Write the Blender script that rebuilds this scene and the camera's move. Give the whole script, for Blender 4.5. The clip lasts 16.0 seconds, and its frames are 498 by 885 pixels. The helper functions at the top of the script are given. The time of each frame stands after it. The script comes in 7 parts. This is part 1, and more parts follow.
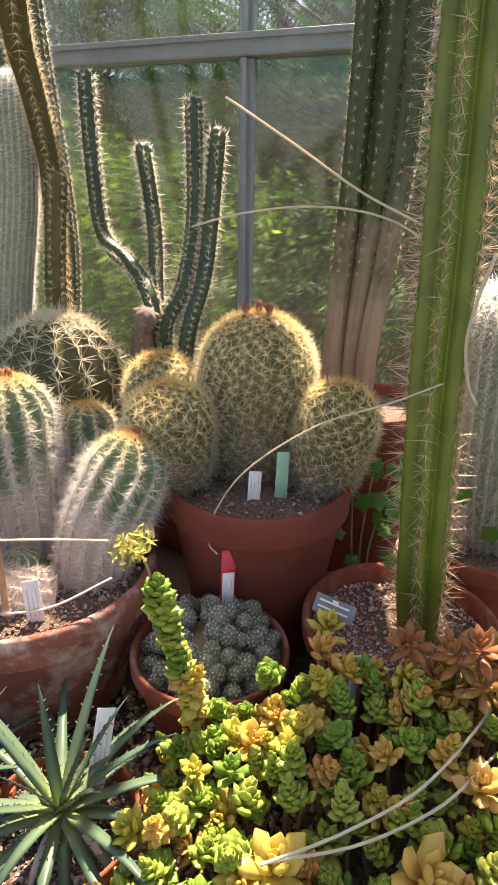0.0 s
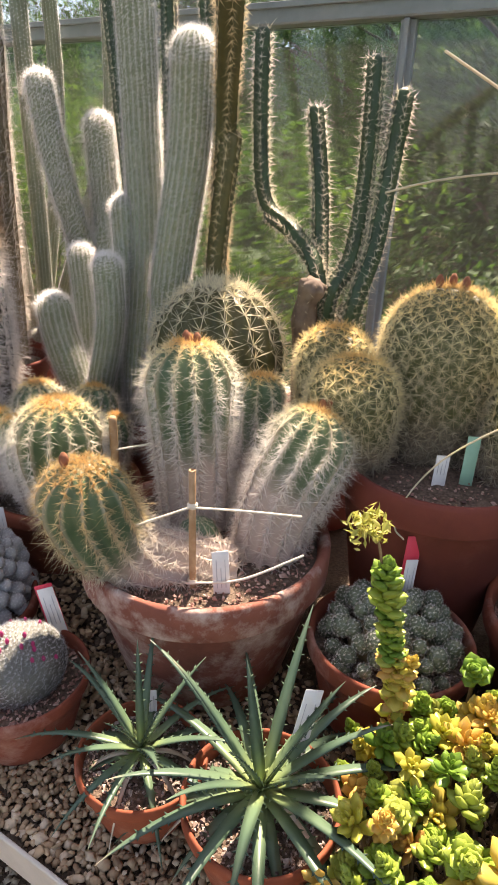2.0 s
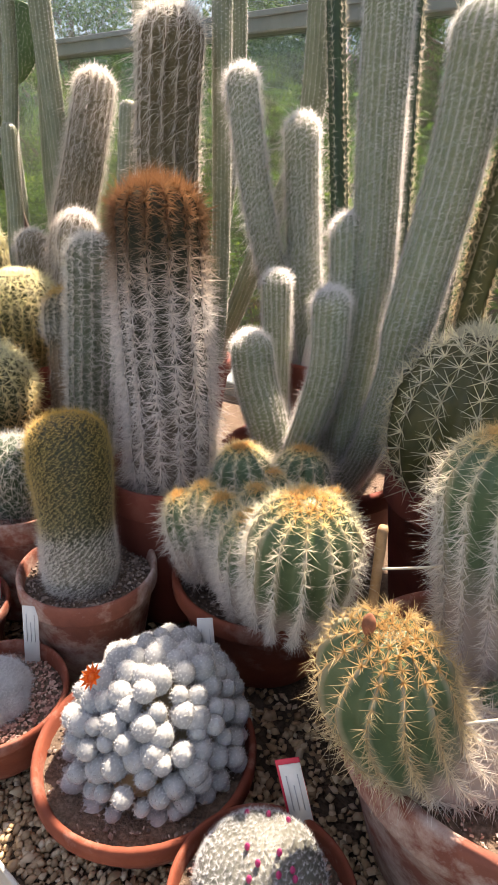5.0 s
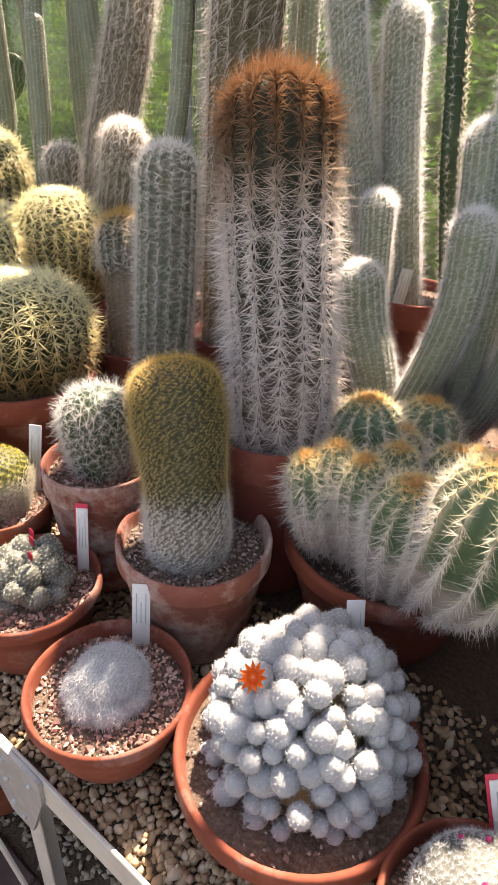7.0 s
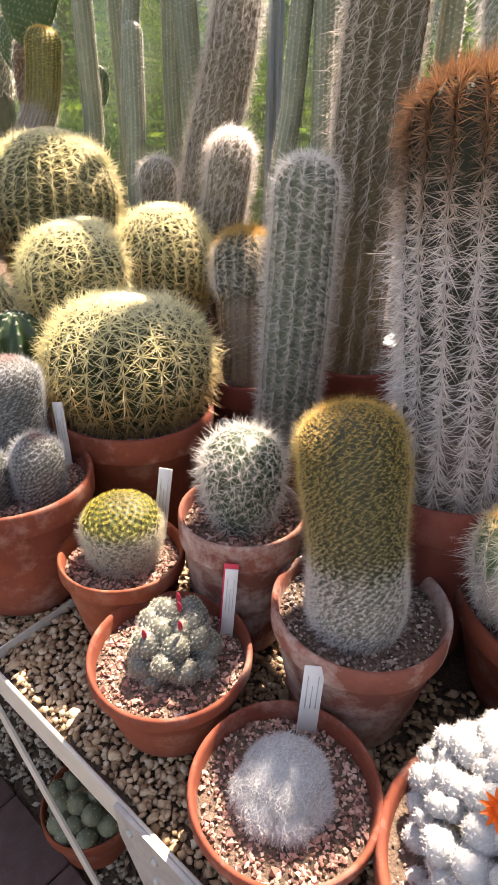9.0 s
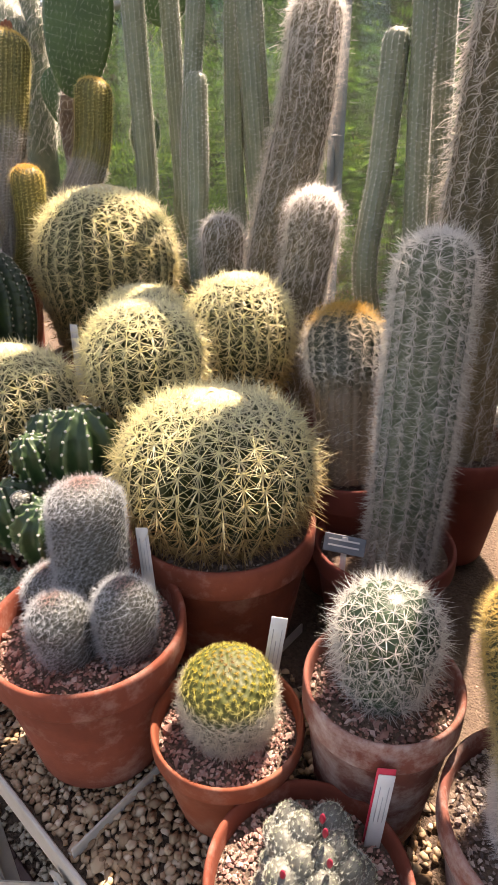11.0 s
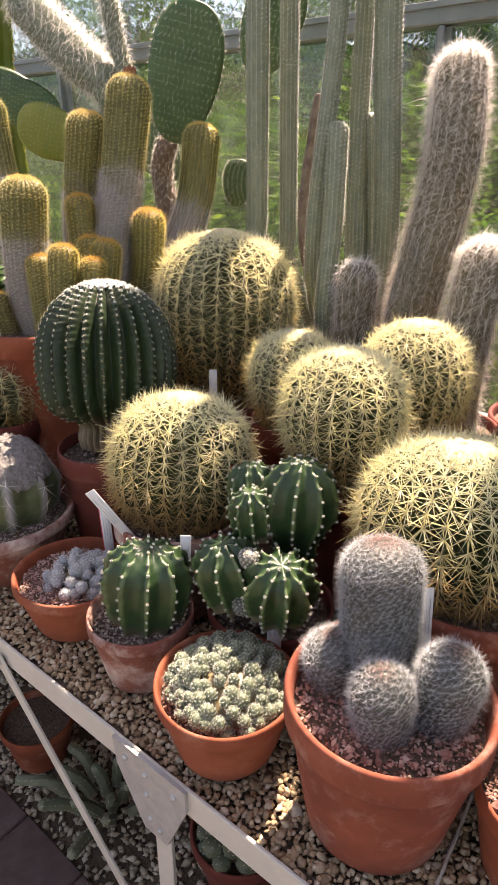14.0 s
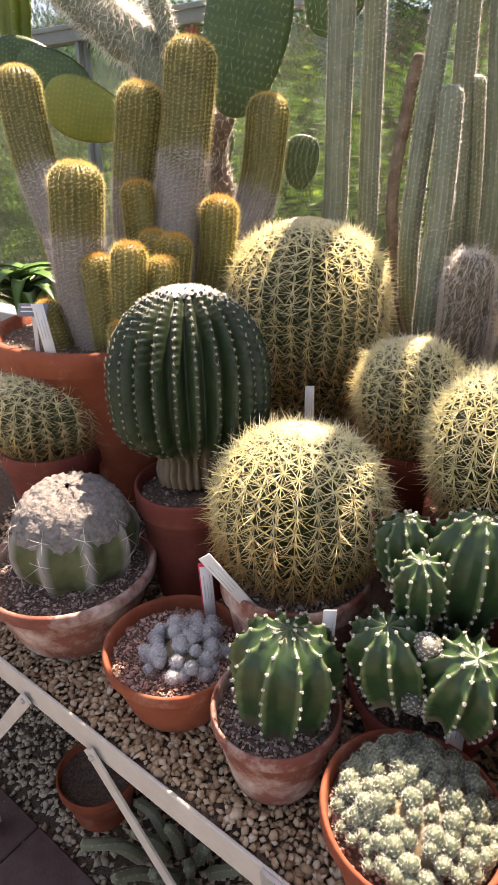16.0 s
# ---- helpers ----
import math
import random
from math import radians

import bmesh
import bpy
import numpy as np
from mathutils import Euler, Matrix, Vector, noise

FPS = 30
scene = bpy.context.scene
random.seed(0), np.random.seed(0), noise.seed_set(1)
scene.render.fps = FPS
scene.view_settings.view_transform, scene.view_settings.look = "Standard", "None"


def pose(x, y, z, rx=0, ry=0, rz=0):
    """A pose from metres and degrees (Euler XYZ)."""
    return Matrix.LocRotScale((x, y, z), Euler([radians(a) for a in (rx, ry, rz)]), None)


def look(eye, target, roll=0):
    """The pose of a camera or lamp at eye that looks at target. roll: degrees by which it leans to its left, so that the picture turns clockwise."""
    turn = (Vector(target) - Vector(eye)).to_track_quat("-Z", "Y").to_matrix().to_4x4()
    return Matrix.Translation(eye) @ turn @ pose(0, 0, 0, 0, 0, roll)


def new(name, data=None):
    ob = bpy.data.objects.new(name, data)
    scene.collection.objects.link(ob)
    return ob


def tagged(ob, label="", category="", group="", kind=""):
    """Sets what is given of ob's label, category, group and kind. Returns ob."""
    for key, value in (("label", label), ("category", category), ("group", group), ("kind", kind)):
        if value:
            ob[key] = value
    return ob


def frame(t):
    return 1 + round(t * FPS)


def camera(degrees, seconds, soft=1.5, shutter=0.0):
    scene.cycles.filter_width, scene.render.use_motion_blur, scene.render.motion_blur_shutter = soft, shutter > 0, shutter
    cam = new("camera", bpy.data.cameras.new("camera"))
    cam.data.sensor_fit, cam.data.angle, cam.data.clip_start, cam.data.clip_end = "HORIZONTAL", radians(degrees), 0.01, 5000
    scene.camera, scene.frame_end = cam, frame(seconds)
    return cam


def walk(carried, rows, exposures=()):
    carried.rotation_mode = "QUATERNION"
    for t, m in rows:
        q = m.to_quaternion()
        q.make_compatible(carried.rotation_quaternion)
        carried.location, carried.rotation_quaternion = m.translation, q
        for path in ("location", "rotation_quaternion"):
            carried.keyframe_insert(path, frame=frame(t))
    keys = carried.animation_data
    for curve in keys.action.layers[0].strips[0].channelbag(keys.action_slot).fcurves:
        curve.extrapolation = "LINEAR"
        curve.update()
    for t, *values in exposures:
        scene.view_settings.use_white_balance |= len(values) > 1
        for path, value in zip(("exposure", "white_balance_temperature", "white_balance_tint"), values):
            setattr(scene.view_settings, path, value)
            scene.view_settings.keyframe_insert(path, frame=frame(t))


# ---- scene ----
cam = camera(44.8, 16.0, 1.5)
METRES, EYE, TILT, LEAN, TURN = 1.9, 1.45, -22.5, -1.0, 21.0
ROWS = [
    (0.0, 0.0, 0.0, 0.0, -0.0, 0.0, -0.0),
    (0.5, -0.0282, -0.0007, -0.0029, 0.82, -0.49, -0.66),
    (1.0, -0.0523, 0.0022, -0.0078, 2.08, -1.08, -1.58),
    (1.5, -0.0692, 0.0048, -0.0101, 3.79, -1.62, -2.59),
    (2.0, -0.0934, 0.0147, -0.0074, 5.72, -1.86, -3.59),
    (2.5, -0.1254, 0.0369, 0.0016, 7.85, -1.39, -4.31),
    (3.0, -0.1526, 0.0579, 0.0162, 10.15, -0.31, -4.89),
    (3.5, -0.1698, 0.0716, 0.03, 12.38, 0.48, -5.38),
    (4.0, -0.184, 0.0952, 0.0402, 14.29, 0.4, -5.91),
    (6.5, -0.3267, 0.1592, 0.0365, 12.71, -7.21, -6.78),
    (7.0, -0.3517, 0.1604, 0.0353, 12.55, -7.82, -6.68),
    (7.5, -0.3749, 0.1595, 0.0342, 12.93, -8.19, -6.63),
    (8.0, -0.3949, 0.1614, 0.0344, 13.88, -8.22, -6.6),
    (8.5, -0.4167, 0.1712, 0.0377, 14.9, -8.02, -6.64),
    (9.0, -0.4448, 0.1915, 0.0468, 15.91, -7.65, -6.57),
    (11.5, -0.5563, 0.26, 0.1046, 17.64, -5.46, -5.57),
    (12.0, -0.5901, 0.2558, 0.1016, 16.64, -5.26, -5.45),
    (12.5, -0.6375, 0.256, 0.1033, 15.06, -4.6, -5.19),
    (13.0, -0.6818, 0.2452, 0.0996, 13.68, -3.54, -4.96),
    (13.5, -0.7125, 0.2176, 0.0943, 13.19, -2.63, -4.97),
    (14.0, -0.7309, 0.2125, 0.0911, 13.6, -2.15, -5.08),
    (14.5, -0.762, 0.2309, 0.0942, 13.97, -2.23, -5.07),
    (15.0, -0.7923, 0.2506, 0.1017, 14.02, -2.73, -4.7),
    (15.5, -0.8229, 0.2653, 0.1118, 13.85, -3.34, -3.99),
    (16.0, -0.8525, 0.2826, 0.1234, 13.06, -3.87, -3.43),
]
walk(cam, [(t, pose(0, 0, EYE, TILT, LEAN, TURN) @ pose(METRES * x, METRES * y, METRES * z, 90 + pitch, roll, yaw)) for t, x, y, z, yaw, pitch, roll in ROWS], [(0.0, 2.24, 7700, 27), (4.0, 2.04, 7700, 25), (6.5, 2.22, 7700, 26), (9.0, 2.32, 7700, 28), (11.5, 2.07, 7700, 29), (16.0, 2.22, 7900, 31)])


# ---- world, sun ----
def sky_and_sun():
    w = bpy.data.worlds.new("sky")
    scene.world = w
    w.use_nodes = True
    nt = w.node_tree
    sky = nt.nodes.new("ShaderNodeTexSky")
    sky.sky_type = "NISHITA"
    sky.sun_disc = False
    sky.sun_elevation = radians(SUN_HEIGHT)
    sky.sun_rotation = radians(SUN_TURN)
    bg = nt.nodes["Background"]
    bg.inputs[1].default_value = SKY_STRENGTH
    nt.links.new(sky.outputs[0], bg.inputs[0])
    ld = bpy.data.lights.new("sun", "SUN")
    ld.energy = SUN_STRENGTH
    ld.angle = radians(0.6)
    ld.color = (1.0, 0.93, 0.80)
    sun = new("sun", ld)
    d = Vector((math.sin(radians(SUN_TURN)) * math.cos(radians(SUN_HEIGHT)), math.cos(radians(SUN_TURN)) * math.cos(radians(SUN_HEIGHT)), math.sin(radians(SUN_HEIGHT))))
    sun.matrix_world = look(d * 20, (0, 0, 0))


SKY_STRENGTH, SUN_STRENGTH = 0.068, 4.6
SUN_TURN, SUN_HEIGHT = -12, 56.5
sky_and_sun()


# ---- materials ----
def nodes(name):
    m = bpy.data.materials.new(name)
    m.use_nodes = True
    nt = m.node_tree
    return m, nt, nt.nodes["Principled BSDF"], nt.nodes.new, nt.links.new


def ramp_of(nt, stops):
    r = nt.nodes.new("ShaderNodeValToRGB")
    el = r.color_ramp.elements
    while len(el) < len(stops):
        el.new(0.5)
    for e, (p, c) in zip(el, stops):
        e.position, e.color = p, (*c, 1)
    return r


def surface(name, stops, scale=30, rough=0.8, bump=0.3, bump_scale=120, metal=0.0, island=0.0, spec=0.4, stain=None, distance=0.002):
    """Noise-coloured surface with fine relief; stain adds a second, larger colour."""
    m, nt, bs, n, l = nodes(name)
    co = n("ShaderNodeTexCoord")
    no = n("ShaderNodeTexNoise")
    no.inputs["Scale"].default_value = scale
    no.inputs["Detail"].default_value = 6
    no.inputs["Roughness"].default_value = 0.65
    l(co.outputs["Object"], no.inputs["Vector"])
    r = ramp_of(nt, stops)
    fac = no.outputs[0]
    if island:
        g = n("ShaderNodeNewGeometry")
        mx = n("ShaderNodeMix")
        mx.inputs[0].default_value = island
        l(no.outputs[0], mx.inputs[2])
        l(g.outputs["Random Per Island"], mx.inputs[3])
        fac = mx.outputs[0]
    l(fac, r.inputs[0])
    col = r.outputs[0]
    if stain:
        s_scale, s_col, s_low, s_high, amount = stain
        n2 = n("ShaderNodeTexNoise")
        n2.inputs["Scale"].default_value = s_scale
        n2.inputs["Detail"].default_value = 8
        n2.inputs["Roughness"].default_value = 0.7
        oi = n("ShaderNodeObjectInfo")
        ad = n("ShaderNodeVectorMath")
        sc = n("ShaderNodeVectorMath")
        sc.operation = "SCALE"
        sc.inputs[0].default_value = (31, 17, 23)
        l(oi.outputs["Random"], sc.inputs["Scale"])
        l(co.outputs["Object"], ad.inputs[0])
        l(sc.outputs[0], ad.inputs[1])
        l(ad.outputs[0], n2.inputs["Vector"])
        mr = n("ShaderNodeMapRange")
        mr.inputs[1].default_value, mr.inputs[2].default_value, mr.inputs[4].default_value = s_low, s_high, amount
        l(n2.outputs[0], mr.inputs[0])
        mx2 = n("ShaderNodeMix")
        mx2.data_type = "RGBA"
        l(mr.outputs[0], mx2.inputs[0])
        l(col, mx2.inputs[6])
        mx2.inputs[7].default_value = (*s_col, 1)
        col = mx2.outputs[2]
    l(col, bs.inputs["Base Color"])
    bs.inputs["Roughness"].default_value = rough
    bs.inputs["Metallic"].default_value = metal
    bs.inputs["Specular IOR Level"].default_value = spec
    if bump:
        n3 = n("ShaderNodeTexNoise")
        n3.inputs["Scale"].default_value = bump_scale
        n3.inputs["Detail"].default_value = 5
        l(co.outputs["Object"], n3.inputs["Vector"])
        b = n("ShaderNodeBump")
        b.inputs["Strength"].default_value = bump
        b.inputs["Distance"].default_value = distance
        l(n3.outputs[0], b.inputs["Height"])
        l(b.outputs[0], bs.inputs["Normal"])
    return m


def spine_mat(name, stops, clear=0.35, rough=0.5, vary=0.35):
    """Spines: colour runs along the stem's growth (attribute tone, 0 at the foot, 1 at the crown)."""
    m, nt, bs, n, l = nodes(name)
    at = n("ShaderNodeAttribute")
    at.attribute_name = "tone"
    r = ramp_of(nt, stops)
    l(at.outputs["Fac"], r.inputs[0])
    g = n("ShaderNodeNewGeometry")
    mr = n("ShaderNodeMapRange")
    mr.inputs[3].default_value, mr.inputs[4].default_value = 1 - vary, 1 + vary * 0.6
    l(g.outputs["Random Per Island"], mr.inputs[0])
    hsv = n("ShaderNodeHueSaturation")
    l(mr.outputs[0], hsv.inputs["Value"])
    l(r.outputs[0], hsv.inputs["Color"])
    l(hsv.outputs[0], bs.inputs["Base Color"])
    bs.inputs["Roughness"].default_value = rough
    tr = n("ShaderNodeBsdfTranslucent")
    l(hsv.outputs[0], tr.inputs[0])
    mx = n("ShaderNodeMixShader")
    mx.inputs[0].default_value = clear
    l(bs.outputs[0], mx.inputs[1])
    l(tr.outputs[0], mx.inputs[2])
    l(mx.outputs[0], nt.nodes["Material Output"].inputs[0])
    return m


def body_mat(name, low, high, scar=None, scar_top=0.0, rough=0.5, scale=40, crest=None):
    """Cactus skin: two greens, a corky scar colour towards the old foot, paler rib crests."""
    m, nt, bs, n, l = nodes(name)
    co = n("ShaderNodeTexCoord")
    no = n("ShaderNodeTexNoise")
    no.inputs["Scale"].default_value = scale
    no.inputs["Detail"].default_value = 5
    l(co.outputs["Object"], no.inputs["Vector"])
    r = ramp_of(nt, [(0.3, low), (0.7, high)])
    l(no.outputs[0], r.inputs[0])
    col = r.outputs[0]
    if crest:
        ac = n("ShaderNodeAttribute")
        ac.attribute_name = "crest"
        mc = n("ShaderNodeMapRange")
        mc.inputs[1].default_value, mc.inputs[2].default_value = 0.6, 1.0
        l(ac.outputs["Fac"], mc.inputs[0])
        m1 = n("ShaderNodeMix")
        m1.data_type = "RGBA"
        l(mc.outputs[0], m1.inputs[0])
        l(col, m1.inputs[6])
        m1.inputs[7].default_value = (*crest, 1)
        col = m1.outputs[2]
    if scar:
        at = n("ShaderNodeAttribute")
        at.attribute_name = "tone"
        n2 = n("ShaderNodeTexNoise")
        n2.inputs["Scale"].default_value = 22
        n2.inputs["Detail"].default_value = 6
        l(co.outputs["Object"], n2.inputs["Vector"])
        ma = n("ShaderNodeMath")
        ma.operation = "MULTIPLY_ADD"
        ma.inputs[1].default_value = 0.35
        l(n2.outputs[0], ma.inputs[0])
        l(at.outputs["Fac"], ma.inputs[2])
        mr = n("ShaderNodeMapRange")
        mr.inputs[1].default_value, mr.inputs[2].default_value = scar_top + 0.10, scar_top + 0.28
        mr.inputs[3].default_value, mr.inputs[4].default_value = 1, 0
        l(ma.outputs[0], mr.inputs[0])
        m2 = n("ShaderNodeMix")
        m2.data_type = "RGBA"
        l(mr.outputs[0], m2.inputs[0])
        l(col, m2.inputs[6])
        m2.inputs[7].default_value = (*scar, 1)
        col = m2.outputs[2]
    l(col, bs.inputs["Base Color"])
    bs.inputs["Roughness"].default_value = rough
    n3 = n("ShaderNodeTexNoise")
    n3.inputs["Scale"].default_value = 260
    l(co.outputs["Object"], n3.inputs["Vector"])
    b = n("ShaderNodeBump")
    b.inputs["Strength"].default_value = 0.25
    b.inputs["Distance"].default_value = 0.001
    l(n3.outputs[0], b.inputs["Height"])
    l(b.outputs[0], bs.inputs["Normal"])
    return m


def leaf_mat(name, stops, rough=0.4, clear=0.35, use_object=False, patch=0.0):
    """Leaves of varied colour; patch: how far lit clumps and dark gaps are painted in by place."""
    m, nt, bs, n, l = nodes(name)
    g = n("ShaderNodeObjectInfo") if use_object else n("ShaderNodeNewGeometry")
    r = ramp_of(nt, stops)
    fac = g.outputs["Random" if use_object else "Random Per Island"]
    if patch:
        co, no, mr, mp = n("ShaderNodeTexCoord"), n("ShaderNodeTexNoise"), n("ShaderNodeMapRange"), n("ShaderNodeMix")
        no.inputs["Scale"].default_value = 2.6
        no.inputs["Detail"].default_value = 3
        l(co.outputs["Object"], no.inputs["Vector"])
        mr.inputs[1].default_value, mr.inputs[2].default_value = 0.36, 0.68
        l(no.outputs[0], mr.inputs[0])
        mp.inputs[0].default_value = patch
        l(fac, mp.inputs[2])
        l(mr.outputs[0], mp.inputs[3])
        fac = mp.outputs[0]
    l(fac, r.inputs[0])
    l(r.outputs[0], bs.inputs["Base Color"])
    bs.inputs["Roughness"].default_value = rough
    tr = n("ShaderNodeBsdfTranslucent")
    l(r.outputs[0], tr.inputs[0])
    mx = n("ShaderNodeMixShader")
    mx.inputs[0].default_value = clear
    l(bs.outputs[0], mx.inputs[1])
    l(tr.outputs[0], mx.inputs[2])
    l(mx.outputs[0], nt.nodes["Material Output"].inputs[0])
    return m


def glass_mat(name="window_glass", dust=0.006, blur=0.05):
    """Clear glass under a film of dust, which scatters part of the light."""
    m, nt, bs, n, l = nodes(name)
    tp = n("ShaderNodeBsdfTransparent")
    tp.inputs[0].default_value = (0.90, 0.94, 0.93, 1)
    gl = n("ShaderNodeBsdfGlossy")
    gl.inputs["Roughness"].default_value = 0.06
    di = n("ShaderNodeBsdfTranslucent")
    di.inputs[0].default_value = (0.9, 0.9, 0.88, 1)
    lw = n("ShaderNodeLayerWeight")
    lw.inputs[0].default_value = 0.5
    pw = n("ShaderNodeMath")
    pw.operation = "POWER"
    pw.inputs[1].default_value = 4
    l(lw.outputs["Facing"], pw.inputs[0])
    fr = n("ShaderNodeMapRange")
    fr.inputs[3].default_value, fr.inputs[4].default_value = 0.035, 0.7
    l(pw.outputs[0], fr.inputs[0])
    m1, m2 = n("ShaderNodeMixShader"), n("ShaderNodeMixShader")
    m2.inputs[0].default_value = dust
    rf, m0 = n("ShaderNodeBsdfRefraction"), n("ShaderNodeMixShader")
    rf.inputs["Color"].default_value = (0.90, 0.94, 0.93, 1)
    rf.inputs["IOR"].default_value, rf.inputs["Roughness"].default_value = 1.02, blur
    m0.inputs[0].default_value = 0.6 if blur else 0.0
    l(tp.outputs[0], m0.inputs[1])
    l(rf.outputs[0], m0.inputs[2])
    l(fr.outputs[0], m1.inputs[0])
    l(m0.outputs[0], m1.inputs[1])
    l(gl.outputs[0], m1.inputs[2])
    l(m1.outputs[0], m2.inputs[1])
    l(di.outputs[0], m2.inputs[2])
    l(m2.outputs[0], nt.nodes["Material Output"].inputs[0])
    return m


TERRA = surface("terracotta", [(0.25, (0.13, 0.028, 0.015)), (0.55, (0.22, 0.054, 0.028)), (0.8, (0.31, 0.09, 0.050))], 11, 0.85, 0.25, 300,
                stain=(16, (0.52, 0.36, 0.30), 0.52, 0.78, 0.6), distance=0.001)
TERRA_OLD = surface("weathered_terracotta", [(0.25, (0.13, 0.040, 0.030)), (0.55, (0.23, 0.078, 0.052)), (0.8, (0.31, 0.13, 0.092))], 13, 0.9, 0.35, 260,
                    stain=(12, (0.66, 0.57, 0.51), 0.46, 0.68, 0.8), distance=0.001)
TERRA_ORANGE = surface("orange_terracotta", [(0.25, (0.16, 0.036, 0.015)), (0.5, (0.25, 0.062, 0.027)), (0.8, (0.34, 0.10, 0.048))], 11, 0.82, 0.2, 300,
                       stain=(15, (0.55, 0.34, 0.25), 0.54, 0.8, 0.5), distance=0.001)
TERRA_DARK = surface("dark_red_terracotta", [(0.25, (0.12, 0.026, 0.019)), (0.7, (0.21, 0.05, 0.032))], 9, 0.8, 0.2, 300,
                     stain=(6, (0.36, 0.2, 0.15), 0.6, 0.85, 0.4), distance=0.001)
SOIL = surface("potting_soil", [(0.3, (0.05, 0.035, 0.025)), (0.5, (0.13, 0.09, 0.065)), (0.75, (0.25, 0.18, 0.14))], 180, 0.95, 0.9, 320, distance=0.004)
GRIT_PINK = surface("pink_grit", [(0.0, (0.09, 0.055, 0.048)), (0.35, (0.34, 0.18, 0.145)), (0.7, (0.50, 0.31, 0.25)), (1.0, (0.60, 0.49, 0.42))], 200, 0.9, 0.4, 600, island=0.85)
GRIT_GREY = surface("grey_grit", [(0.0, (0.06, 0.05, 0.045)), (0.4, (0.20, 0.15, 0.13)), (0.7, (0.36, 0.29, 0.25)), (1.0, (0.55, 0.48, 0.42))], 200, 0.9, 0.4, 600, island=0.85)
GRAVEL = surface("pea_gravel", [(0.0, (0.20, 0.125, 0.07)), (0.3, (0.39, 0.27, 0.16)), (0.65, (0.53, 0.395, 0.25)), (0.9, (0.64, 0.53, 0.39)), (1.0, (0.45, 0.39, 0.33))], 90, 0.8, 0.3, 500, island=0.8)
GRAVEL_DARK = surface("floor_gravel", [(0.0, (0.26, 0.215, 0.15)), (0.5, (0.46, 0.40, 0.29)), (1.0, (0.62, 0.56, 0.45))], 90, 0.9, 0.3, 500, island=0.8)
SAND = surface("gravel_bed", [(0.3, (0.09, 0.066, 0.048)), (0.7, (0.19, 0.145, 0.105))], 160, 0.95, 0.9, 260, distance=0.006)
BED = surface("sandy_gravel_bed", [(0.3, (0.07, 0.048, 0.034)), (0.7, (0.16, 0.115, 0.08))], 160, 0.95, 0.9, 260, distance=0.006)
ALU = surface("aluminium", [(0.3, (0.50, 0.475, 0.415)), (0.7, (0.62, 0.59, 0.52))], 14, 0.5, 0.1, 200, metal=0.15, stain=(9, (0.40, 0.37, 0.33), 0.55, 0.8, 0.6))
GALV = surface("galvanised_steel", [(0.3, (0.38, 0.385, 0.37)), (0.7, (0.52, 0.52, 0.495))], 60, 0.45, 0.1, 200, metal=0.5)
FRAME = surface("grey_painted_frame", [(0.3, (0.15, 0.19, 0.205)), (0.7, (0.21, 0.25, 0.265))], 12, 0.5, 0.1, 200, stain=(8, (0.22, 0.23, 0.21), 0.55, 0.8, 0.5))
PAVER = surface("brown_paver", [(0.3, (0.085, 0.055, 0.05)), (0.7, (0.14, 0.095, 0.085))], 25, 0.85, 0.4, 200, stain=(7, (0.2, 0.16, 0.14), 0.55, 0.8, 0.5))
CONCRETE = surface("dwarf_wall", [(0.3, (0.22, 0.20, 0.18)), (0.7, (0.33, 0.30, 0.27))], 12, 0.9, 0.4, 120)
GLASS = glass_mat()
# roof stays out of view; its scattering film is added to soften the sunlight
ROOF_GLASS = glass_mat("diffusing_roof_glass", 0.06, 0.0)
LABEL_WHITE = surface("white_plastic", [(0.3, (0.62, 0.62, 0.60)), (0.7, (0.72, 0.72, 0.70))], 30, 0.5, 0.05, 200)
LABEL_GREEN = surface("green_plastic", [(0.3, (0.22, 0.42, 0.30)), (0.7, (0.27, 0.48, 0.36))], 30, 0.5, 0.05, 200)
LABEL_RED = surface("red_plastic", [(0.3, (0.62, 0.03, 0.06)), (0.7, (0.72, 0.05, 0.09))], 30, 0.45, 0.05, 200)
SLATE = surface("engraved_slate_plate", [(0.3, (0.10, 0.12, 0.14)), (0.7, (0.20, 0.22, 0.25))], 30, 0.5, 0.05, 200)
INK = surface("ink", [(0.3, (0.38, 0.38, 0.40)), (0.7, (0.52, 0.52, 0.53))], 60, 0.7, 0)
CANE = surface("bamboo", [(0.3, (0.28, 0.16, 0.08)), (0.7, (0.48, 0.31, 0.18))], 60, 0.6, 0.3, 200)
STRING = surface("string", [(0.3, (0.62, 0.56, 0.46)), (0.7, (0.74, 0.69, 0.6))], 200, 0.9, 0.3, 900)
STRAW = leaf_mat("dry_straw", [(0, (0.55, 0.50, 0.36)), (1, (0.68, 0.64, 0.5))], 0.6, 0.3)
BARK = surface("bark", [(0.3, (0.06, 0.045, 0.032)), (0.7, (0.14, 0.11, 0.08))], 18, 0.95, 0.8, 60, distance=0.02)
# both ramps put sunlit clumps and the shaded gaps between into the colour
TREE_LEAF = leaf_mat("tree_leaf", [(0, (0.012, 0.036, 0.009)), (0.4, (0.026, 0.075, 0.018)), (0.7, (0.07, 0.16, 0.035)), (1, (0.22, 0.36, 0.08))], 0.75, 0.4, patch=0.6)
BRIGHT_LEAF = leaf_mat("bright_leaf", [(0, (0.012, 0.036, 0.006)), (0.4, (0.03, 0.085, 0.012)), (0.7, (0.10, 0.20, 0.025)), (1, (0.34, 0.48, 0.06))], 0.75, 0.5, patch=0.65)
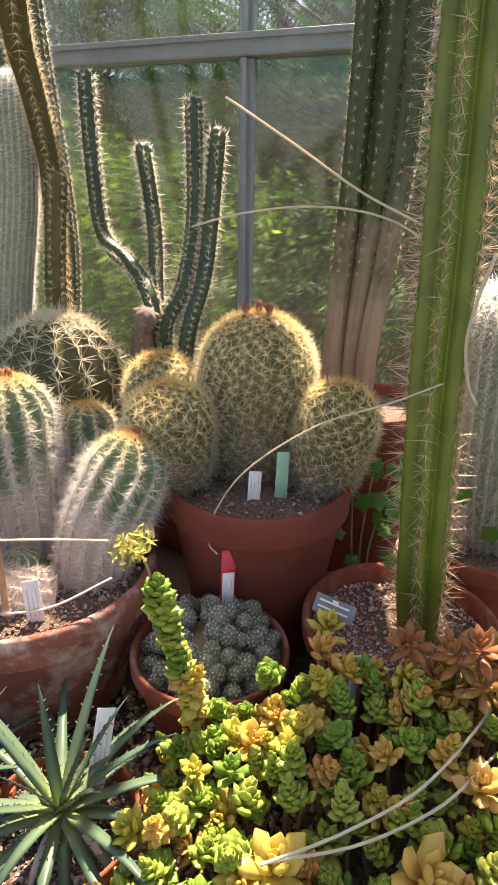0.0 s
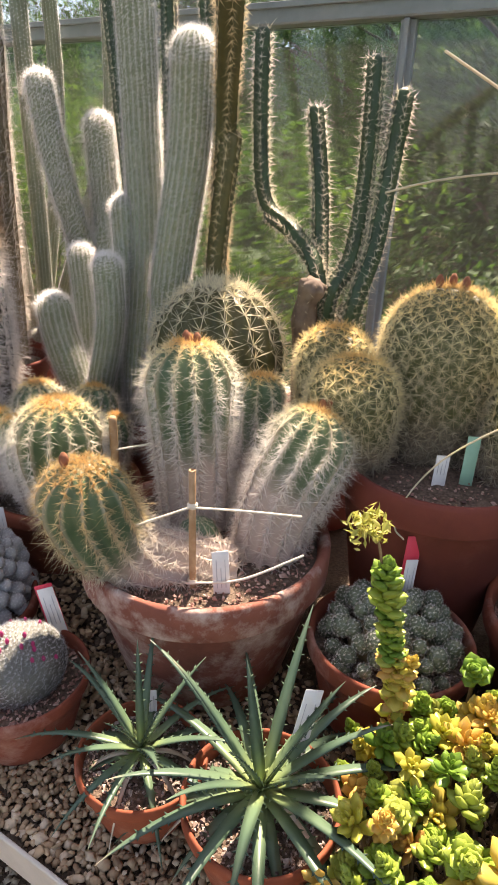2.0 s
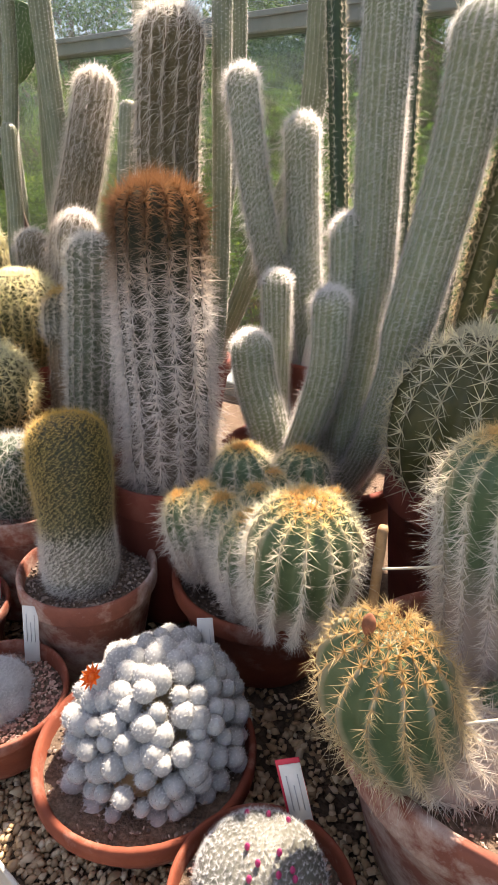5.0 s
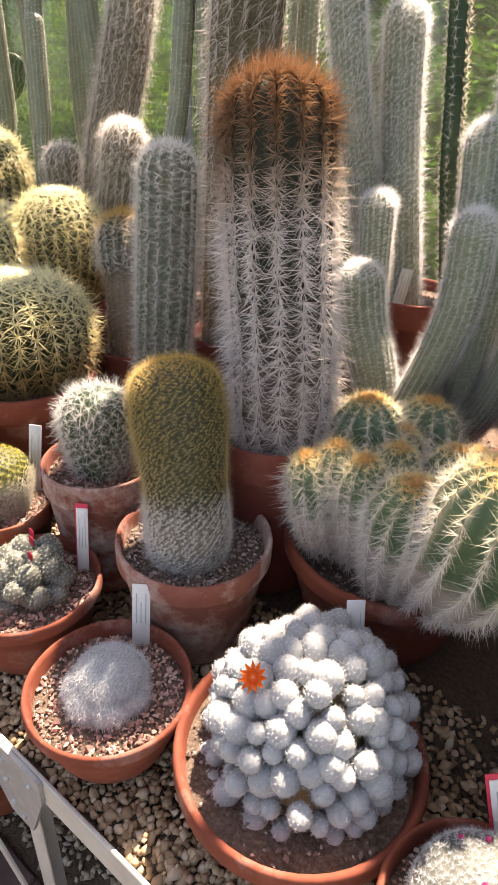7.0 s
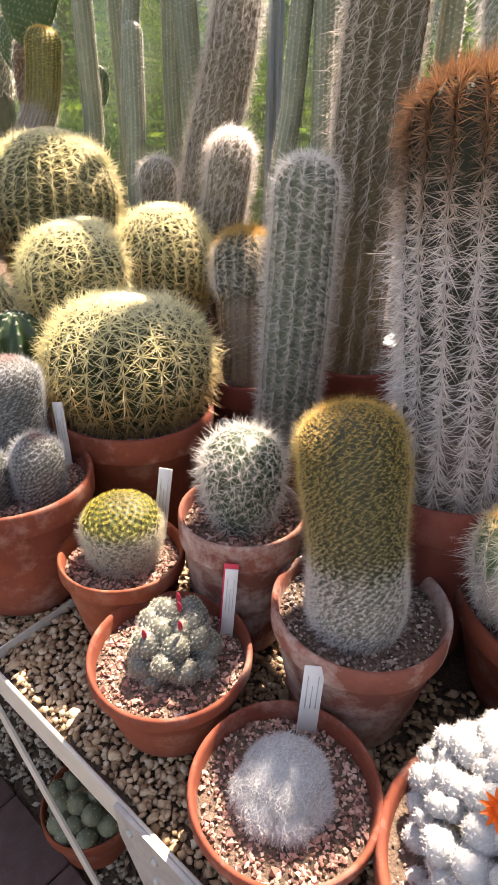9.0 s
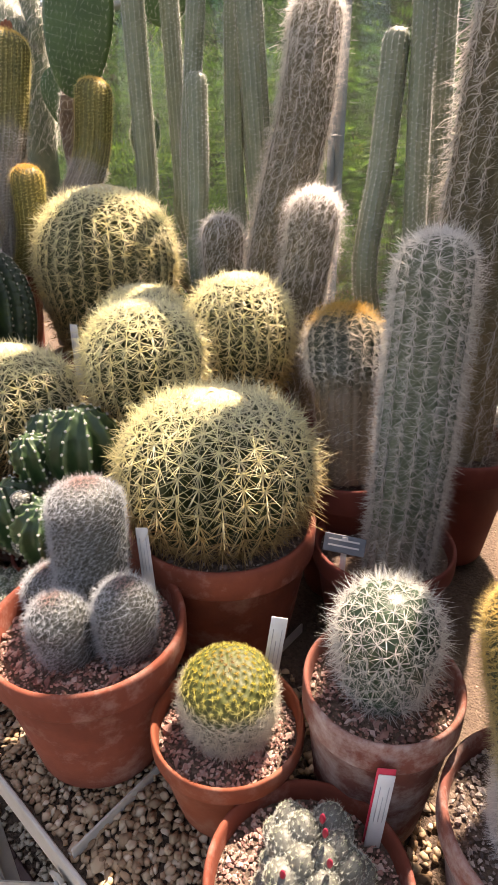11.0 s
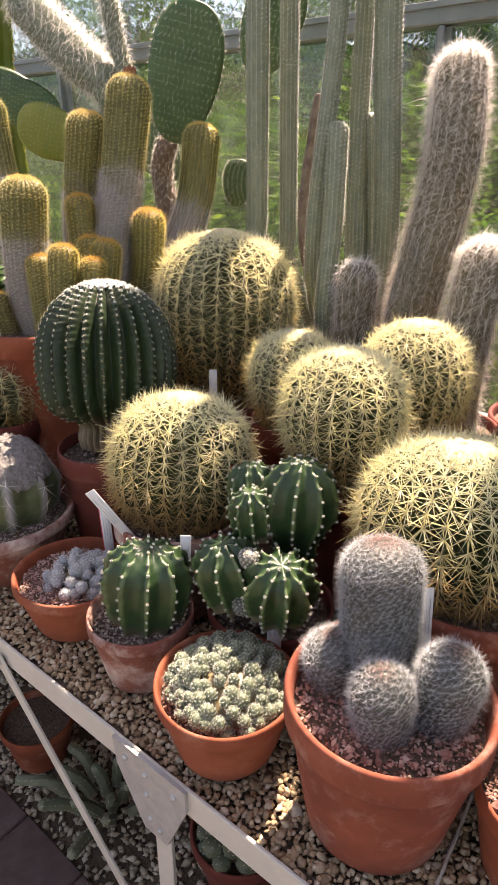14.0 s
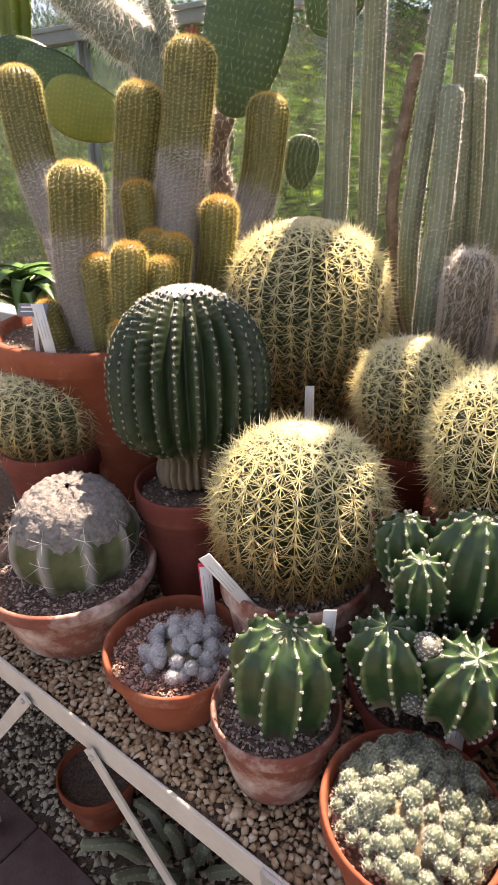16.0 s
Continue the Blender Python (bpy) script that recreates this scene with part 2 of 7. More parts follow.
GRASS = surface("lawn", [(0.3, (0.012, 0.030, 0.008)), (0.7, (0.03, 0.065, 0.016))], 6, 0.95, 0.8, 40)
# flat sheet: shade between the crowns is put into the blotchy noise colour
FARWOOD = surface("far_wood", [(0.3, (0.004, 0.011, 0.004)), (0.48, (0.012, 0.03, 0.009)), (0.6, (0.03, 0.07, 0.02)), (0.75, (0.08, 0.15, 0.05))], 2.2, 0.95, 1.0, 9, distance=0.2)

# cactus skins
G_DARK = body_mat("dark_green_skin", (0.012, 0.035, 0.014), (0.03, 0.07, 0.025), rough=0.4)
G_COLUMN = body_mat("yellow_green_skin", (0.075, 0.115, 0.008), (0.14, 0.18, 0.016), scar=(0.17, 0.15, 0.05), scar_top=-0.02, rough=0.42, scale=16)
G_CORKY = body_mat("corky_green_skin", (0.02, 0.04, 0.014), (0.045, 0.075, 0.025), scar=(0.30, 0.225, 0.175), scar_top=0.20)
G_YELLOWGREEN = body_mat("yellow_crown_skin", (0.05, 0.058, 0.01), (0.09, 0.10, 0.016), rough=0.6, scar=(0.06, 0.07, 0.035), scar_top=0.66)
G_OLIVE = body_mat("olive_brown_skin", (0.045, 0.055, 0.018), (0.095, 0.088, 0.03), scar=(0.13, 0.08, 0.045), scar_top=0.1)
G_TORCH = body_mat("brown_shaded_skin", (0.022, 0.028, 0.013), (0.045, 0.045, 0.024), scar=(0.12, 0.095, 0.075), scar_top=0.30, rough=0.8)
G_BRISTLE = body_mat("dark_olive_skin", (0.018, 0.024, 0.008), (0.04, 0.045, 0.014), scar=(0.16, 0.15, 0.12), scar_top=0.22)
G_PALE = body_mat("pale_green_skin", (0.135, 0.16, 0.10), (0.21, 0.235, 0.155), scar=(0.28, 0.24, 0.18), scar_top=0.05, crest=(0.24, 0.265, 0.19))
G_GREY = body_mat("grey_green_skin", (0.085, 0.11, 0.07), (0.15, 0.175, 0.11), scar=(0.24, 0.20, 0.16), scar_top=0.1)
G_BARREL = body_mat("barrel_green_skin", (0.022, 0.034, 0.009), (0.045, 0.062, 0.016), scar=(0.16, 0.12, 0.06), scar_top=0.0)
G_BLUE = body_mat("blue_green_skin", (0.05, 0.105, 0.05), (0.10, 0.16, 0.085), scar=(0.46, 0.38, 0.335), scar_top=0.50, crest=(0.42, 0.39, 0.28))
G_STRAW = body_mat("straw_brown_skin", (0.055, 0.065, 0.02), (0.10, 0.105, 0.035), scar=(0.15, 0.115, 0.08), scar_top=0.25)
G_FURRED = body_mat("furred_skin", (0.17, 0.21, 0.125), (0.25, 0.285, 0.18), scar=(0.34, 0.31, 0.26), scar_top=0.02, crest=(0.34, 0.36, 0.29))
G_NOTO = body_mat("golden_ribbed_skin", (0.10, 0.098, 0.022), (0.17, 0.155, 0.04), scar=(0.27, 0.245, 0.21), scar_top=0.60)
G_OLD = body_mat("brown_old_skin", (0.10, 0.085, 0.045), (0.16, 0.13, 0.07), scar=(0.24, 0.18, 0.09), scar_top=0.3)
G_YOUNG = body_mat("young_golden_skin", (0.10, 0.092, 0.022), (0.17, 0.15, 0.04), scar=(0.14, 0.09, 0.045), scar_top=0.05)
G_DOME = body_mat("grey_domed_skin", (0.085, 0.09, 0.075), (0.15, 0.15, 0.125))
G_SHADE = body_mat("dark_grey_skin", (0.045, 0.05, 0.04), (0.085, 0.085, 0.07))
G_RIB = body_mat("dark_ribbed_skin", (0.010, 0.024, 0.007), (0.023, 0.045, 0.014), rough=0.5, scar=(0.20, 0.14, 0.085), scar_top=0.14)
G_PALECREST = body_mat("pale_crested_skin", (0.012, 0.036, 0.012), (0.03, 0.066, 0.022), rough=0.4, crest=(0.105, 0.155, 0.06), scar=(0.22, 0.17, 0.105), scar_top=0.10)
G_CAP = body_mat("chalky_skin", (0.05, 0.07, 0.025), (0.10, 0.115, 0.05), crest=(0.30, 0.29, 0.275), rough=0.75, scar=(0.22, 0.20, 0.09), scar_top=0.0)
G_PAD = body_mat("pad_skin", (0.03, 0.075, 0.02), (0.06, 0.12, 0.035), rough=0.5, scale=25)
G_PADY = body_mat("yellow_pad_skin", (0.12, 0.16, 0.015), (0.2, 0.22, 0.03), rough=0.5, scale=14)
G_GINGER = body_mat("dark_headed_skin", (0.02, 0.03, 0.014), (0.045, 0.055, 0.025), scar=(0.24, 0.175, 0.115), scar_top=0.56)
G_BROWN = body_mat("dead_stem", (0.10, 0.07, 0.05), (0.22, 0.17, 0.13), rough=0.9)
G_WOOLBODY = body_mat("woolly_body", (0.30, 0.315, 0.32), (0.42, 0.435, 0.44), rough=0.9)
CAPWOOL = surface("cracked_grey_wool", [(0.3, (0.11, 0.10, 0.09)), (0.7, (0.27, 0.255, 0.24))], 110, 0.95, 1.0, 160, distance=0.004)

CREAM_FELT = surface("cream_felt", [(0.3, (0.62, 0.52, 0.26)), (0.7, (0.82, 0.74, 0.46))], 160, 0.95, 1.0, 420, distance=0.003)
WHITE_FELT = surface("white_felt", [(0.3, (0.66, 0.65, 0.62)), (0.7, (0.84, 0.83, 0.80))], 120, 0.95, 1.0, 300, distance=0.003)

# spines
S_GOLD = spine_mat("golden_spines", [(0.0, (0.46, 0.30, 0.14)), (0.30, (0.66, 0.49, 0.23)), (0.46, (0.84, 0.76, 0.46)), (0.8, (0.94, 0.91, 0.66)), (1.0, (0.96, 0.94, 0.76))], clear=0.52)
S_BROWNGOLD = spine_mat("brown_golden_spines", [(0.0, (0.52, 0.45, 0.36)), (0.45, (0.72, 0.65, 0.47)), (0.8, (0.90, 0.83, 0.55)), (0.96, (0.86, 0.70, 0.36)), (1.0, (0.72, 0.47, 0.18))], clear=0.45)
S_WHITE = spine_mat("white_spines", [(0.0, (0.70, 0.66, 0.61)), (1.0, (0.92, 0.90, 0.85))], clear=0.4)
S_STAR = spine_mat("straw_white_spines", [(0.0, (0.6, 0.54, 0.38)), (1.0, (0.82, 0.78, 0.60))])
S_THIN = spine_mat("pale_spines", [(0.0, (0.66, 0.60, 0.48)), (1.0, (0.84, 0.80, 0.68))])
S_TAN = spine_mat("tan_spines", [(0.0, (0.58, 0.46, 0.30)), (1.0, (0.80, 0.70, 0.50))])
S_FUR = spine_mat("silver_fur", [(0.0, (0.66, 0.65, 0.64)), (0.6, (0.84, 0.835, 0.83)), (1.0, (0.93, 0.93, 0.925))], clear=0.45, vary=0.25)
S_TORCH = spine_mat("orange_topped_spines", [(0.0, (0.62, 0.53, 0.47)), (0.12, (0.86, 0.80, 0.76)), (0.62, (0.92, 0.87, 0.83)), (0.74, (0.70, 0.58, 0.48)), (0.80, (0.34, 0.23, 0.15)), (0.92, (0.32, 0.17, 0.085)), (1.0, (0.40, 0.20, 0.085))])
S_HEAD = spine_mat("cream_to_orange_spines", [(0.0, (0.70, 0.62, 0.57)), (0.4, (0.88, 0.83, 0.79)), (0.75, (0.93, 0.90, 0.85)), (0.90, (0.93, 0.88, 0.72)), (0.965, (0.91, 0.81, 0.52)), (0.99, (0.86, 0.62, 0.28)), (1.0, (0.76, 0.42, 0.15))], clear=0.45)
S_HEADGOLD = spine_mat("tan_gold_spines", [(0.0, (0.66, 0.58, 0.53)), (0.5, (0.84, 0.79, 0.73)), (0.62, (0.76, 0.66, 0.46)), (0.9, (0.74, 0.60, 0.36)), (1.0, (0.70, 0.48, 0.22))], clear=0.45)
S_OLIVE = spine_mat("olive_gold_spines", [(0.0, (0.92, 0.90, 0.86)), (0.30, (0.92, 0.89, 0.84)), (0.40, (0.70, 0.60, 0.34)), (0.85, (0.66, 0.52, 0.20)), (1.0, (0.80, 0.54, 0.16))], clear=0.5)
S_YELLOW = spine_mat("yellow_top_spines", [(0.0, (0.64, 0.58, 0.50)), (0.66, (0.80, 0.76, 0.64)), (0.79, (0.70, 0.66, 0.26)), (0.94, (0.74, 0.64, 0.14)), (0.985, (0.70, 0.54, 0.17)), (1.0, (0.58, 0.40, 0.22))])
S_NOTO = spine_mat("grey_to_gold_spines", [(0.0, (0.60, 0.54, 0.49)), (0.45, (0.70, 0.64, 0.58)), (0.62, (0.82, 0.79, 0.76)), (0.64, (0.74, 0.67, 0.34)), (0.95, (0.88, 0.79, 0.38)), (1.0, (0.84, 0.62, 0.22))])
S_YOUNG = spine_mat("young_gold_spines", [(0.0, (0.54, 0.48, 0.22)), (0.8, (0.76, 0.67, 0.28)), (0.95, (0.80, 0.62, 0.20)), (1.0, (0.78, 0.46, 0.11))])
S_GREYPINK = spine_mat("grey_spines_pink_crown", [(0.0, (0.48, 0.495, 0.505)), (0.93, (0.50, 0.525, 0.545)), (0.975, (0.46, 0.44, 0.44)), (1.0, (0.42, 0.24, 0.21))])
S_OLDHAIR = spine_mat("old_grey_hair", [(0.0, (0.60, 0.54, 0.47)), (0.7, (0.76, 0.71, 0.65)), (0.93, (0.84, 0.81, 0.77)), (1.0, (0.90, 0.88, 0.85))], vary=0.35)
S_GINGER = spine_mat("white_spines_ginger_crown", [(0.0, (0.52, 0.42, 0.32)), (0.24, (0.54, 0.44, 0.34)), (0.31, (0.80, 0.76, 0.70)), (0.37, (0.58, 0.47, 0.37)), (0.56, (0.58, 0.48, 0.38)), (0.62, (0.78, 0.76, 0.71)), (0.86, (0.74, 0.68, 0.56)), (0.94, (0.70, 0.50, 0.20)), (1.0, (0.64, 0.42, 0.10))])
S_RIBDOT = spine_mat("brown_to_white_tufts", [(0.0, (0.40, 0.34, 0.25)), (0.6, (0.52, 0.48, 0.38)), (0.8, (0.70, 0.68, 0.60)), (0.92, (0.90, 0.89, 0.85))])
S_TUFT = spine_mat("white_tufts", [(0.0, (0.70, 0.68, 0.60)), (1.0, (0.82, 0.80, 0.74))])
S_BLUEWHITE = spine_mat("snow_white_wool", [(0.0, (0.54, 0.545, 0.55)), (1.0, (0.72, 0.725, 0.73))], clear=0.30, vary=0.15)


S_MATTED = spine_mat("white_star_spines", [(0.0, (0.46, 0.48, 0.44)), (0.8, (0.58, 0.60, 0.54)), (1.0, (0.58, 0.61, 0.46))], clear=0.3)
S_FLUFF = spine_mat("bluish_white_fluff", [(0.0, (0.48, 0.495, 0.505)), (1.0, (0.66, 0.675, 0.69))], clear=0.3, vary=0.2)


# ---- building helpers ----
ORIGIN = {}
rng = np.random.default_rng(7)


def np_mesh(name, V, F, smooth=True, attrs=None):
    """A mesh from an array of points and a list of face arrays (triangles or quads)."""
    V = np.asarray(V, dtype=np.float32)
    F = [np.asarray(f, dtype=np.int32) for f in (F if isinstance(F, list) else [F]) if len(f)]
    me = bpy.data.meshes.new(name)
    me.vertices.add(len(V))
    me.vertices.foreach_set("co", V.ravel())
    loops = np.concatenate([f.ravel() for f in F])
    sizes = np.concatenate([np.full(len(f), f.shape[1], dtype=np.int32) for f in F])
    starts = np.concatenate([[0], np.cumsum(sizes)[:-1]]).astype(np.int32)
    me.loops.add(len(loops))
    me.loops.foreach_set("vertex_index", loops)
    me.polygons.add(len(sizes))
    me.polygons.foreach_set("loop_start", starts)
    me.polygons.foreach_set("use_smooth", np.full(len(sizes), smooth))
    for key, val in (attrs or {}).items():
        a = me.attributes.new(key, "FLOAT", "POINT")
        a.data.foreach_set("value", np.asarray(val, dtype=np.float32))
    me.update(calc_edges=True)
    return me


def thing(name, at, label, category, group="", kind=""):
    ob = new(name)
    ob.empty_display_size = 0.02
    ob.location = at
    ORIGIN[ob.name] = np.array(at, dtype=float)
    return tagged(ob, label, category, group, kind)


def part(name, geo, mat, parent=None, label="", kind="", smooth=True, attrs=None):
    """Links a geometry (points in the world, faces) as one mesh under a thing or a part."""
    V, F = geo
    o = ORIGIN[parent.name] if parent else np.zeros(3)
    ob = new(name, np_mesh(name, np.asarray(V) - o, F, smooth, attrs))
    ob.data.materials.append(mat)
    if parent:
        ob.parent = parent
    ORIGIN[ob.name] = o
    return tagged(ob, label, "", "", kind)


def shared(name, me, m, parent, label=""):
    """One more object on a mesh that is there already, under parent."""
    ob = new(name, me)
    ob.parent = parent
    ob.matrix_basis = Matrix.Translation(-Vector(ORIGIN[parent.name])) @ m
    ORIGIN[ob.name] = ORIGIN[parent.name]
    return tagged(ob, label)


def setting(name, geo, mat, label, category, smooth=False, kind="structure"):
    V, F = geo
    ob = new(name, np_mesh(name, V, F, smooth))
    ob.data.materials.append(mat)
    ORIGIN[ob.name] = np.zeros(3)
    return tagged(ob, label, category, "", kind)


def merge(*geos):
    V, F, n = [], [], 0
    for v, f in geos:
        f = f if isinstance(f, list) else [f]
        V.append(np.asarray(v, dtype=float))
        F += [np.asarray(q) + n for q in f]
        n += len(v)
    return np.concatenate(V), F


def box(x0, y0, z0, x1, y1, z1, b=0.0):
    """A box with its edges cut off by b."""
    if b <= 0:
        V = [(x, y, z) for z in (z0, z1) for y in (y0, y1) for x in (x0, x1)]
        return np.array(V), [np.array([(0, 2, 3, 1), (4, 5, 7, 6), (0, 1, 5, 4), (2, 6, 7, 3), (0, 4, 6, 2), (1, 3, 7, 5)])]
    bm = bmesh.new()
    bmesh.ops.create_cube(bm, size=1)
    for v in bm.verts:
        v.co = ((x0 + x1) / 2 + v.co.x * (x1 - x0), (y0 + y1) / 2 + v.co.y * (y1 - y0), (z0 + z1) / 2 + v.co.z * (z1 - z0))
    bmesh.ops.bevel(bm, geom=bm.edges[:], offset=b, segments=1, affect="EDGES")
    bm.verts.index_update()
    V = np.array([v.co[:] for v in bm.verts])
    F = [np.array([[v.index for v in f.verts]]) for f in bm.faces]
    bm.free()
    return V, F


def moved(geo, m):
    V, F = geo
    M = np.array(m)
    return V @ M[:3, :3].T + M[:3, 3], F


def beam(a, b, w, h):
    """A square-edged bar from a to b."""
    a, b = Vector(a), Vector(b)
    q = (b - a).to_track_quat("Y", "Z").to_matrix().to_4x4()
    return moved(box(-w / 2, 0, -h / 2, w / 2, (b - a).length, h / 2, min(w, h) * 0.12), Matrix.Translation(a) @ q)


def lathe(profile, segs=40, at=(0, 0, 0), wobble=0.0):
    """Turns a list of (radius, height) about the upright axis at a place."""
    pr = np.array(profile, dtype=float)
    a = np.linspace(0, 2 * np.pi, segs, endpoint=False)
    k = 1 + wobble * np.sin(3 * a + rng.random() * 6)
    V = np.stack([pr[:, :1] * np.cos(a) * k, pr[:, :1] * np.sin(a) * k, np.repeat(pr[:, 1:], segs, 1)], -1).reshape(-1, 3) + np.array(at)
    i, j = np.meshgrid(np.arange(len(pr) - 1), np.arange(segs), indexing="ij")
    jn = (j + 1) % segs
    F = np.stack([i * segs + j, i * segs + jn, (i + 1) * segs + jn, (i + 1) * segs + j], -1).reshape(-1, 4)
    return V, [F]


def smooth_path(pts, n):
    """Points evenly along a smooth line through pts, with the way and the run so far."""
    P = np.array(pts, dtype=float)
    if len(P) == 2:
        P = np.array([P[0], P[0] * 0.67 + P[1] * 0.33, P[0] * 0.33 + P[1] * 0.67, P[1]])
    Q = np.concatenate([[2 * P[0] - P[1]], P, [2 * P[-1] - P[-2]]])
    out = []
    for k in range(len(P) - 1):
        p0, p1, p2, p3 = Q[k:k + 4]
        for t in np.linspace(0, 1, 16, endpoint=False):
            out.append(0.5 * (2 * p1 + (p2 - p0) * t + (2 * p0 - 5 * p1 + 4 * p2 - p3) * t * t + (3 * p1 - p0 - 3 * p2 + p3) * t ** 3))
    out = np.array(out + [P[-1]])
    run = np.concatenate([[0], np.cumsum(np.linalg.norm(np.diff(out, axis=0), axis=1))])
    return out, run


class Stem:
    """A ribbed cactus stem along a line: its skin, and the places of its areoles."""

    def __init__(self, pts, radii, ribs=12, depth=0.12, cap=1.0, sharp=1.0, dip=0.0, rings=32, twist=0.0, per=3):
        self.line, self.run = smooth_path(pts, 16)
        self.L = self.run[-1]
        self.radii, self.ribs, self.depth, self.cap, self.sharp, self.dip, self.rings, self.twist, self.per = radii, ribs, depth, cap, sharp, dip, rings, twist, per
        self.phase = rng.random() * 6.28
        self.around = 16
        self.own = None

    def r(self, u):
        s = np.clip(u / self.L, 0, 1)
        rr = np.interp(s, [p[0] for p in self.radii], [p[1] for p in self.radii])
        if self.cap > 0:
            c = min(self.cap * self.radii[-1][1], self.L)
            k = np.clip((u - (self.L - c)) / c, 0, 1)
            rr = rr * np.sqrt(np.clip(1 - k ** 2, 0, 1))
        return rr

    def frame_at(self, u):
        C = np.stack([np.interp(u, self.run, self.line[:, k]) for k in range(3)], -1)
        e = self.L * 0.02
        A = np.stack([np.interp(np.minimum(u + e, self.L), self.run, self.line[:, k]) for k in range(3)], -1)
        B = np.stack([np.interp(np.maximum(u - e, 0), self.run, self.line[:, k]) for k in range(3)], -1)
        T = A - B
        T /= np.linalg.norm(T, axis=1, keepdims=True)
        X = np.array([1.0, 0.05, 0.0]) - T * (T @ np.array([1.0, 0.05, 0.0]))[:, None]
        X /= np.linalg.norm(X, axis=1, keepdims=True)
        return C, T, X, np.cross(T, X)

    def grid_u(self):
        return self.L * (1 - (1 - np.linspace(0, 1, self.rings)) ** 1.7)

    def at(self, u, th, crest):
        C, T, X, Y = self.frame_at(u)
        r = self.r(u) * (1 + self.depth * (crest - 0.5))
        rad = X * np.cos(th)[:, None] + Y * np.sin(th)[:, None]
        sink = -self.dip * np.exp(-(self.r(u) / (0.28 * self.radii[-1][1] + 1e-6)) ** 2) * (u > self.L * 0.6)
        return C + rad * r[:, None] + T * sink[:, None], rad, T

    def skin(self, knobs=None):
        """knobs: areoles, and the height and radius of the swelling under each."""
        na = max(self.ribs * self.per, 14) if self.ribs else self.around
        u = self.grid_u()
        th = np.linspace(0, 2 * np.pi, na, endpoint=False)
        U, TH = np.meshgrid(u, th, indexing="ij")
        U, TH = U.ravel(), TH.ravel()
        cr = self.crest(TH)
        V, _, _ = self.at(U, TH + self.phase + self.twist * U / self.L, cr)
        if knobs:
            (P, N, _, _), high, wide = knobs
            for k in range(0, len(V), 400):
                d = np.linalg.norm(V[k:k + 400, None] - P[None], axis=2)
                near = d.argmin(1)
                V[k:k + 400] += N[near] * (high * np.clip(1 - (d[np.arange(len(near)), near] / wide) ** 2, 0, 1))[:, None]
        i, j = np.meshgrid(np.arange(len(u) - 1), np.arange(na), indexing="ij")
        jn = (j + 1) % na
        F = np.stack([i * na + j, i * na + jn, (i + 1) * na + jn, (i + 1) * na + j], -1).reshape(-1, 4)
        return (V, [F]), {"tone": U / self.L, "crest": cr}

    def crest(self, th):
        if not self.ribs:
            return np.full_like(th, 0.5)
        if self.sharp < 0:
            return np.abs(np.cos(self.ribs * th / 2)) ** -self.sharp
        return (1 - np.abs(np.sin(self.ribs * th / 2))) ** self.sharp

    def meridian(self):
        u = np.linspace(0, self.L * 0.999, 400)
        r = self.r(u)
        s = np.concatenate([[0], np.cumsum(np.hypot(np.diff(u), np.diff(r)))])
        return u, r, s

    def areoles(self, gap, low=0.0, stagger=True):
        """Places, outward ways, up ways and tone of areoles, gap metres apart along the ribs (or spread evenly if there are none)."""
        u, r, s = self.meridian()
        if self.ribs:
            us, ths = [], []
            for k in range(self.ribs):
                off = (0.5 * (k % 2) if stagger else 0) * gap + rng.uniform(-0.15, 0.15) * gap
                ss = np.arange(off + low * s[-1], s[-1] - gap * 0.35, gap)
                ss = ss + rng.uniform(-0.12, 0.12, len(ss)) * gap
                us.append(np.interp(ss, s, u))
                ths.append(np.full(len(ss), 2 * np.pi * k / self.ribs))
            U, TH = np.concatenate(us), np.concatenate(ths)
            crest = np.ones(len(U))
        else:
            area = np.concatenate([[0], np.cumsum(2 * np.pi * (r[1:] + r[:-1]) / 2 * np.diff(s))])
            N = int(area[-1] * (1 - low) / gap ** 2)
            k = np.arange(N)
            U = np.interp(area[-1] * (1 - (k + 0.5) / N * (1 - low)), area, u)
            TH = k * 2.399963 + rng.uniform(-0.05, 0.05, N)
            crest = np.full(N, 0.5)
        P, rad, T = self.at(U, TH + self.phase + self.twist * U / self.L, crest)
        e = self.L * 0.004
        dr = (self.r(np.minimum(U + e, self.L)) - self.r(U - e)) / (np.minimum(U + e, self.L) - U + e)
        nrm = rad - T * dr[:, None]
        nrm /= np.linalg.norm(nrm, axis=1, keepdims=True)
        up = T - nrm * np.sum(T * nrm, 1)[:, None]
        ln = np.linalg.norm(up, axis=1, keepdims=True)
        up = np.where(ln > 1e-4, up / np.maximum(ln, 1e-4), np.cross(nrm, rad))
        return P, nrm, up, U / self.L


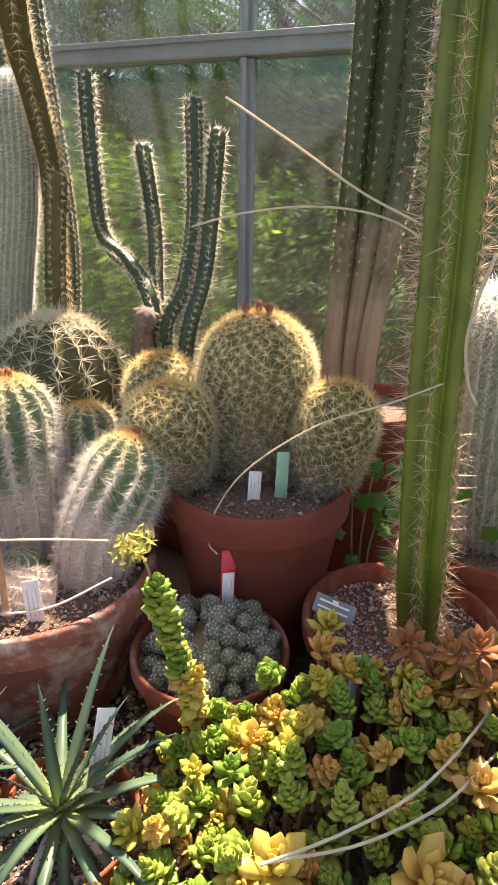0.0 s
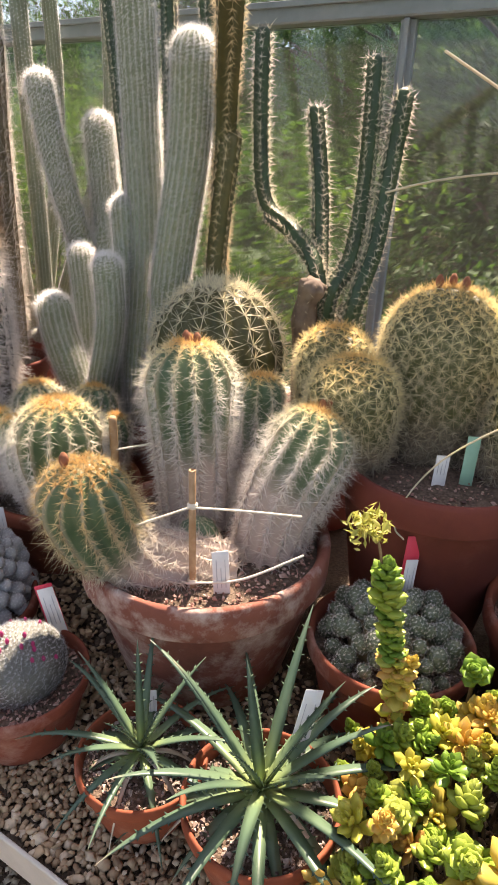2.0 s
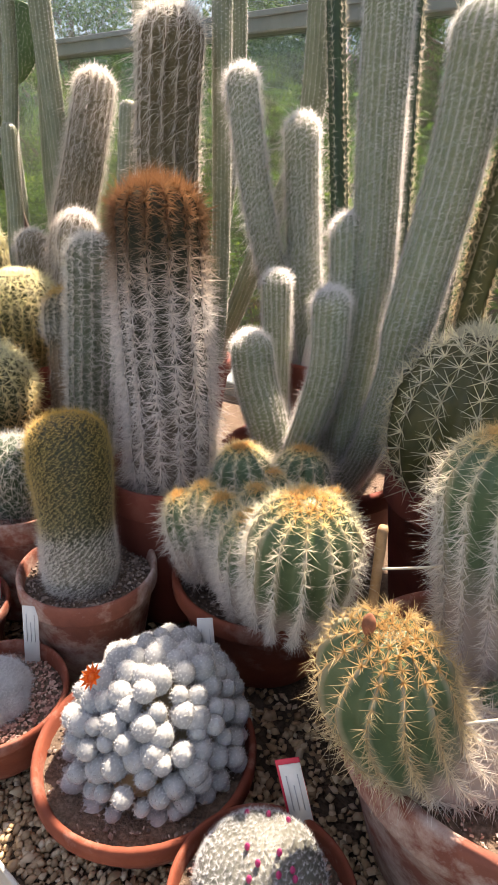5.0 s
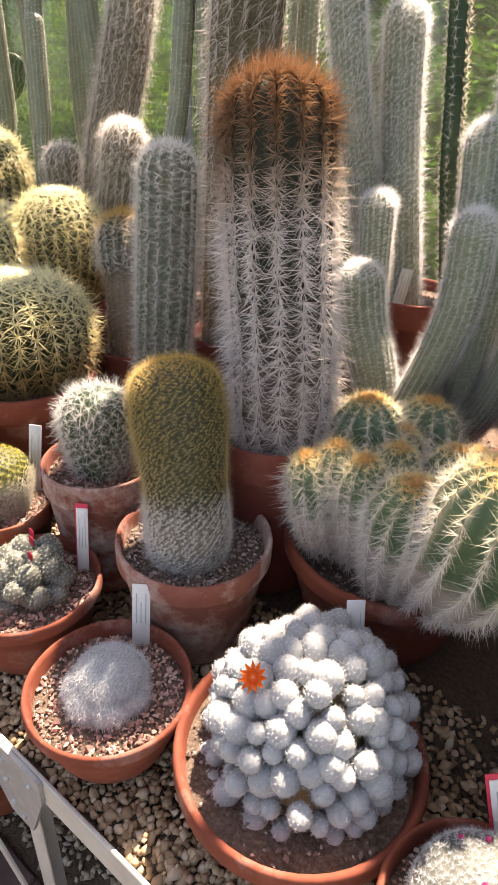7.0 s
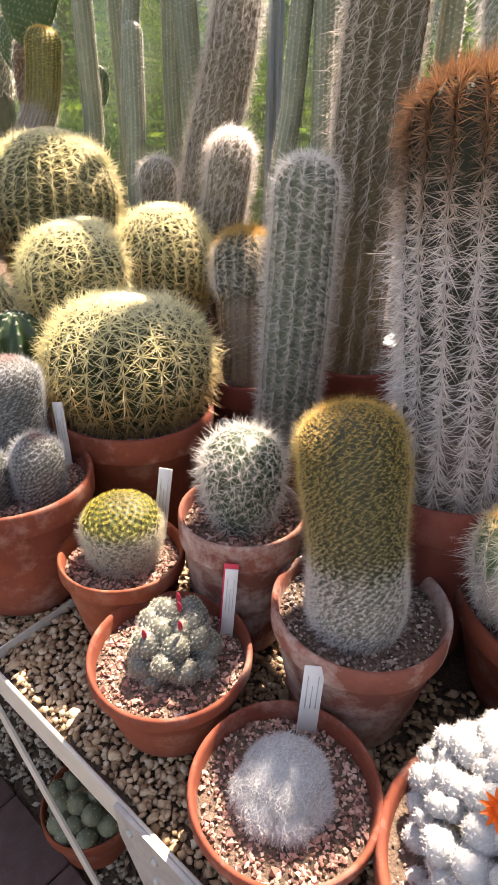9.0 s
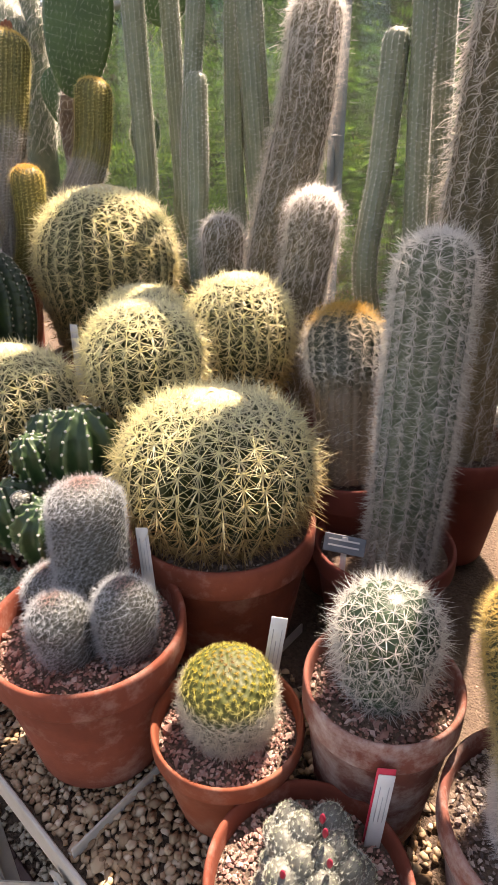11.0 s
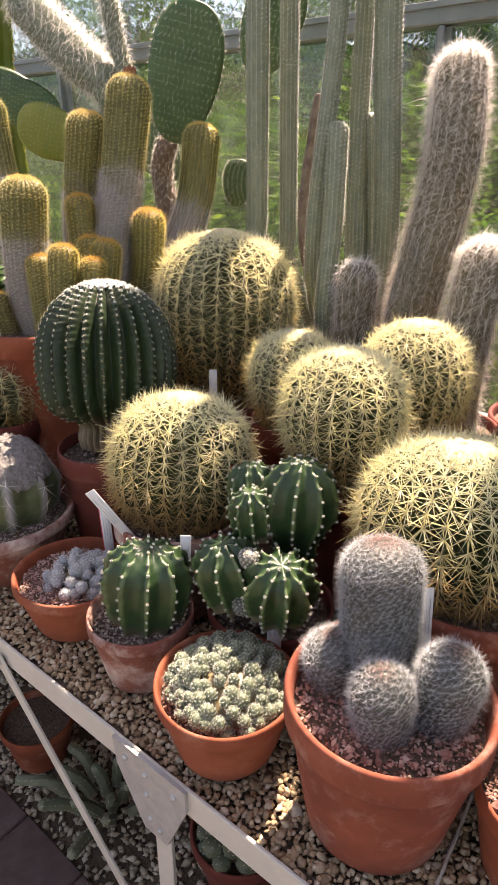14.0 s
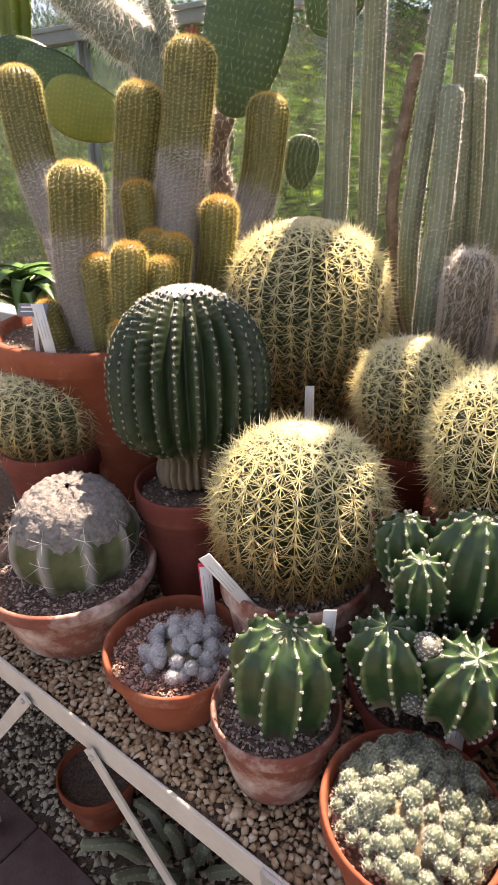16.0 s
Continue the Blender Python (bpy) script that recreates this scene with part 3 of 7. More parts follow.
def spines(areoles, count, length, thick, spread=70, spread_jit=14, droop=0.0, curve=0.0, grow=None, even=True, lift=0.0):
    """count spines at each areole, leaning spread degrees from the outward way. Returns points, faces, tone."""
    P, N, U, tone = areoles
    K = len(P)
    if K == 0:
        return np.zeros((0, 3)), np.zeros((0, 3), int), np.zeros(0)
    P, N, U, tone = (np.repeat(a, count, 0) for a in (P, N, U, tone))
    M = len(P)
    B = np.cross(N, U)
    psi = (np.tile(np.arange(count), K) / count * 2 * np.pi + np.repeat(rng.uniform(0, 6.28, K), count) if even else rng.uniform(0, 6.28, M)) + rng.normal(0, 0.22, M)
    phi = np.radians(np.clip(spread + rng.normal(0, spread_jit, M), 0, 105))
    D = N * np.cos(phi)[:, None] + (U * np.cos(psi)[:, None] + B * np.sin(psi)[:, None]) * np.sin(phi)[:, None]
    D = D + np.array([0, 0, -droop]) + U * lift
    D /= np.linalg.norm(D, axis=1, keepdims=True)
    ln = length * rng.uniform(0.65, 1.15, M)
    if grow is not None:
        ln = ln * np.interp(tone, [g[0] for g in grow], [g[1] for g in grow])
    A = np.cross(D, np.array([0.31, 0.52, 0.79]))
    A /= np.linalg.norm(A, axis=1, keepdims=True)
    C = np.cross(D, A)
    tk = thick * rng.uniform(0.8, 1.2, M)
    base = np.arange(M)
    if curve:
        # a hair: a narrow blade bent halfway
        bend = (A * rng.normal(0, 1, M)[:, None] + C * rng.normal(0, 1, M)[:, None]) * (ln * curve)[:, None]
        w = A * tk[:, None]
        mid = P + D * (ln * 0.55)[:, None] + bend * 0.35
        tip = P + D * ln[:, None] + bend + np.array([0, 0, -1]) * (ln * abs(curve) * 0.5)[:, None]
        V = np.stack([P - w, P + w, mid - w * 0.8, mid + w * 0.8 + C * tk[:, None] * 0.5, tip], 1).reshape(-1, 3)
        b = base * 5
        F = np.concatenate([np.stack([b, b + 1, b + 3], 1), np.stack([b, b + 3, b + 2], 1), np.stack([b + 2, b + 3, b + 4], 1)])
        return V, F, np.repeat(tone, 5)
    ring = [P + (A * np.cos(a) + C * np.sin(a)) * tk[:, None] - D * tk[:, None] for a in (0, 2.094, 4.189)]
    V = np.stack(ring + [P + D * ln[:, None]], 1).reshape(-1, 3)
    b = base * 4
    sides = 1 if thick < 0.00037 else 2 if thick < 0.00072 else 3
    F = np.concatenate([np.stack([b + k, b + (k + 1) % 3, b + 3], 1) for k in range(sides)])
    return V, F, np.repeat(tone, 4)


def join_spines(sets):
    V, F, T, n = [], [], [], 0
    for v, f, t in sets:
        V.append(v), F.append(f + n), T.append(t)
        n += len(v)
    return (np.concatenate(V), [np.concatenate(F)]), {"tone": np.concatenate(T)}


def cactus(name, label, stems, skin, fur, recipe, category="cactus", gap=0.012, low=0.0, crown=None, group="", knob=None):
    """A plant of one or more stems. recipe: keyword sets for spines(); crown: extra spines near the tip; knob: height and radius of the swelling under each areole."""
    foot = np.mean([s.line[0] for s in stems], axis=0)
    top = thing(name, foot, label, category, group)
    coats = {}
    for s in stems:
        a = s.areoles(gap, low)
        if knob and not s.ribs:
            s.rings, s.around = 56, 84
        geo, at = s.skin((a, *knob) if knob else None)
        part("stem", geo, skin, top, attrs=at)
        if knob:
            a = (a[0] + a[1] * knob[0] * 0.9, *a[1:])
        own_fur, own_recipe = s.own or (fur, recipe)
        sets = coats.setdefault(own_fur.name, (own_fur, []))[1]
        for kw in own_recipe:
            sets.append(spines(a, **kw))
        if crown:
            lo, kw = crown
            keep = a[3] > lo
            sets.append(spines(tuple(x[keep] for x in a), **kw))
            # the woolly tip itself
            way = s.line[-1] - s.line[-4]
            way = way / np.linalg.norm(way)
            side = np.cross(way, np.array([0.3, 0.8, 0.1]))
            side /= np.linalg.norm(side)
            q, w = np.sqrt(rng.random(12)) * min(0.011, s.radii[-2][1] * 0.3), rng.uniform(0, 6.28, 12)
            tip = s.line[-1] - way * s.dip + (side * (q * np.cos(w))[:, None] + np.cross(way, side) * (q * np.sin(w))[:, None])
            sets.append(spines((tip - way * 0.002, np.repeat(way[None], 12, 0), np.repeat(side[None], 12, 0), np.full(12, 0.99)), **dict(kw, spread=50, spread_jit=28, even=False)))
    for coat, sets in coats.values():
        geo, at = join_spines(sets)
        part("spine_coat", geo, coat, top, kind="stuff", smooth=False, attrs=at)
    return top


GLOBE = [(0, 0.62), (0.08, 0.78), (0.2, 0.92), (0.36, 1.0), (0.55, 0.99), (0.7, 0.90), (0.82, 0.74), (0.91, 0.53), (0.97, 0.30), (1, 0.0)]
BARREL = [(0, 0.70), (0.1, 0.84), (0.25, 0.96), (0.42, 1.0), (0.58, 0.98), (0.71, 0.90), (0.82, 0.77), (0.90, 0.60), (0.96, 0.40), (0.99, 0.2), (1, 0.0)]
EGG = [(0, 0.72), (0.2, 0.86), (0.45, 0.97), (0.65, 1.0), (0.78, 0.94), (0.88, 0.78), (0.95, 0.54), (0.99, 0.26), (1, 0.0)]


def globe(at, r, h, ribs=20, depth=0.10, prof=GLOBE, lean=(0, 0), **kw):
    x, y, z = at
    return Stem([(x, y, z), (x + lean[0], y + lean[1], z + h)], [(s, v * r) for s, v in prof], ribs, depth, cap=0, **kw)


ICO_V = np.array([(-1, 1.618, 0), (1, 1.618, 0), (-1, -1.618, 0), (1, -1.618, 0), (0, -1, 1.618), (0, 1, 1.618), (0, -1, -1.618), (0, 1, -1.618), (1.618, 0, -1), (1.618, 0, 1), (-1.618, 0, -1), (-1.618, 0, 1)]) / 1.902
ICO_F = np.array([(0, 11, 5), (0, 5, 1), (0, 1, 7), (0, 7, 10), (0, 10, 11), (1, 5, 9), (5, 11, 4), (11, 10, 2), (10, 7, 6), (7, 1, 8), (3, 9, 4), (3, 4, 2), (3, 2, 6), (3, 6, 8), (3, 8, 9), (4, 9, 5), (2, 4, 11), (6, 2, 10), (8, 6, 7), (9, 8, 1)])


def pebbles(P, size, flat=0.62, jit=0.35, chip=False):
    """Small worn stones at the points P."""
    P = np.asarray(P)
    M = len(P)
    BV, BF = (OCT_V, OCT_F) if chip else (ICO_V, ICO_F)
    k = len(BV)
    V = np.repeat(BV[None], M, 0) * (1 + rng.uniform(-0.22, 0.22, (M, k, 1)))
    s = size * np.exp(rng.normal(0, jit * 0.7, M))
    V = V * np.stack([s * rng.uniform(0.85, 1.35, M), s * rng.uniform(0.7, 1.0, M), s * flat * rng.uniform(0.75, 1.15, M)], 1)[:, None]
    tx, ty, tz = rng.normal(0, 0.45, M), rng.normal(0, 0.45, M), rng.uniform(0, 6.28, M)

    def turn(V, a, i, j):
        c, d = np.cos(a)[:, None], np.sin(a)[:, None]
        W = V.copy()
        W[..., i], W[..., j] = V[..., i] * c - V[..., j] * d, V[..., i] * d + V[..., j] * c
        return W
    V = turn(turn(turn(V, tx, 1, 2), ty, 0, 2), tz, 0, 1) + P[:, None]
    F = (BF[None] + (np.arange(M) * k)[:, None, None]).reshape(-1, 3)
    return V.reshape(-1, 3), [F]


OCT_V = np.array([(1, 0, 0), (-1, 0, 0), (0, 1, 0), (0, -1, 0), (0, 0, 1), (0, 0, -1)], dtype=float)
OCT_F = np.array([(0, 2, 4), (2, 1, 4), (1, 3, 4), (3, 0, 4), (2, 0, 5), (1, 2, 5), (3, 1, 5), (0, 3, 5)])


def plant_pot(x, y, rim, r, mat=TERRA, foot=0.735, base=0.72, label="terracotta pot standing on gravel", grit=GRIT_PINK, grit_n=260, drop=0.022, band=0.2, grit_size=0.0021):
    """A clay pot with a rim band, soil in it and grit on the soil."""
    h = rim - foot
    b = min(max(band * h, 0.018), 0.05)
    top = thing("plant_pot", (x, y, foot), label, "plant pot", "clay pots on the bench")
    rb, rs = r * base, r * (base + (1 - base) * 0.78)
    prof = [(rb * 0.9, 0.004), (rb * 0.97, 0), (rb, 0.004), (rs * 0.5 + rb * 0.5, (h - b) * 0.5), (rs, h - b - 0.002), (r * 0.985, h - b + 0.001), (r, h - b + 0.004), (r * 1.004, h - 0.007),
            (r * 0.995, h - 0.002), (r * 0.975, h), (r * 0.945, h - 0.001), (r * 0.925, h - 0.006), (r * 0.90, h - drop), (r * 0.88, h - drop - 0.012)]
    part("body", lathe(prof, 48, (x, y, foot), 0.006), mat, top)
    rr = np.linspace(0, 1, 9)[:, None]
    a = np.linspace(0, 2 * np.pi, 36, endpoint=False)[None]
    R = r * 0.905 * rr
    Z = foot + h - drop + 0.004 * np.sin(R * 90 + a * 2) * (1 - rr) + rng.uniform(-0.0015, 0.0015, (9, 36)) + 0.004 * (1 - rr)
    V = np.stack([x + R * np.cos(a), y + R * np.sin(a), Z], -1).reshape(-1, 3)
    i, j = np.meshgrid(np.arange(8), np.arange(36), indexing="ij")
    F = np.stack([i * 36 + j, i * 36 + (j + 1) % 36, (i + 1) * 36 + (j + 1) % 36, (i + 1) * 36 + j], -1).reshape(-1, 4)
    part("soil", (V, [F]), SOIL, top, "dark gritty potting soil", attrs=None)
    if grit_n:
        grit_n = int(grit_n * 3.4)
        q, t = np.sqrt(rng.random(grit_n)) * r * 0.88, rng.uniform(0, 6.28, grit_n)
        G = np.stack([x + q * np.cos(t), y + q * np.sin(t), np.full(grit_n, foot + h - drop + 0.0035)], 1)
        part("grit", pebbles(G, grit_size, 0.7, 0.5, True), grit, top, "loose stone grit", kind="stuff", smooth=False)
    return top


def plant_label(at, lean=(0, 0), turn=0.0, h=0.075, w=0.016, mat=LABEL_WHITE, colour="white", lines=3, second=None):
    """A flat plastic plant label stuck into the soil, with lines of writing too small to read."""
    x, y, z = at
    top = thing("plant_label", at, f"{colour} plastic plant label stuck in the soil", "plant label", "plant labels")
    m = Matrix.Translation((x, y, z)) @ Euler((lean[1], lean[0], turn)).to_matrix().to_4x4()
    part("stake", moved(box(-w / 2, -0.0008, -0.025, w / 2, 0.0008, h, 0.0005), m), mat, top)
    if second:
        part("backing_label", moved(box(-w * 0.62, 0.001, -0.02, w * 0.5, 0.0024, h * 1.06, 0.0005), m), second, top, "red plastic label behind the white one")
    for k in range(lines):
        xo = (k - (lines - 1) / 2) * w * 0.26
        part("writing", moved(box(xo - w * 0.022, -0.0013, h * 0.38, xo + w * 0.022, -0.001, h * (0.86 - 0.14 * (k % 2))), m), INK, top, "line of dark handwriting")
    return top


# ---- the glasshouse ----
BENCH = 0.735
WALL_Y = 1.66

# floor: gravel beds with a path of brown pavers along the bench
setting("ground", (np.array([(-40, -30, -0.03), (40, -30, -0.03), (40, 60, -0.03), (-40, 60, -0.03)]), [np.array([(0, 1, 2, 3)])]), GRASS, "green lawn outside the glasshouse", "ground")
setting("floor", box(-5.6, -2.4, -0.08, 2.2, 1.6, -0.012), SAND, "gravel floor of the glasshouse", "floor")


def floor_gravel():
    n = 8000
    P = np.stack([rng.uniform(-3.7, -0.9, n), rng.uniform(0.36, 0.95, n), np.full(n, -0.006)], 1)
    ob = new("floor_gravel", np_mesh("floor_gravel", *pebbles(P, 0.0092, 0.6, 0.25, True)))
    ob.data.materials.append(GRAVEL_DARK)
    tagged(ob, "dark brown gravel under the plant bench", "gravel", "", "stuff")


def paver_path():
    path = setting("paved_path", box(-5.6, -0.5, -0.011, 2.2, 0.372, -0.004), SAND, "path of brown brick pavers beside the bench", "path")
    path.rotation_euler, path.location = (0, 0, math.atan(-0.055)), (0, -0.11, 0)
    me = np_mesh("paver", *box(-0.1035, -0.1, -0.03, 0.1035, 0.1, 0.004, 0.004), smooth=False)
    me.materials.append(PAVER)
    ORIGIN[path.name] = np.zeros(3)
    for j in range(4):
        for k in range(22):
            x = -1.515 - 0.21 * (k - 6) + (0.105 if j % 2 else 0)
            shared("paver", me, pose(x, 0.27 - 0.204 * j, 0.002 + rng.uniform(-0.001, 0.001), 0, 0, rng.uniform(-0.4, 0.4)), path)


floor_gravel()
paver_path()


def glass_wall(name, x0, x1, y, bars, transom, z0, z1):
    """A glazed wall: sill, upright bars, a deep transom, panes in between."""
    wall = thing(name, (0, y, 0), "glasshouse wall with grey metal glazing bars", "glass wall", "", "structure")
    part("sill", box(x0, y - 0.06, z0 - 0.05, x1, y + 0.06, z0, 0.004), FRAME, wall, smooth=False)
    part("transom", merge(box(x0, y - 0.035, transom - 0.022, x1, y + 0.035, transom + 0.022, 0.004), box(x0, y - 0.045, transom + 0.012, x1, y - 0.036, transom + 0.026, 0.001)), FRAME, wall, "deep grey horizontal transom", smooth=False)
    for x in bars:
        for a, b in ((z0 + 0.002, transom - 0.024), (transom + 0.024, z1)):
            part("glazing_bar", merge(box(x - 0.019, y - 0.012, a, x + 0.019, y + 0.012, b, 0.002), box(x - 0.007, y - 0.032, a, x + 0.007, y - 0.0125, b, 0.002)), FRAME, wall, smooth=False)
    edges = sorted(list(bars) + [x0, x1])
    for a, b in zip(edges, edges[1:]):
        for c, d in ((z0 + 0.004, transom - 0.024), (transom + 0.024, z1)):
            p = part("pane", box(a + 0.02, y + 0.001, c, b - 0.02, y + 0.005, d), GLASS, wall, "slightly dusty window pane", smooth=False)
            p.visible_shadow = False
    return wall


setting("wall_dwarf", box(-5.7, WALL_Y - 0.06, -0.03, 2.3, WALL_Y + 0.1, 0.72), CONCRETE, "low rendered wall under the glazing", "wall")
glass_wall("window_1", -5.6, 2.2, WALL_Y, [-5.0, -3.555, -2.1, -0.645, 0.81], 1.785, 0.77, 2.55)
setting("wall_south_dwarf", box(-5.7, -2.5, -0.03, 2.3, -2.34, 0.72), CONCRETE, "low rendered wall under the glazing", "wall")
glass_wall("window_2", -5.6, 2.2, -2.42, [-5.0, -3.555, -2.1, -0.645, 0.81], 1.785, 0.77, 2.55)


def gable(name, x, label):
    g = thing(name, (x, -0.4, 0), label, "glass wall", "", "structure")
    part("dwarf_wall", box(x - 0.06, -2.3, -0.03, x + 0.06, 1.58, 0.72), CONCRETE, g, smooth=False)
    for y in (-1.7, -0.9, -0.1, 0.7):
        part("glazing_bar", box(x - 0.02, y - 0.02, 0.72, x + 0.02, y + 0.02, 2.5, 0.003), FRAME, g, smooth=False)
    p = part("pane", box(x + 0.022, -2.3, 0.72, x + 0.026, 1.58, 2.5), GLASS, g, smooth=False)
    p.visible_shadow = False


gable("window_3", -5.66, "glazed end wall of the glasshouse")
gable("window_4", 2.26, "glazed end wall of the glasshouse")


def roof():
    r = thing("ceiling", (0, -0.4, 2.6), "pitched glass roof with grey glazing bars", "glass roof", "", "structure")
    bars = []
    for x in np.arange(-5.5, 2.3, 0.62):
        bars.append(beam((x, WALL_Y, 2.56), (x, -0.38, 3.5), 0.028, 0.045))
        bars.append(beam((x, -2.42, 2.56), (x, -0.38, 3.5), 0.028, 0.045))
    bars += [beam((-5.7, WALL_Y, 2.575), (2.3, WALL_Y, 2.575), 0.07, 0.05), beam((-5.7, -2.42, 2.575), (2.3, -2.42, 2.575), 0.07, 0.05), beam((-5.7, -0.38, 3.53), (2.3, -0.38, 3.53), 0.07, 0.06)]
    V, F = merge(*bars)
    part("roof_frame", (V, F), FRAME, r, smooth=False)
    for y in (WALL_Y, -2.42):
        V = np.array([(-5.7, y, 2.606), (2.3, y, 2.606), (2.3, -0.38, 3.56), (-5.7, -0.38, 3.56)])
        part("roof_pane", (V, [np.array([(0, 1, 2, 3)])]), ROOF_GLASS, r, smooth=False)


roof()


# ---- bench: it stands 2.8 degrees askew ----
SKEW = -0.049


def front(x):
    return 0.194 + SKEW * x


def bench():
    b = thing("plant_bench", (-1.5, 0.9, 0), "aluminium plant bench with a gravel-filled tray", "plant bench")
    part("tray", box(-5.0, 0.272, 0.676, 1.6, 1.56, 0.702, 0.002), ALU, b, smooth=False)
    part("edge_rail", merge(box(-5.0, 0.262, 0.690, 1.6, 0.267, 0.737, 0.0012), box(-5.0, 0.2675, 0.6895, 1.6, 0.30, 0.6935, 0.001)), ALU, b, "angle-section aluminium edge rail", smooth=False)
    for x in (0.5, -0.42, -1.17, -1.86, -2.72, -3.6):
        leg = part("leg", merge(box(x - 0.016, 0.2685, 0, x + 0.016, 0.272, 0.689, 0.001), box(x - 0.016, 0.2725, 0, x - 0.012, 0.30, 0.675, 0.001)), ALU, b, smooth=False)
        V = np.array([(x - 0.075, 0.2565, 0.737), (x + 0.06, 0.2565, 0.737), (x + 0.06, 0.2565, 0.70), (x + 0.022, 0.2565, 0.60), (x - 0.022, 0.2565, 0.60), (x - 0.07, 0.2565, 0.69)])
        W = np.concatenate([V, V + np.array([0, 0.005, 0])])
        n = len(V)
        F = [np.array([list(range(n))]), np.array([list(range(2 * n - 1, n - 1, -1))])] + [np.array([[k, k + n, (k + 1) % n + n, (k + 1) % n]]) for k in range(n)]
        part("gusset_plate", (W, F), GALV, b, "bolted galvanised gusset plate", smooth=False)
        for dx, dz in ((-0.05, 0.716), (-0.012, 0.712), (0.04, 0.714), (-0.012, 0.675), (-0.008, 0.63), (0.01, 0.62)):
            part("bolt", moved(lathe([(0.0001, 0.004), (0.0035, 0.0035), (0.005, 0.001), (0.005, 0)], 6), Matrix.Translation((x + dx, 0.2565, dz)) @ Matrix.Rotation(radians(90), 4, "X")), GALV, b)
        part("brace", beam((x - 0.36, 0.255, 0.708), (x + 0.02, 0.262, 0.24), 0.004, 0.022), ALU, b, "diagonal flat-bar brace", smooth=False)
        part("brace", beam((x + 0.36, 0.255, 0.708), (x - 0.0, 0.252, 0.24), 0.004, 0.022), ALU, b, "diagonal flat-bar brace", smooth=False)
        for s in (-1, 1):
            part("bolt", moved(lathe([(0.0001, 0.004), (0.0035, 0.0035), (0.005, 0.001), (0.005, 0)], 6), Matrix.Translation((x + s * 0.352, 0.2525, 0.70)) @ Matrix.Rotation(radians(90), 4, "X")), GALV, b)
        part("back_leg", box(x - 0.016, 1.50, 0, x + 0.016, 1.53, 0.675, 0.001), ALU, b, smooth=False)
        part("cross_bar", box(x - 0.014, 0.302, 0.645, x + 0.014, 1.498, 0.674, 0.001), ALU, b, smooth=False)
    b.rotation_euler = (0, 0, math.atan(SKEW))
    b.location = (-1.469, 0.9017, 0)


bench()


def bench_gravel():
    """The bed of pea gravel, with whole stones along the front."""
    nx, ny = 150, 40
    X, Y = np.meshgrid(np.linspace(-4.6, 1.4, nx), np.linspace(0.2695, 1.55, ny), indexing="ij")
    Z = BENCH - 0.0125 + 0.006 * np.sin(X * 9 + Y * 5) + rng.uniform(-0.003, 0.003, X.shape)
    Y = Y + (front(X) - 0.265) * (1.55 - Y) / 1.28
    V = np.stack([X, Y, Z], -1).reshape(-1, 3)
    i, j = np.meshgrid(np.arange(nx - 1), np.arange(ny - 1), indexing="ij")
    F = np.stack([i * ny + j, (i + 1) * ny + j, (i + 1) * ny + j + 1, i * ny + j + 1], -1).reshape(-1, 4)
    bed = (V, [F])
    ob = new("gravel_bed", np_mesh("gravel_bed", *bed))
    ob.data.materials.append(BED)
    tagged(ob, "bed of sandy gravel filling the bench tray", "gravel", "", "stuff")
    P = []
    step = 0.0070
    for x in np.arange(-2.8, -0.05, step):
        for y in np.arange(front(x) + 0.012, 0.62, step):
            if y < 0.50 or rng.random() < 0.5:
                P.append((x + rng.uniform(-0.0036, 0.0036), y + rng.uniform(-0.0036, 0.0036), BENCH - 0.008 + 0.006 * math.sin(x * 9 + y * 5) + rng.uniform(-0.003, 0.004)))
    P = np.array(P)
    angular = rng.random(len(P)) < 0.55
    ob = new("pea_gravel", np_mesh("pea_gravel", *merge(pebbles(P[~angular], 0.0054, 0.52, 0.32), pebbles(P[angular], 0.0060, 0.62, 0.32, True))))
    ob.data.materials.append(GRAVEL)
    tagged(ob, "rounded buff and grey pea gravel on the bench", "gravel", "", "stuff")


bench_gravel()


strip = thing("metal_strip", (-1.514, 0.28, 0.738), "thin aluminium strip lying across the bench gravel", "metal strip")
part("strip", merge(box(-1.5155, 0.276, 0.728, -1.5125, 0.70, 0.746, 0.0008), box(-1.524, 0.276, 0.7275, -1.5156, 0.70, 0.7295, 0.0006)), ALU, strip, smooth=False)


# ---- outside: trees and shrubs beyond the glass ----
def leaves_at(C, size, n_each, spread, flat=0.7):
    """Leaf blades scattered round the points C."""
    M = len(C) * n_each
    P = np.repeat(C, n_each, 0) + rng.normal(0, 1, (M, 3)) * spread * np.array([1, 1, flat])
    A = rng.normal(0, 1, (M, 3))
    A /= np.linalg.norm(A, axis=1, keepdims=True)
    B = np.cross(A, rng.normal(0, 1, (M, 3)))
    B /= np.linalg.norm(B, axis=1, keepdims=True)
    N = np.cross(A, B)
    s = (size * rng.uniform(0.6, 1.3, M))[:, None]
    V = np.stack([P - A * s, P + B * s * 0.42 + N * s * 0.12, P + A * s, P - B * s * 0.42 + N * s * 0.12], 1).reshape(-1, 3)
    b = np.arange(M) * 4
    return V, [np.concatenate([np.stack([b, b + 1, b + 2], 1), np.stack([b, b + 2, b + 3], 1)])]


def tube(pts, r0, r1, segs=7):
    s = Stem(pts, [(0, r0), (1, r1)], 0, 0, cap=0, rings=12)
    geo, at = s.skin()
    return geo


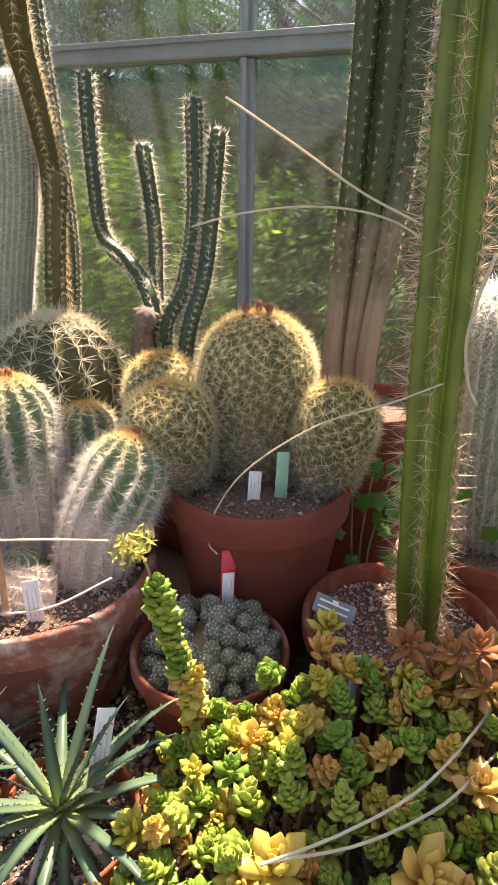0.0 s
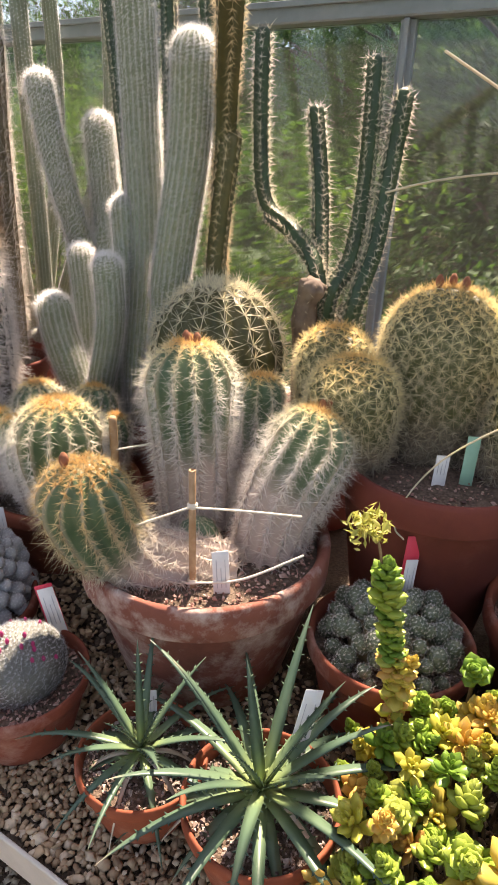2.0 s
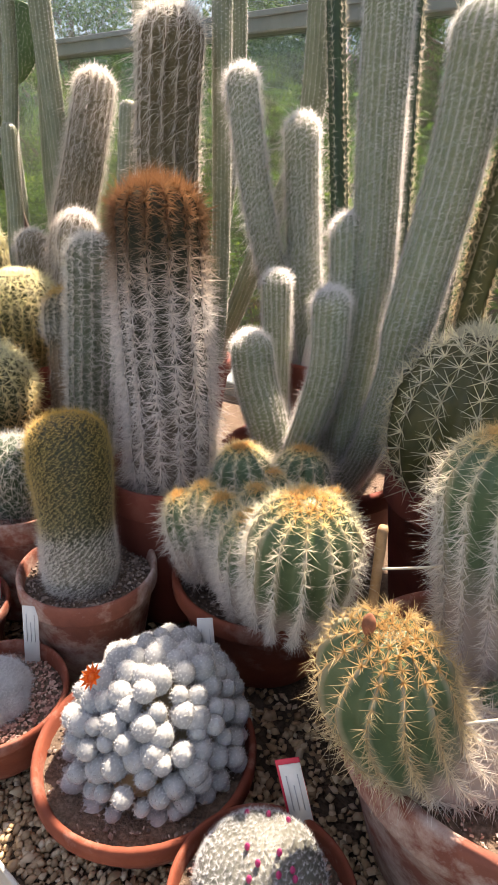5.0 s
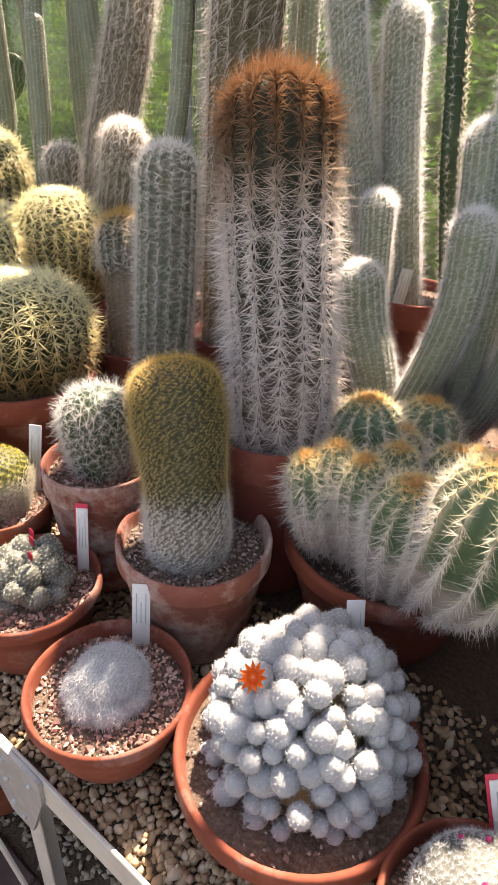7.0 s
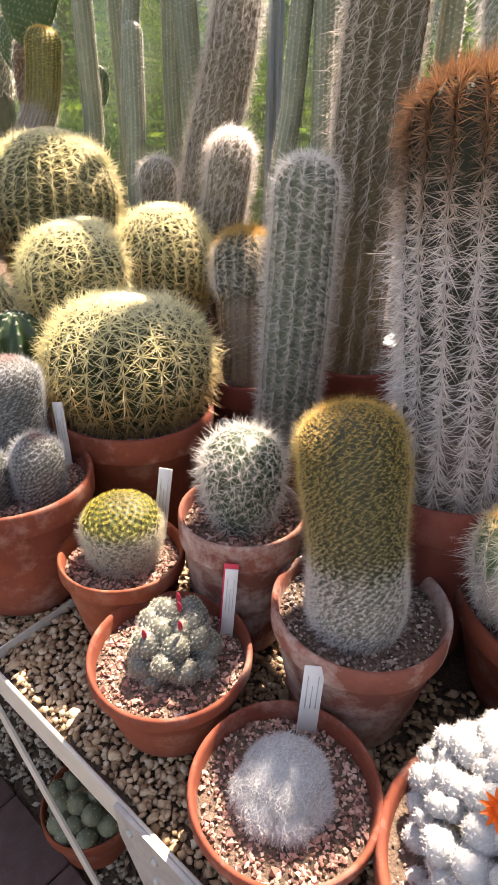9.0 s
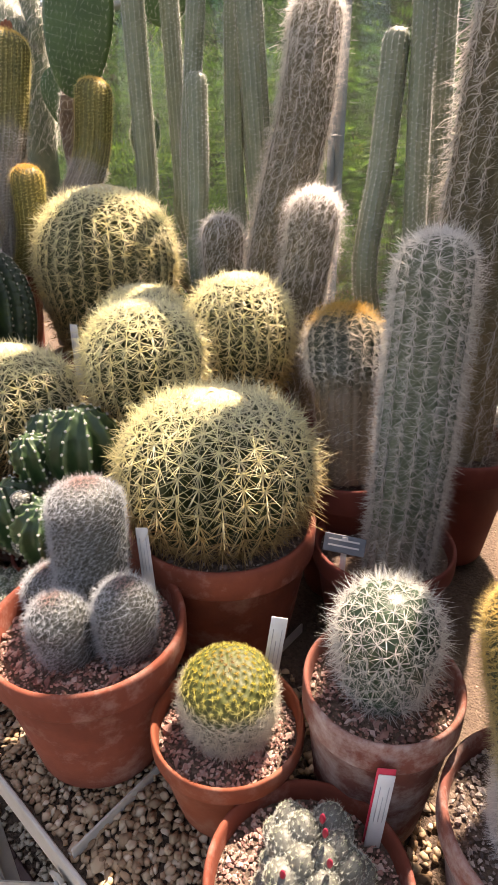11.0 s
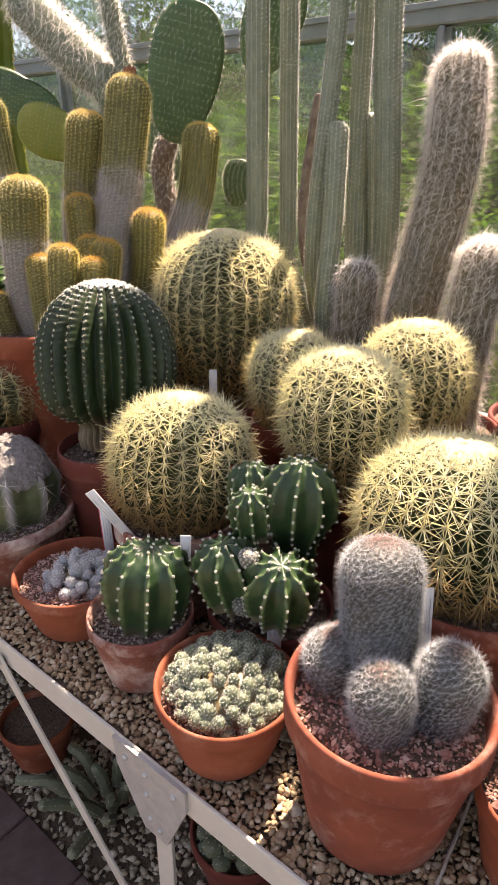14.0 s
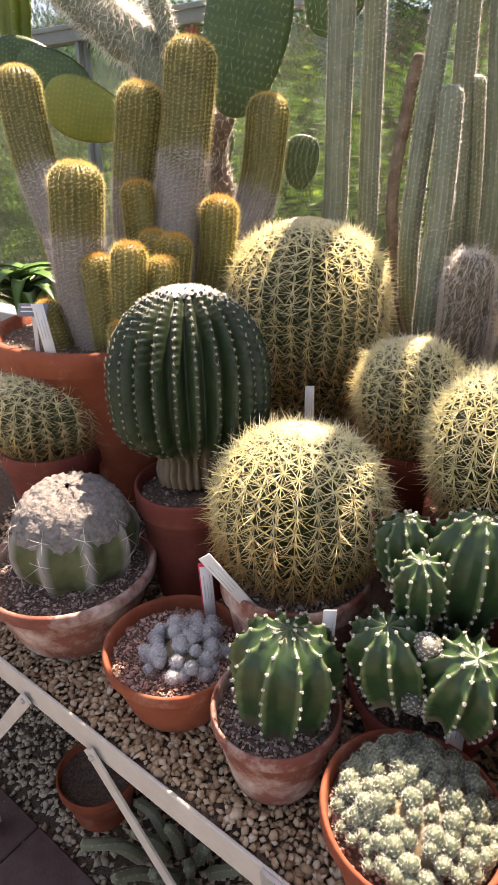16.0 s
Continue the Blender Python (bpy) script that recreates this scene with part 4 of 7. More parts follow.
def tree(x, y, h, crown_r, base_z, clumps, per, mat, leaf=0.05, lean=0.2):
    t = thing("tree", (x, y, -0.03), "leafy green tree outside the glasshouse", "tree", "trees outside")
    top = (x + rng.uniform(-lean, lean), y + rng.uniform(-lean, lean), h * 0.75)
    geos = [tube([(x, y, -0.05), (x + rng.uniform(-0.1, 0.1), y, h * 0.35), top], 0.09, 0.03)]
    C = []
    for k in range(9):
        a = k * 2.4 + rng.uniform(-0.3, 0.3)
        z = base_z + (h - base_z) * (0.1 + 0.8 * k / 9)
        e = (x + math.cos(a) * crown_r * 0.8, y + math.sin(a) * crown_r * 0.8, z + 0.35)
        geos.append(tube([(x, y, max(z - 0.5, 0.3)), (x + math.cos(a) * crown_r * 0.4, y + math.sin(a) * crown_r * 0.4, z), e], 0.035, 0.008))
    part("trunk", merge(*geos), BARK, t)
    for k in range(clumps):
        q = rng.normal(0, 1, 3)
        q /= np.linalg.norm(q)
        rr = crown_r * rng.uniform(0.35, 1.0)
        C.append((x + q[0] * rr, y + q[1] * rr, (base_z + h) / 2 + q[2] * (h - base_z) / 2 * rng.uniform(0.4, 1.05)))
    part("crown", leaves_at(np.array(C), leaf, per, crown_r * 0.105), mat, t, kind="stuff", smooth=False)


def outside():
    for x, y, h, r in ((-0.4, 4.8, 4.5, 1.3), (-2.2, 6.8, 4.6, 1.4), (-4.6, 6.8, 4.6, 1.4), (1.9, 5.4, 4.6, 1.6), (-6.7, 5.0, 4.4, 1.6), (-1.4, 7.2, 5.0, 1.7), (0.7, 7.0, 5.2, 1.7), (-3.5, 7.4, 5.0, 1.8)):
        tree(x, y, h, r, 0.4, 75, 150, TREE_LEAF, 0.038)
    for x, y, h, r in ((-6.0, 9.5, 5.6, 2.2), (-2.8, 10.0, 5.4, 2.2), (-0.2, 9.6, 5.8, 2.3), (2.8, 9.5, 5.6, 2.2), (-9.0, 9.0, 5.4, 2.3)):
        tree(x, y, h, r, 1.0, 70, 110, TREE_LEAF, 0.07)
    for x, y, h in ((-3.2, 2.9, 1.6), (-1.9, 2.8, 1.6), (-1.25, 3.1, 1.45), (-0.6, 2.9, 1.1), (-4.6, 3.0, 1.3), (0.1, 2.9, 1.1), (0.75, 2.9, 1.2), (-2.6, 3.2, 1.75), (-3.9, 3.0, 1.7), (-3.3, 3.6, 1.9), (-4.5, 3.6, 1.9), (-5.3, 3.0, 1.4), (-6.0, 3.2, 1.5), (-6.8, 3.4, 1.6)):
        s = thing("shrub", (x, y, -0.03), "green shrub close outside the glass", "shrub", "shrubs outside")
        C = np.stack([x + rng.normal(0, 0.34, 60), y + rng.normal(0, 0.24, 60), h * rng.uniform(0.1, 1.0, 60) ** 0.8], 1)
        part("branch", merge(*[tube([(x, y, -0.04), (x * 0.5 + c[0] * 0.5, y * 0.5 + c[1] * 0.5, c[2] * 0.6), tuple(c)], 0.012, 0.004) for c in C[:9]]), BARK, s)
        # right-hand shrubs get the darker leaf, to stand for shade
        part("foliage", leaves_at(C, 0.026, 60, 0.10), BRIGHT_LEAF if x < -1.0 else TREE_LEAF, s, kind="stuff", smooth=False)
    n = 300
    a = np.linspace(-0.2, math.pi + 0.2, n)
    rows = np.linspace(-0.1, 1, 14)
    V = []
    for q in rows:
        for t in a:
            rr = 13 + 1.2 * noise.noise((math.cos(t) * 4, math.sin(t) * 4, q * 4))
            hh = 3.9 + 0.8 * noise.noise((math.cos(t) * 3, math.sin(t) * 3, 2)) + 0.25 * noise.noise((t * 45, 3, 2))
            V.append((-1.5 + math.cos(t) * rr * 1.4, 1 + math.sin(t) * rr, q * hh))
    i, j = np.meshgrid(np.arange(13), np.arange(n - 1), indexing="ij")
    F = np.stack([i * n + j, i * n + j + 1, (i + 1) * n + j + 1, (i + 1) * n + j], -1).reshape(-1, 4)
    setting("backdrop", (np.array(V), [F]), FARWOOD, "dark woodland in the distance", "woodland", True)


outside()


# ---- pots ----
POTS = dict(
    column=plant_pot(-0.041, 0.728, 0.90, 0.138, TERRA, grit_n=700, drop=0.03, label="terracotta pot filled with pink grit"),
    golden=plant_pot(-0.284, 0.80, 1.045, 0.144, TERRA_DARK, base=0.66, label="large dark red terracotta pot", grit_n=120, drop=0.02, band=0.19),
    torch_group=plant_pot(-0.552, 0.585, 0.953, 0.177, TERRA_OLD, base=0.70, label="wide weathered terracotta pot with white lime bloom", grit_n=400, drop=0.02, band=0.26),
    clump_small=plant_pot(-0.277, 0.602, 0.875, 0.109, TERRA, label="terracotta pot with a grey cactus clump", grit=GRIT_GREY),
    rosette=plant_pot(-0.338, 0.346, 0.83, 0.085, TERRA_ORANGE, label="orange terracotta pot on gravel", grit=GRIT_GREY),
    rosette_small=plant_pot(-0.482, 0.275 + 0.06, 0.82, 0.075, TERRA_ORANGE, label="orange terracotta pot on gravel", grit=GRIT_GREY),
    dome=plant_pot(-0.684, 0.344, 0.83, 0.089, TERRA, label="terracotta pot on gravel"),
    snowball=plant_pot(-0.889, 0.400, 0.82, 0.128, TERRA, base=0.74, label="wide shallow terracotta bowl on gravel", grit=GRIT_GREY, grit_n=90, drop=0.018, band=0.3),
    crowd=plant_pot(-0.93, 0.695, 0.88, 0.142, TERRA, label="wide terracotta pot crowded with cacti", grit=GRIT_GREY, drop=0.03),
    olive=plant_pot(-1.123, 0.517, 0.896, 0.100, TERRA_OLD, label="weathered terracotta pot on gravel", grit=GRIT_GREY, grit_n=420),
    torch=plant_pot(-1.115, 0.685, 0.995, 0.102, TERRA_DARK, base=0.7, label="tall dark red terracotta pot", grit=GRIT_GREY, grit_n=80),
    fluff=plant_pot(-1.094, 0.335, 0.82, 0.092, TERRA, label="terracotta pot on gravel", grit_n=420),
    white_ball=plant_pot(-1.302, 0.527, 0.936, 0.080, TERRA_OLD, label="weathered terracotta pot on gravel"),
    red_bud=plant_pot(-1.281, 0.372, 0.836, 0.094, TERRA, label="terracotta pot with reddish grit", grit_n=420),
    yellow=plant_pot(-1.432, 0.437, 0.86, 0.083, TERRA_ORANGE, label="orange terracotta pot on gravel", grit_n=420),
    grey_group=plant_pot(-1.608, 0.396, 0.928, 0.113, TERRA, label="large orange terracotta pot on gravel", grit=GRIT_PINK, grit_n=620, drop=0.03),
    barrel_front=plant_pot(-1.600, 0.622, 0.952, 0.128, TERRA, label="terracotta pot holding a golden barrel cactus", grit=GRIT_GREY),
    spiny_column=plant_pot(-1.43, 0.775, 0.90, 0.10, TERRA_DARK, label="dark terracotta pot among the back row", grit=GRIT_GREY, grit_n=80),
    ginger=plant_pot(-1.533, 0.835, 0.96, 0.080, TERRA_DARK, label="dark terracotta pot among the back row", grit=GRIT_GREY, grit_n=80),
    barrel_left=plant_pot(-2.060, 0.563, 0.912, 0.107, TERRA_OLD, label="weathered terracotta pot on gravel", grit=GRIT_GREY),
    ribbed=plant_pot(-2.296, 0.620, 0.947, 0.090, TERRA_DARK, label="dark red terracotta pot with soil", grit=GRIT_GREY, grit_n=80),
    capped=plant_pot(-2.405, 0.445, 0.85, 0.136, TERRA_OLD, label="pale weathered terracotta bowl on gravel", grit=GRIT_GREY, grit_n=700),
    small_clump=plant_pot(-2.163, 0.418, 0.83, 0.098, TERRA_ORANGE, label="orange terracotta pot with red grit", grit_n=600),
    small_ribbed=plant_pot(-1.989, 0.398, 0.845, 0.078, TERRA_OLD, label="small terracotta pot on gravel", grit=GRIT_GREY, grit_n=420),
    green_clump=plant_pot(-1.810, 0.370, 0.84, 0.093, TERRA_ORANGE, label="orange terracotta pot on gravel", grit_n=360),
    lobed=plant_pot(-1.858, 0.545, 0.83, 0.098, TERRA_DARK, label="dark red terracotta pot with soil", grit=GRIT_GREY),
    golden_columns=plant_pot(-2.665, 0.81, 1.115, 0.225, TERRA_ORANGE, foot=0.735, base=0.8, label="very large orange terracotta pot", grit=GRIT_GREY, band=0.13),
    barrel_small=plant_pot(-2.64, 0.62, 0.93, 0.10, TERRA_DARK, label="dark red terracotta pot with soil", grit=GRIT_GREY),
    fur_columns=plant_pot(-1.03, 1.00, 0.93, 0.19, TERRA_DARK, label="wide dark red terracotta pot", grit=GRIT_GREY, grit_n=80),
    shaggy=plant_pot(-1.135, 1.185, 1.068, 0.108, TERRA_DARK, base=0.7, label="tall dark red terracotta pot at the back", grit=GRIT_GREY, grit_n=60),
    star=plant_pot(-0.715, 0.92, 1.02, 0.125, TERRA_DARK, label="dark terracotta pot among the back row", grit=GRIT_GREY, grit_n=0),
    thin=plant_pot(-0.545, 1.06, 1.00, 0.10, TERRA_DARK, label="dark terracotta pot among the back row", grit=GRIT_GREY, grit_n=0),
    tall_ribbed=plant_pot(-0.185, 1.10, 1.09, 0.125, TERRA_DARK, label="dark terracotta pot among the back row", grit=GRIT_GREY, grit_n=0),
    white_side=plant_pot(0.07, 0.985, 0.915, 0.115, TERRA, label="plain terracotta pot with soil", grit=GRIT_GREY, grit_n=0),
    barrel_mid=plant_pot(-1.85, 0.735, 0.985, 0.09, TERRA_DARK, label="dark red terracotta pot with soil", grit=GRIT_GREY, grit_n=0),
    barrel_mid2=plant_pot(-1.80, 0.91, 0.985, 0.085, TERRA_DARK, label="dark red terracotta pot with soil", grit=GRIT_GREY, grit_n=0),
    barrel_mid3=plant_pot(-2.04, 0.895, 0.975, 0.085, TERRA_DARK, label="dark red terracotta pot with soil", grit=GRIT_GREY, grit_n=0),
    barrel_back=plant_pot(-2.30, 1.01, 0.945, 0.13, TERRA_DARK, label="dark red terracotta pot with soil", grit=GRIT_GREY, grit_n=0),
    old_hair=plant_pot(-1.79, 1.13, 0.95, 0.095, TERRA_DARK, label="dark red terracotta pot with soil", grit=GRIT_GREY, grit_n=0),
    old_man=plant_pot(-1.98, 1.16, 0.95, 0.09, TERRA_DARK, label="dark red terracotta pot with soil", grit=GRIT_GREY, grit_n=0),
    green_columns=plant_pot(-2.15, 1.36, 0.95, 0.14, TERRA_DARK, label="dark red terracotta pot with soil", grit=GRIT_GREY, grit_n=0),
    back_columns=plant_pot(-1.62, 1.28, 0.95, 0.13, TERRA_DARK, label="dark red terracotta pot with soil", grit=GRIT_GREY, grit_n=0),
    hairy_giant=plant_pot(-1.44, 1.04, 0.95, 0.10, TERRA_DARK, label="dark red terracotta pot with soil", grit=GRIT_GREY, grit_n=0),
    pads=plant_pot(-2.72, 1.33, 1.0, 0.16, TERRA_DARK, label="dark red terracotta pot with soil", grit=GRIT_GREY, grit_n=0),
)


# ---- cacti, from the right-hand end of the bench ----
cactus("column_cactus", "tall yellow-green ribbed column cactus with spine clusters", [Stem([(-0.014, 0.742, 0.862), (-0.034, 0.775, 1.138), (-0.046, 0.810, 1.417), (-0.058, 0.845, 1.68), (-0.07, 0.88, 2.2)], [(0, 0.021), (0.06, 0.026), (0.5, 0.0285), (1, 0.029)], 6, 0.62, sharp=-1.3, rings=110, per=10)],
       G_COLUMN, S_TAN, [dict(count=9, length=0.016, thick=0.0006, spread=64), dict(count=4, length=0.034, thick=0.0008, spread=30, spread_jit=20), dict(count=8, length=0.003, thick=0.0011, spread=50)], gap=0.0195, knob=(0.0018, 0.008))
cactus("white_column_cactus", "thick column cactus covered in white wool", [Stem([(0.07, 1.0, 0.90), (0.062, 1.0, 1.1), (0.055, 1.0, 1.335)], [(0, 0.050), (0.3, 0.072), (1, 0.074)], 26, 0.08, rings=40)],
       G_FURRED, S_FUR, [dict(count=12, length=0.026, thick=0.0004, spread=68, curve=0.4), dict(count=6, length=0.012, thick=0.0006, spread=60)], gap=0.009)
cactus("tall_ribbed_cactus", "three tall dark ribbed stems with corky brown feet", [
    Stem([(-0.25, 1.12, 1.06), (-0.252, 1.12, 1.185), (-0.237, 1.12, 1.6), (-0.235, 1.12, 2.35)], [(0, 0.018), (1, 0.0165)], 7, 0.32, sharp=0.8, rings=40),
    Stem([(-0.222, 1.14, 1.06), (-0.225, 1.14, 1.184), (-0.195, 1.14, 1.616), (-0.2, 1.14, 2.35)], [(0, 0.022), (0.4, 0.027), (1, 0.028)], 7, 0.34, sharp=0.8, rings=40),
    Stem([(-0.188, 1.13, 1.06), (-0.19, 1.13, 1.178), (-0.157, 1.13, 1.574), (-0.158, 1.13, 2.35)], [(0, 0.018), (1, 0.019)], 7, 0.32, sharp=0.8, rings=40)],
    G_CORKY, S_TAN, [dict(count=6, length=0.010, thick=0.0005, spread=60)], gap=0.02, low=0.2)
cactus("golden_cluster_cactus", "cluster of round golden-spined cactus heads in a pot", [
    globe((-0.312, 0.865, 1.02), 0.087, 0.255, 0, 0, EGG, lean=(-0.008, 0.015)),
    globe((-0.402, 0.752, 1.03), 0.062, 0.155, 0, 0, EGG, lean=(-0.012, 0.0)),
    globe((-0.465, 0.85, 1.03), 0.058, 0.17, 0, 0, EGG, lean=(-0.015, 0)),
    globe((-0.195, 0.835, 1.02), 0.056, 0.17, 0, 0, EGG, lean=(0.03, 0.01))],
    G_STRAW, S_BROWNGOLD, [dict(count=15, length=0.0185, thick=0.0006, spread=68, spread_jit=14), dict(count=5, length=0.018, thick=0.00068, spread=32, spread_jit=16)], gap=0.0142, knob=(0.0045, 0.0085))
cactus("thin_branching_cactus", "slender dark green branching cactus with pale spines", [
    Stem([(-0.56, 1.03, 0.98), (-0.568, 1.0, 1.233), (-0.636, 1.04, 1.312), (-0.721, 1.08, 1.363), (-0.749, 1.1, 1.486), (-0.756, 1.107, 1.657)], [(0, 0.014), (1, 0.0135)], 6, 0.28, rings=50),
    Stem([(-0.557, 1.03, 0.98), (-0.57, 1.01, 1.202), (-0.620, 1.1, 1.387), (-0.651, 1.12, 1.534)], [(0, 0.014), (1, 0.0138)], 6, 0.28, rings=44),
    Stem([(-0.551, 1.03, 0.98), (-0.551, 1.0, 1.202), (-0.528, 1.04, 1.282), (-0.541, 1.12, 1.409), (-0.554, 1.149, 1.614)], [(0, 0.014), (1, 0.0138)], 6, 0.28, rings=50),
    Stem([(-0.53, 1.03, 0.98), (-0.505, 1.0, 1.185), (-0.489, 1.04, 1.295), (-0.491, 1.08, 1.392), (-0.482, 1.097, 1.556)], [(0, 0.014), (1, 0.0145)], 6, 0.28, rings=50)],
    G_DARK, S_THIN, [dict(count=6, length=0.013, thick=0.0006, spread=55), dict(count=1, length=0.020, thick=0.0007, spread=25)], gap=0.012)
cactus("cactus_stump", "short dried brown cut cactus stem", [Stem([(-0.585, 0.985, 0.98), (-0.582, 0.972, 1.16), (-0.576, 0.968, 1.215), (-0.560, 0.960, 1.252)], [(0, 0.016), (0.5, 0.015), (0.72, 0.021), (0.84, 0.016), (0.95, 0.023), (1, 0.02)], 7, 0.35, cap=0.6, rings=44)], G_BROWN, S_TAN, [dict(count=2, length=0.005, thick=0.0004)], gap=0.02)
cactus("star_spined_barrel", "dark green barrel cactus with white star-shaped spines", [globe((-0.715, 0.89, 1.0), 0.108, 0.235, 15, 0.16, GLOBE, per=6, rings=40)],
       G_OLIVE, S_STAR, [dict(count=10, length=0.034, thick=0.0009, spread=68, spread_jit=8), dict(count=2, length=0.034, thick=0.0010, spread=25)], gap=0.0225, crown=(0.9, dict(count=10, length=0.022, thick=0.0006, spread=40)), knob=(0.006, 0.014))
cactus("brown_leaning_cactus", "leaning olive-brown ribbed cactus stems with spines", [
    Stem([(-0.79, 1.0, 1.0), (-0.774, 0.98, 1.25), (-0.741, 0.975, 1.485)], [(0, 0.017), (1, 0.0165)], 6, 0.28, rings=40),
    Stem([(-0.80, 1.03, 1.0), (-0.785, 1.01, 1.3), (-0.757, 0.98, 1.47), (-0.734, 0.939, 1.535), (-0.684, 0.856, 1.6), (-0.647, 0.794, 1.64), (-0.57, 0.69, 1.72)], [(0, 0.017), (1, 0.0185)], 6, 0.28, rings=50)],
    G_OLIVE, S_TAN, [dict(count=7, length=0.014, thick=0.0007, spread=55)], gap=0.015)

FUR = [dict(count=11, length=0.0085, thick=0.00036, spread=58, spread_jit=20, even=False), dict(count=6, length=0.0155, thick=0.00024, spread=54, spread_jit=26, even=False)]
SHAG = [dict(count=15, length=0.016, thick=0.00036, spread=62, spread_jit=22, droop=0.35, even=False), dict(count=5, length=0.022, thick=0.00032, spread=45, spread_jit=20, curve=0.6)]
FURTOP = (0.93, dict(count=16, length=0.016, even=False, thick=0.0003, spread=40, spread_jit=26))
cactus("fur_column_cactus", "group of pale columns covered in fine white spines", [
    Stem([(-0.93, 0.93, 0.92), (-0.883, 0.93, 1.037), (-0.845, 0.95, 1.292), (-0.827, 0.97, 1.456), (-0.817, 0.972, 1.632)], [(0, 0.023), (0.36, 0.027), (0.40, 0.035), (1, 0.036)], 22, 0.09, rings=38),
    Stem([(-0.95, 0.95, 0.92), (-0.945, 0.95, 1.027), (-0.951, 1.0, 1.259), (-0.976, 1.03, 1.5), (-0.99, 1.04, 1.72), (-1.0, 1.05, 1.84)], [(0, 0.028), (0.3, 0.033), (1, 0.035)], 22, 0.09, rings=38),
    Stem([(-1.035, 0.905, 0.92), (-0.99, 0.885, 1.01), (-0.957, 0.885, 1.138), (-0.958, 0.885, 1.267)], [(0, 0.022), (0.3, 0.026), (1, 0.0275)], 18, 0.09),
    Stem([(-0.99, 0.955, 0.92), (-0.98, 0.955, 1.017), (-0.981, 0.98, 1.218), (-0.999, 1.0, 1.366)], [(0, 0.026), (1, 0.029)], 18, 0.09),
    Stem([(-1.10, 1.02, 0.92), (-1.13, 1.01, 1.0), (-1.150, 1.03, 1.127), (-1.165, 1.04, 1.255)], [(0, 0.022), (1, 0.0265)], 18, 0.09),
    Stem([(-1.04, 0.90, 0.92), (-1.062, 0.885, 1.009), (-1.097, 0.89, 1.087), (-1.116, 0.894, 1.172)], [(0, 0.026), (0.5, 0.035), (1, 0.035)], 20, 0.09)],
    G_FURRED, S_FUR, FUR, gap=0.0060, crown=FURTOP)
cactus("shaggy_column_cactus", "silver-haired shaggy column cacti", [
    Stem([(-1.128, 1.145, 1.04), (-1.166, 1.15, 1.215), (-1.209, 1.19, 1.365), (-1.236, 1.21, 1.529)], [(0, 0.030), (1, 0.033)], 20, 0.08, rings=44),
    Stem([(-1.185, 1.165, 1.04), (-1.228, 1.12, 1.238), (-1.27, 1.1, 1.421), (-1.306, 1.1, 1.602)], [(0, 0.026), (1, 0.028)], 20, 0.08, rings=44)],
    G_FURRED, S_FUR, SHAG, gap=0.0105, crown=FURTOP)
cactus("dark_stem_cactus", "slender dark green spiny stems behind the white columns", [
    Stem([(-1.02, 1.15, 0.92), (-1.09, 1.14, 1.3), (-1.102, 1.15, 1.371), (-1.182, 1.2, 1.807), (-1.22, 1.22, 2.1)], [(0, 0.014), (1, 0.0145)], 6, 0.28),
    Stem([(-0.94, 1.09, 0.92), (-0.95, 1.1, 1.268), (-1.024, 1.2, 1.785), (-1.05, 1.25, 2.1)], [(0, 0.014), (1, 0.0145)], 6, 0.28),
    Stem([(-0.89, 1.10, 0.92), (-0.895, 1.2, 1.306), (-0.931, 1.2, 1.772), (-0.94, 1.2, 2.1)], [(0, 0.016), (1, 0.017)], 6, 0.28)],
    G_DARK, S_THIN, [dict(count=6, length=0.013, thick=0.0006, spread=55)], gap=0.013)

SWELL = [(0, 0.5), (0.35, 0.7), (0.52, 1.15), (0.72, 1.15), (0.86, 0.9), (1, 0.65)]
HEADS = [dict(count=18, length=0.017, thick=0.00036, spread=66, spread_jit=20, lift=-0.2, even=False, grow=SWELL), dict(count=7, length=0.027, thick=0.00042, even=False, spread=44, droop=0.35, spread_jit=22, grow=SWELL),
         dict(count=9, length=0.018, thick=0.0007, spread=64, spread_jit=22, even=False, lift=-0.35, droop=0.25, grow=[(0, 1), (0.5, 1), (0.68, 0.5), (0.80, 0.03)])]
HEADTOP = (0.95, dict(count=16, length=0.011, thick=0.0005, spread=58, spread_jit=28, even=False))
woolly_heads = [
    Stem([(-0.585, 0.615, 0.91), (-0.60, 0.63, 1.02), (-0.612, 0.64, 1.12), (-0.616, 0.643, 1.205)], [(0, 0.042), (0.35, 0.047), (0.6, 0.052), (0.8, 0.056), (1, 0.052)], 13, 0.28, cap=1.05, per=6, rings=44),
    Stem([(-0.49, 0.55, 0.925), (-0.545, 0.51, 0.942), (-0.605, 0.465, 0.975), (-0.635, 0.442, 1.035), (-0.632, 0.432, 1.098)], [(0, 0.034), (0.4, 0.038), (0.65, 0.05), (1, 0.052)], 13, 0.28, cap=1.0, per=6, rings=44),
    Stem([(-0.47, 0.60, 0.91), (-0.462, 0.625, 0.99), (-0.44, 0.67, 1.07), (-0.43, 0.687, 1.13)], [(0, 0.040), (0.5, 0.050), (1, 0.052)], 13, 0.28, cap=1.0, per=6, rings=40),
    Stem([(-0.545, 0.70, 0.91), (-0.552, 0.74, 1.04), (-0.556, 0.75, 1.138)], [(0, 0.028), (1, 0.036)], 10, 0.30, cap=1.0, per=6)]
woolly_heads[1].own = (S_HEADGOLD, [dict(HEADS[0], count=9, length=0.014, thick=0.0004), dict(HEADS[1], count=3, thick=0.0004), HEADS[2]])
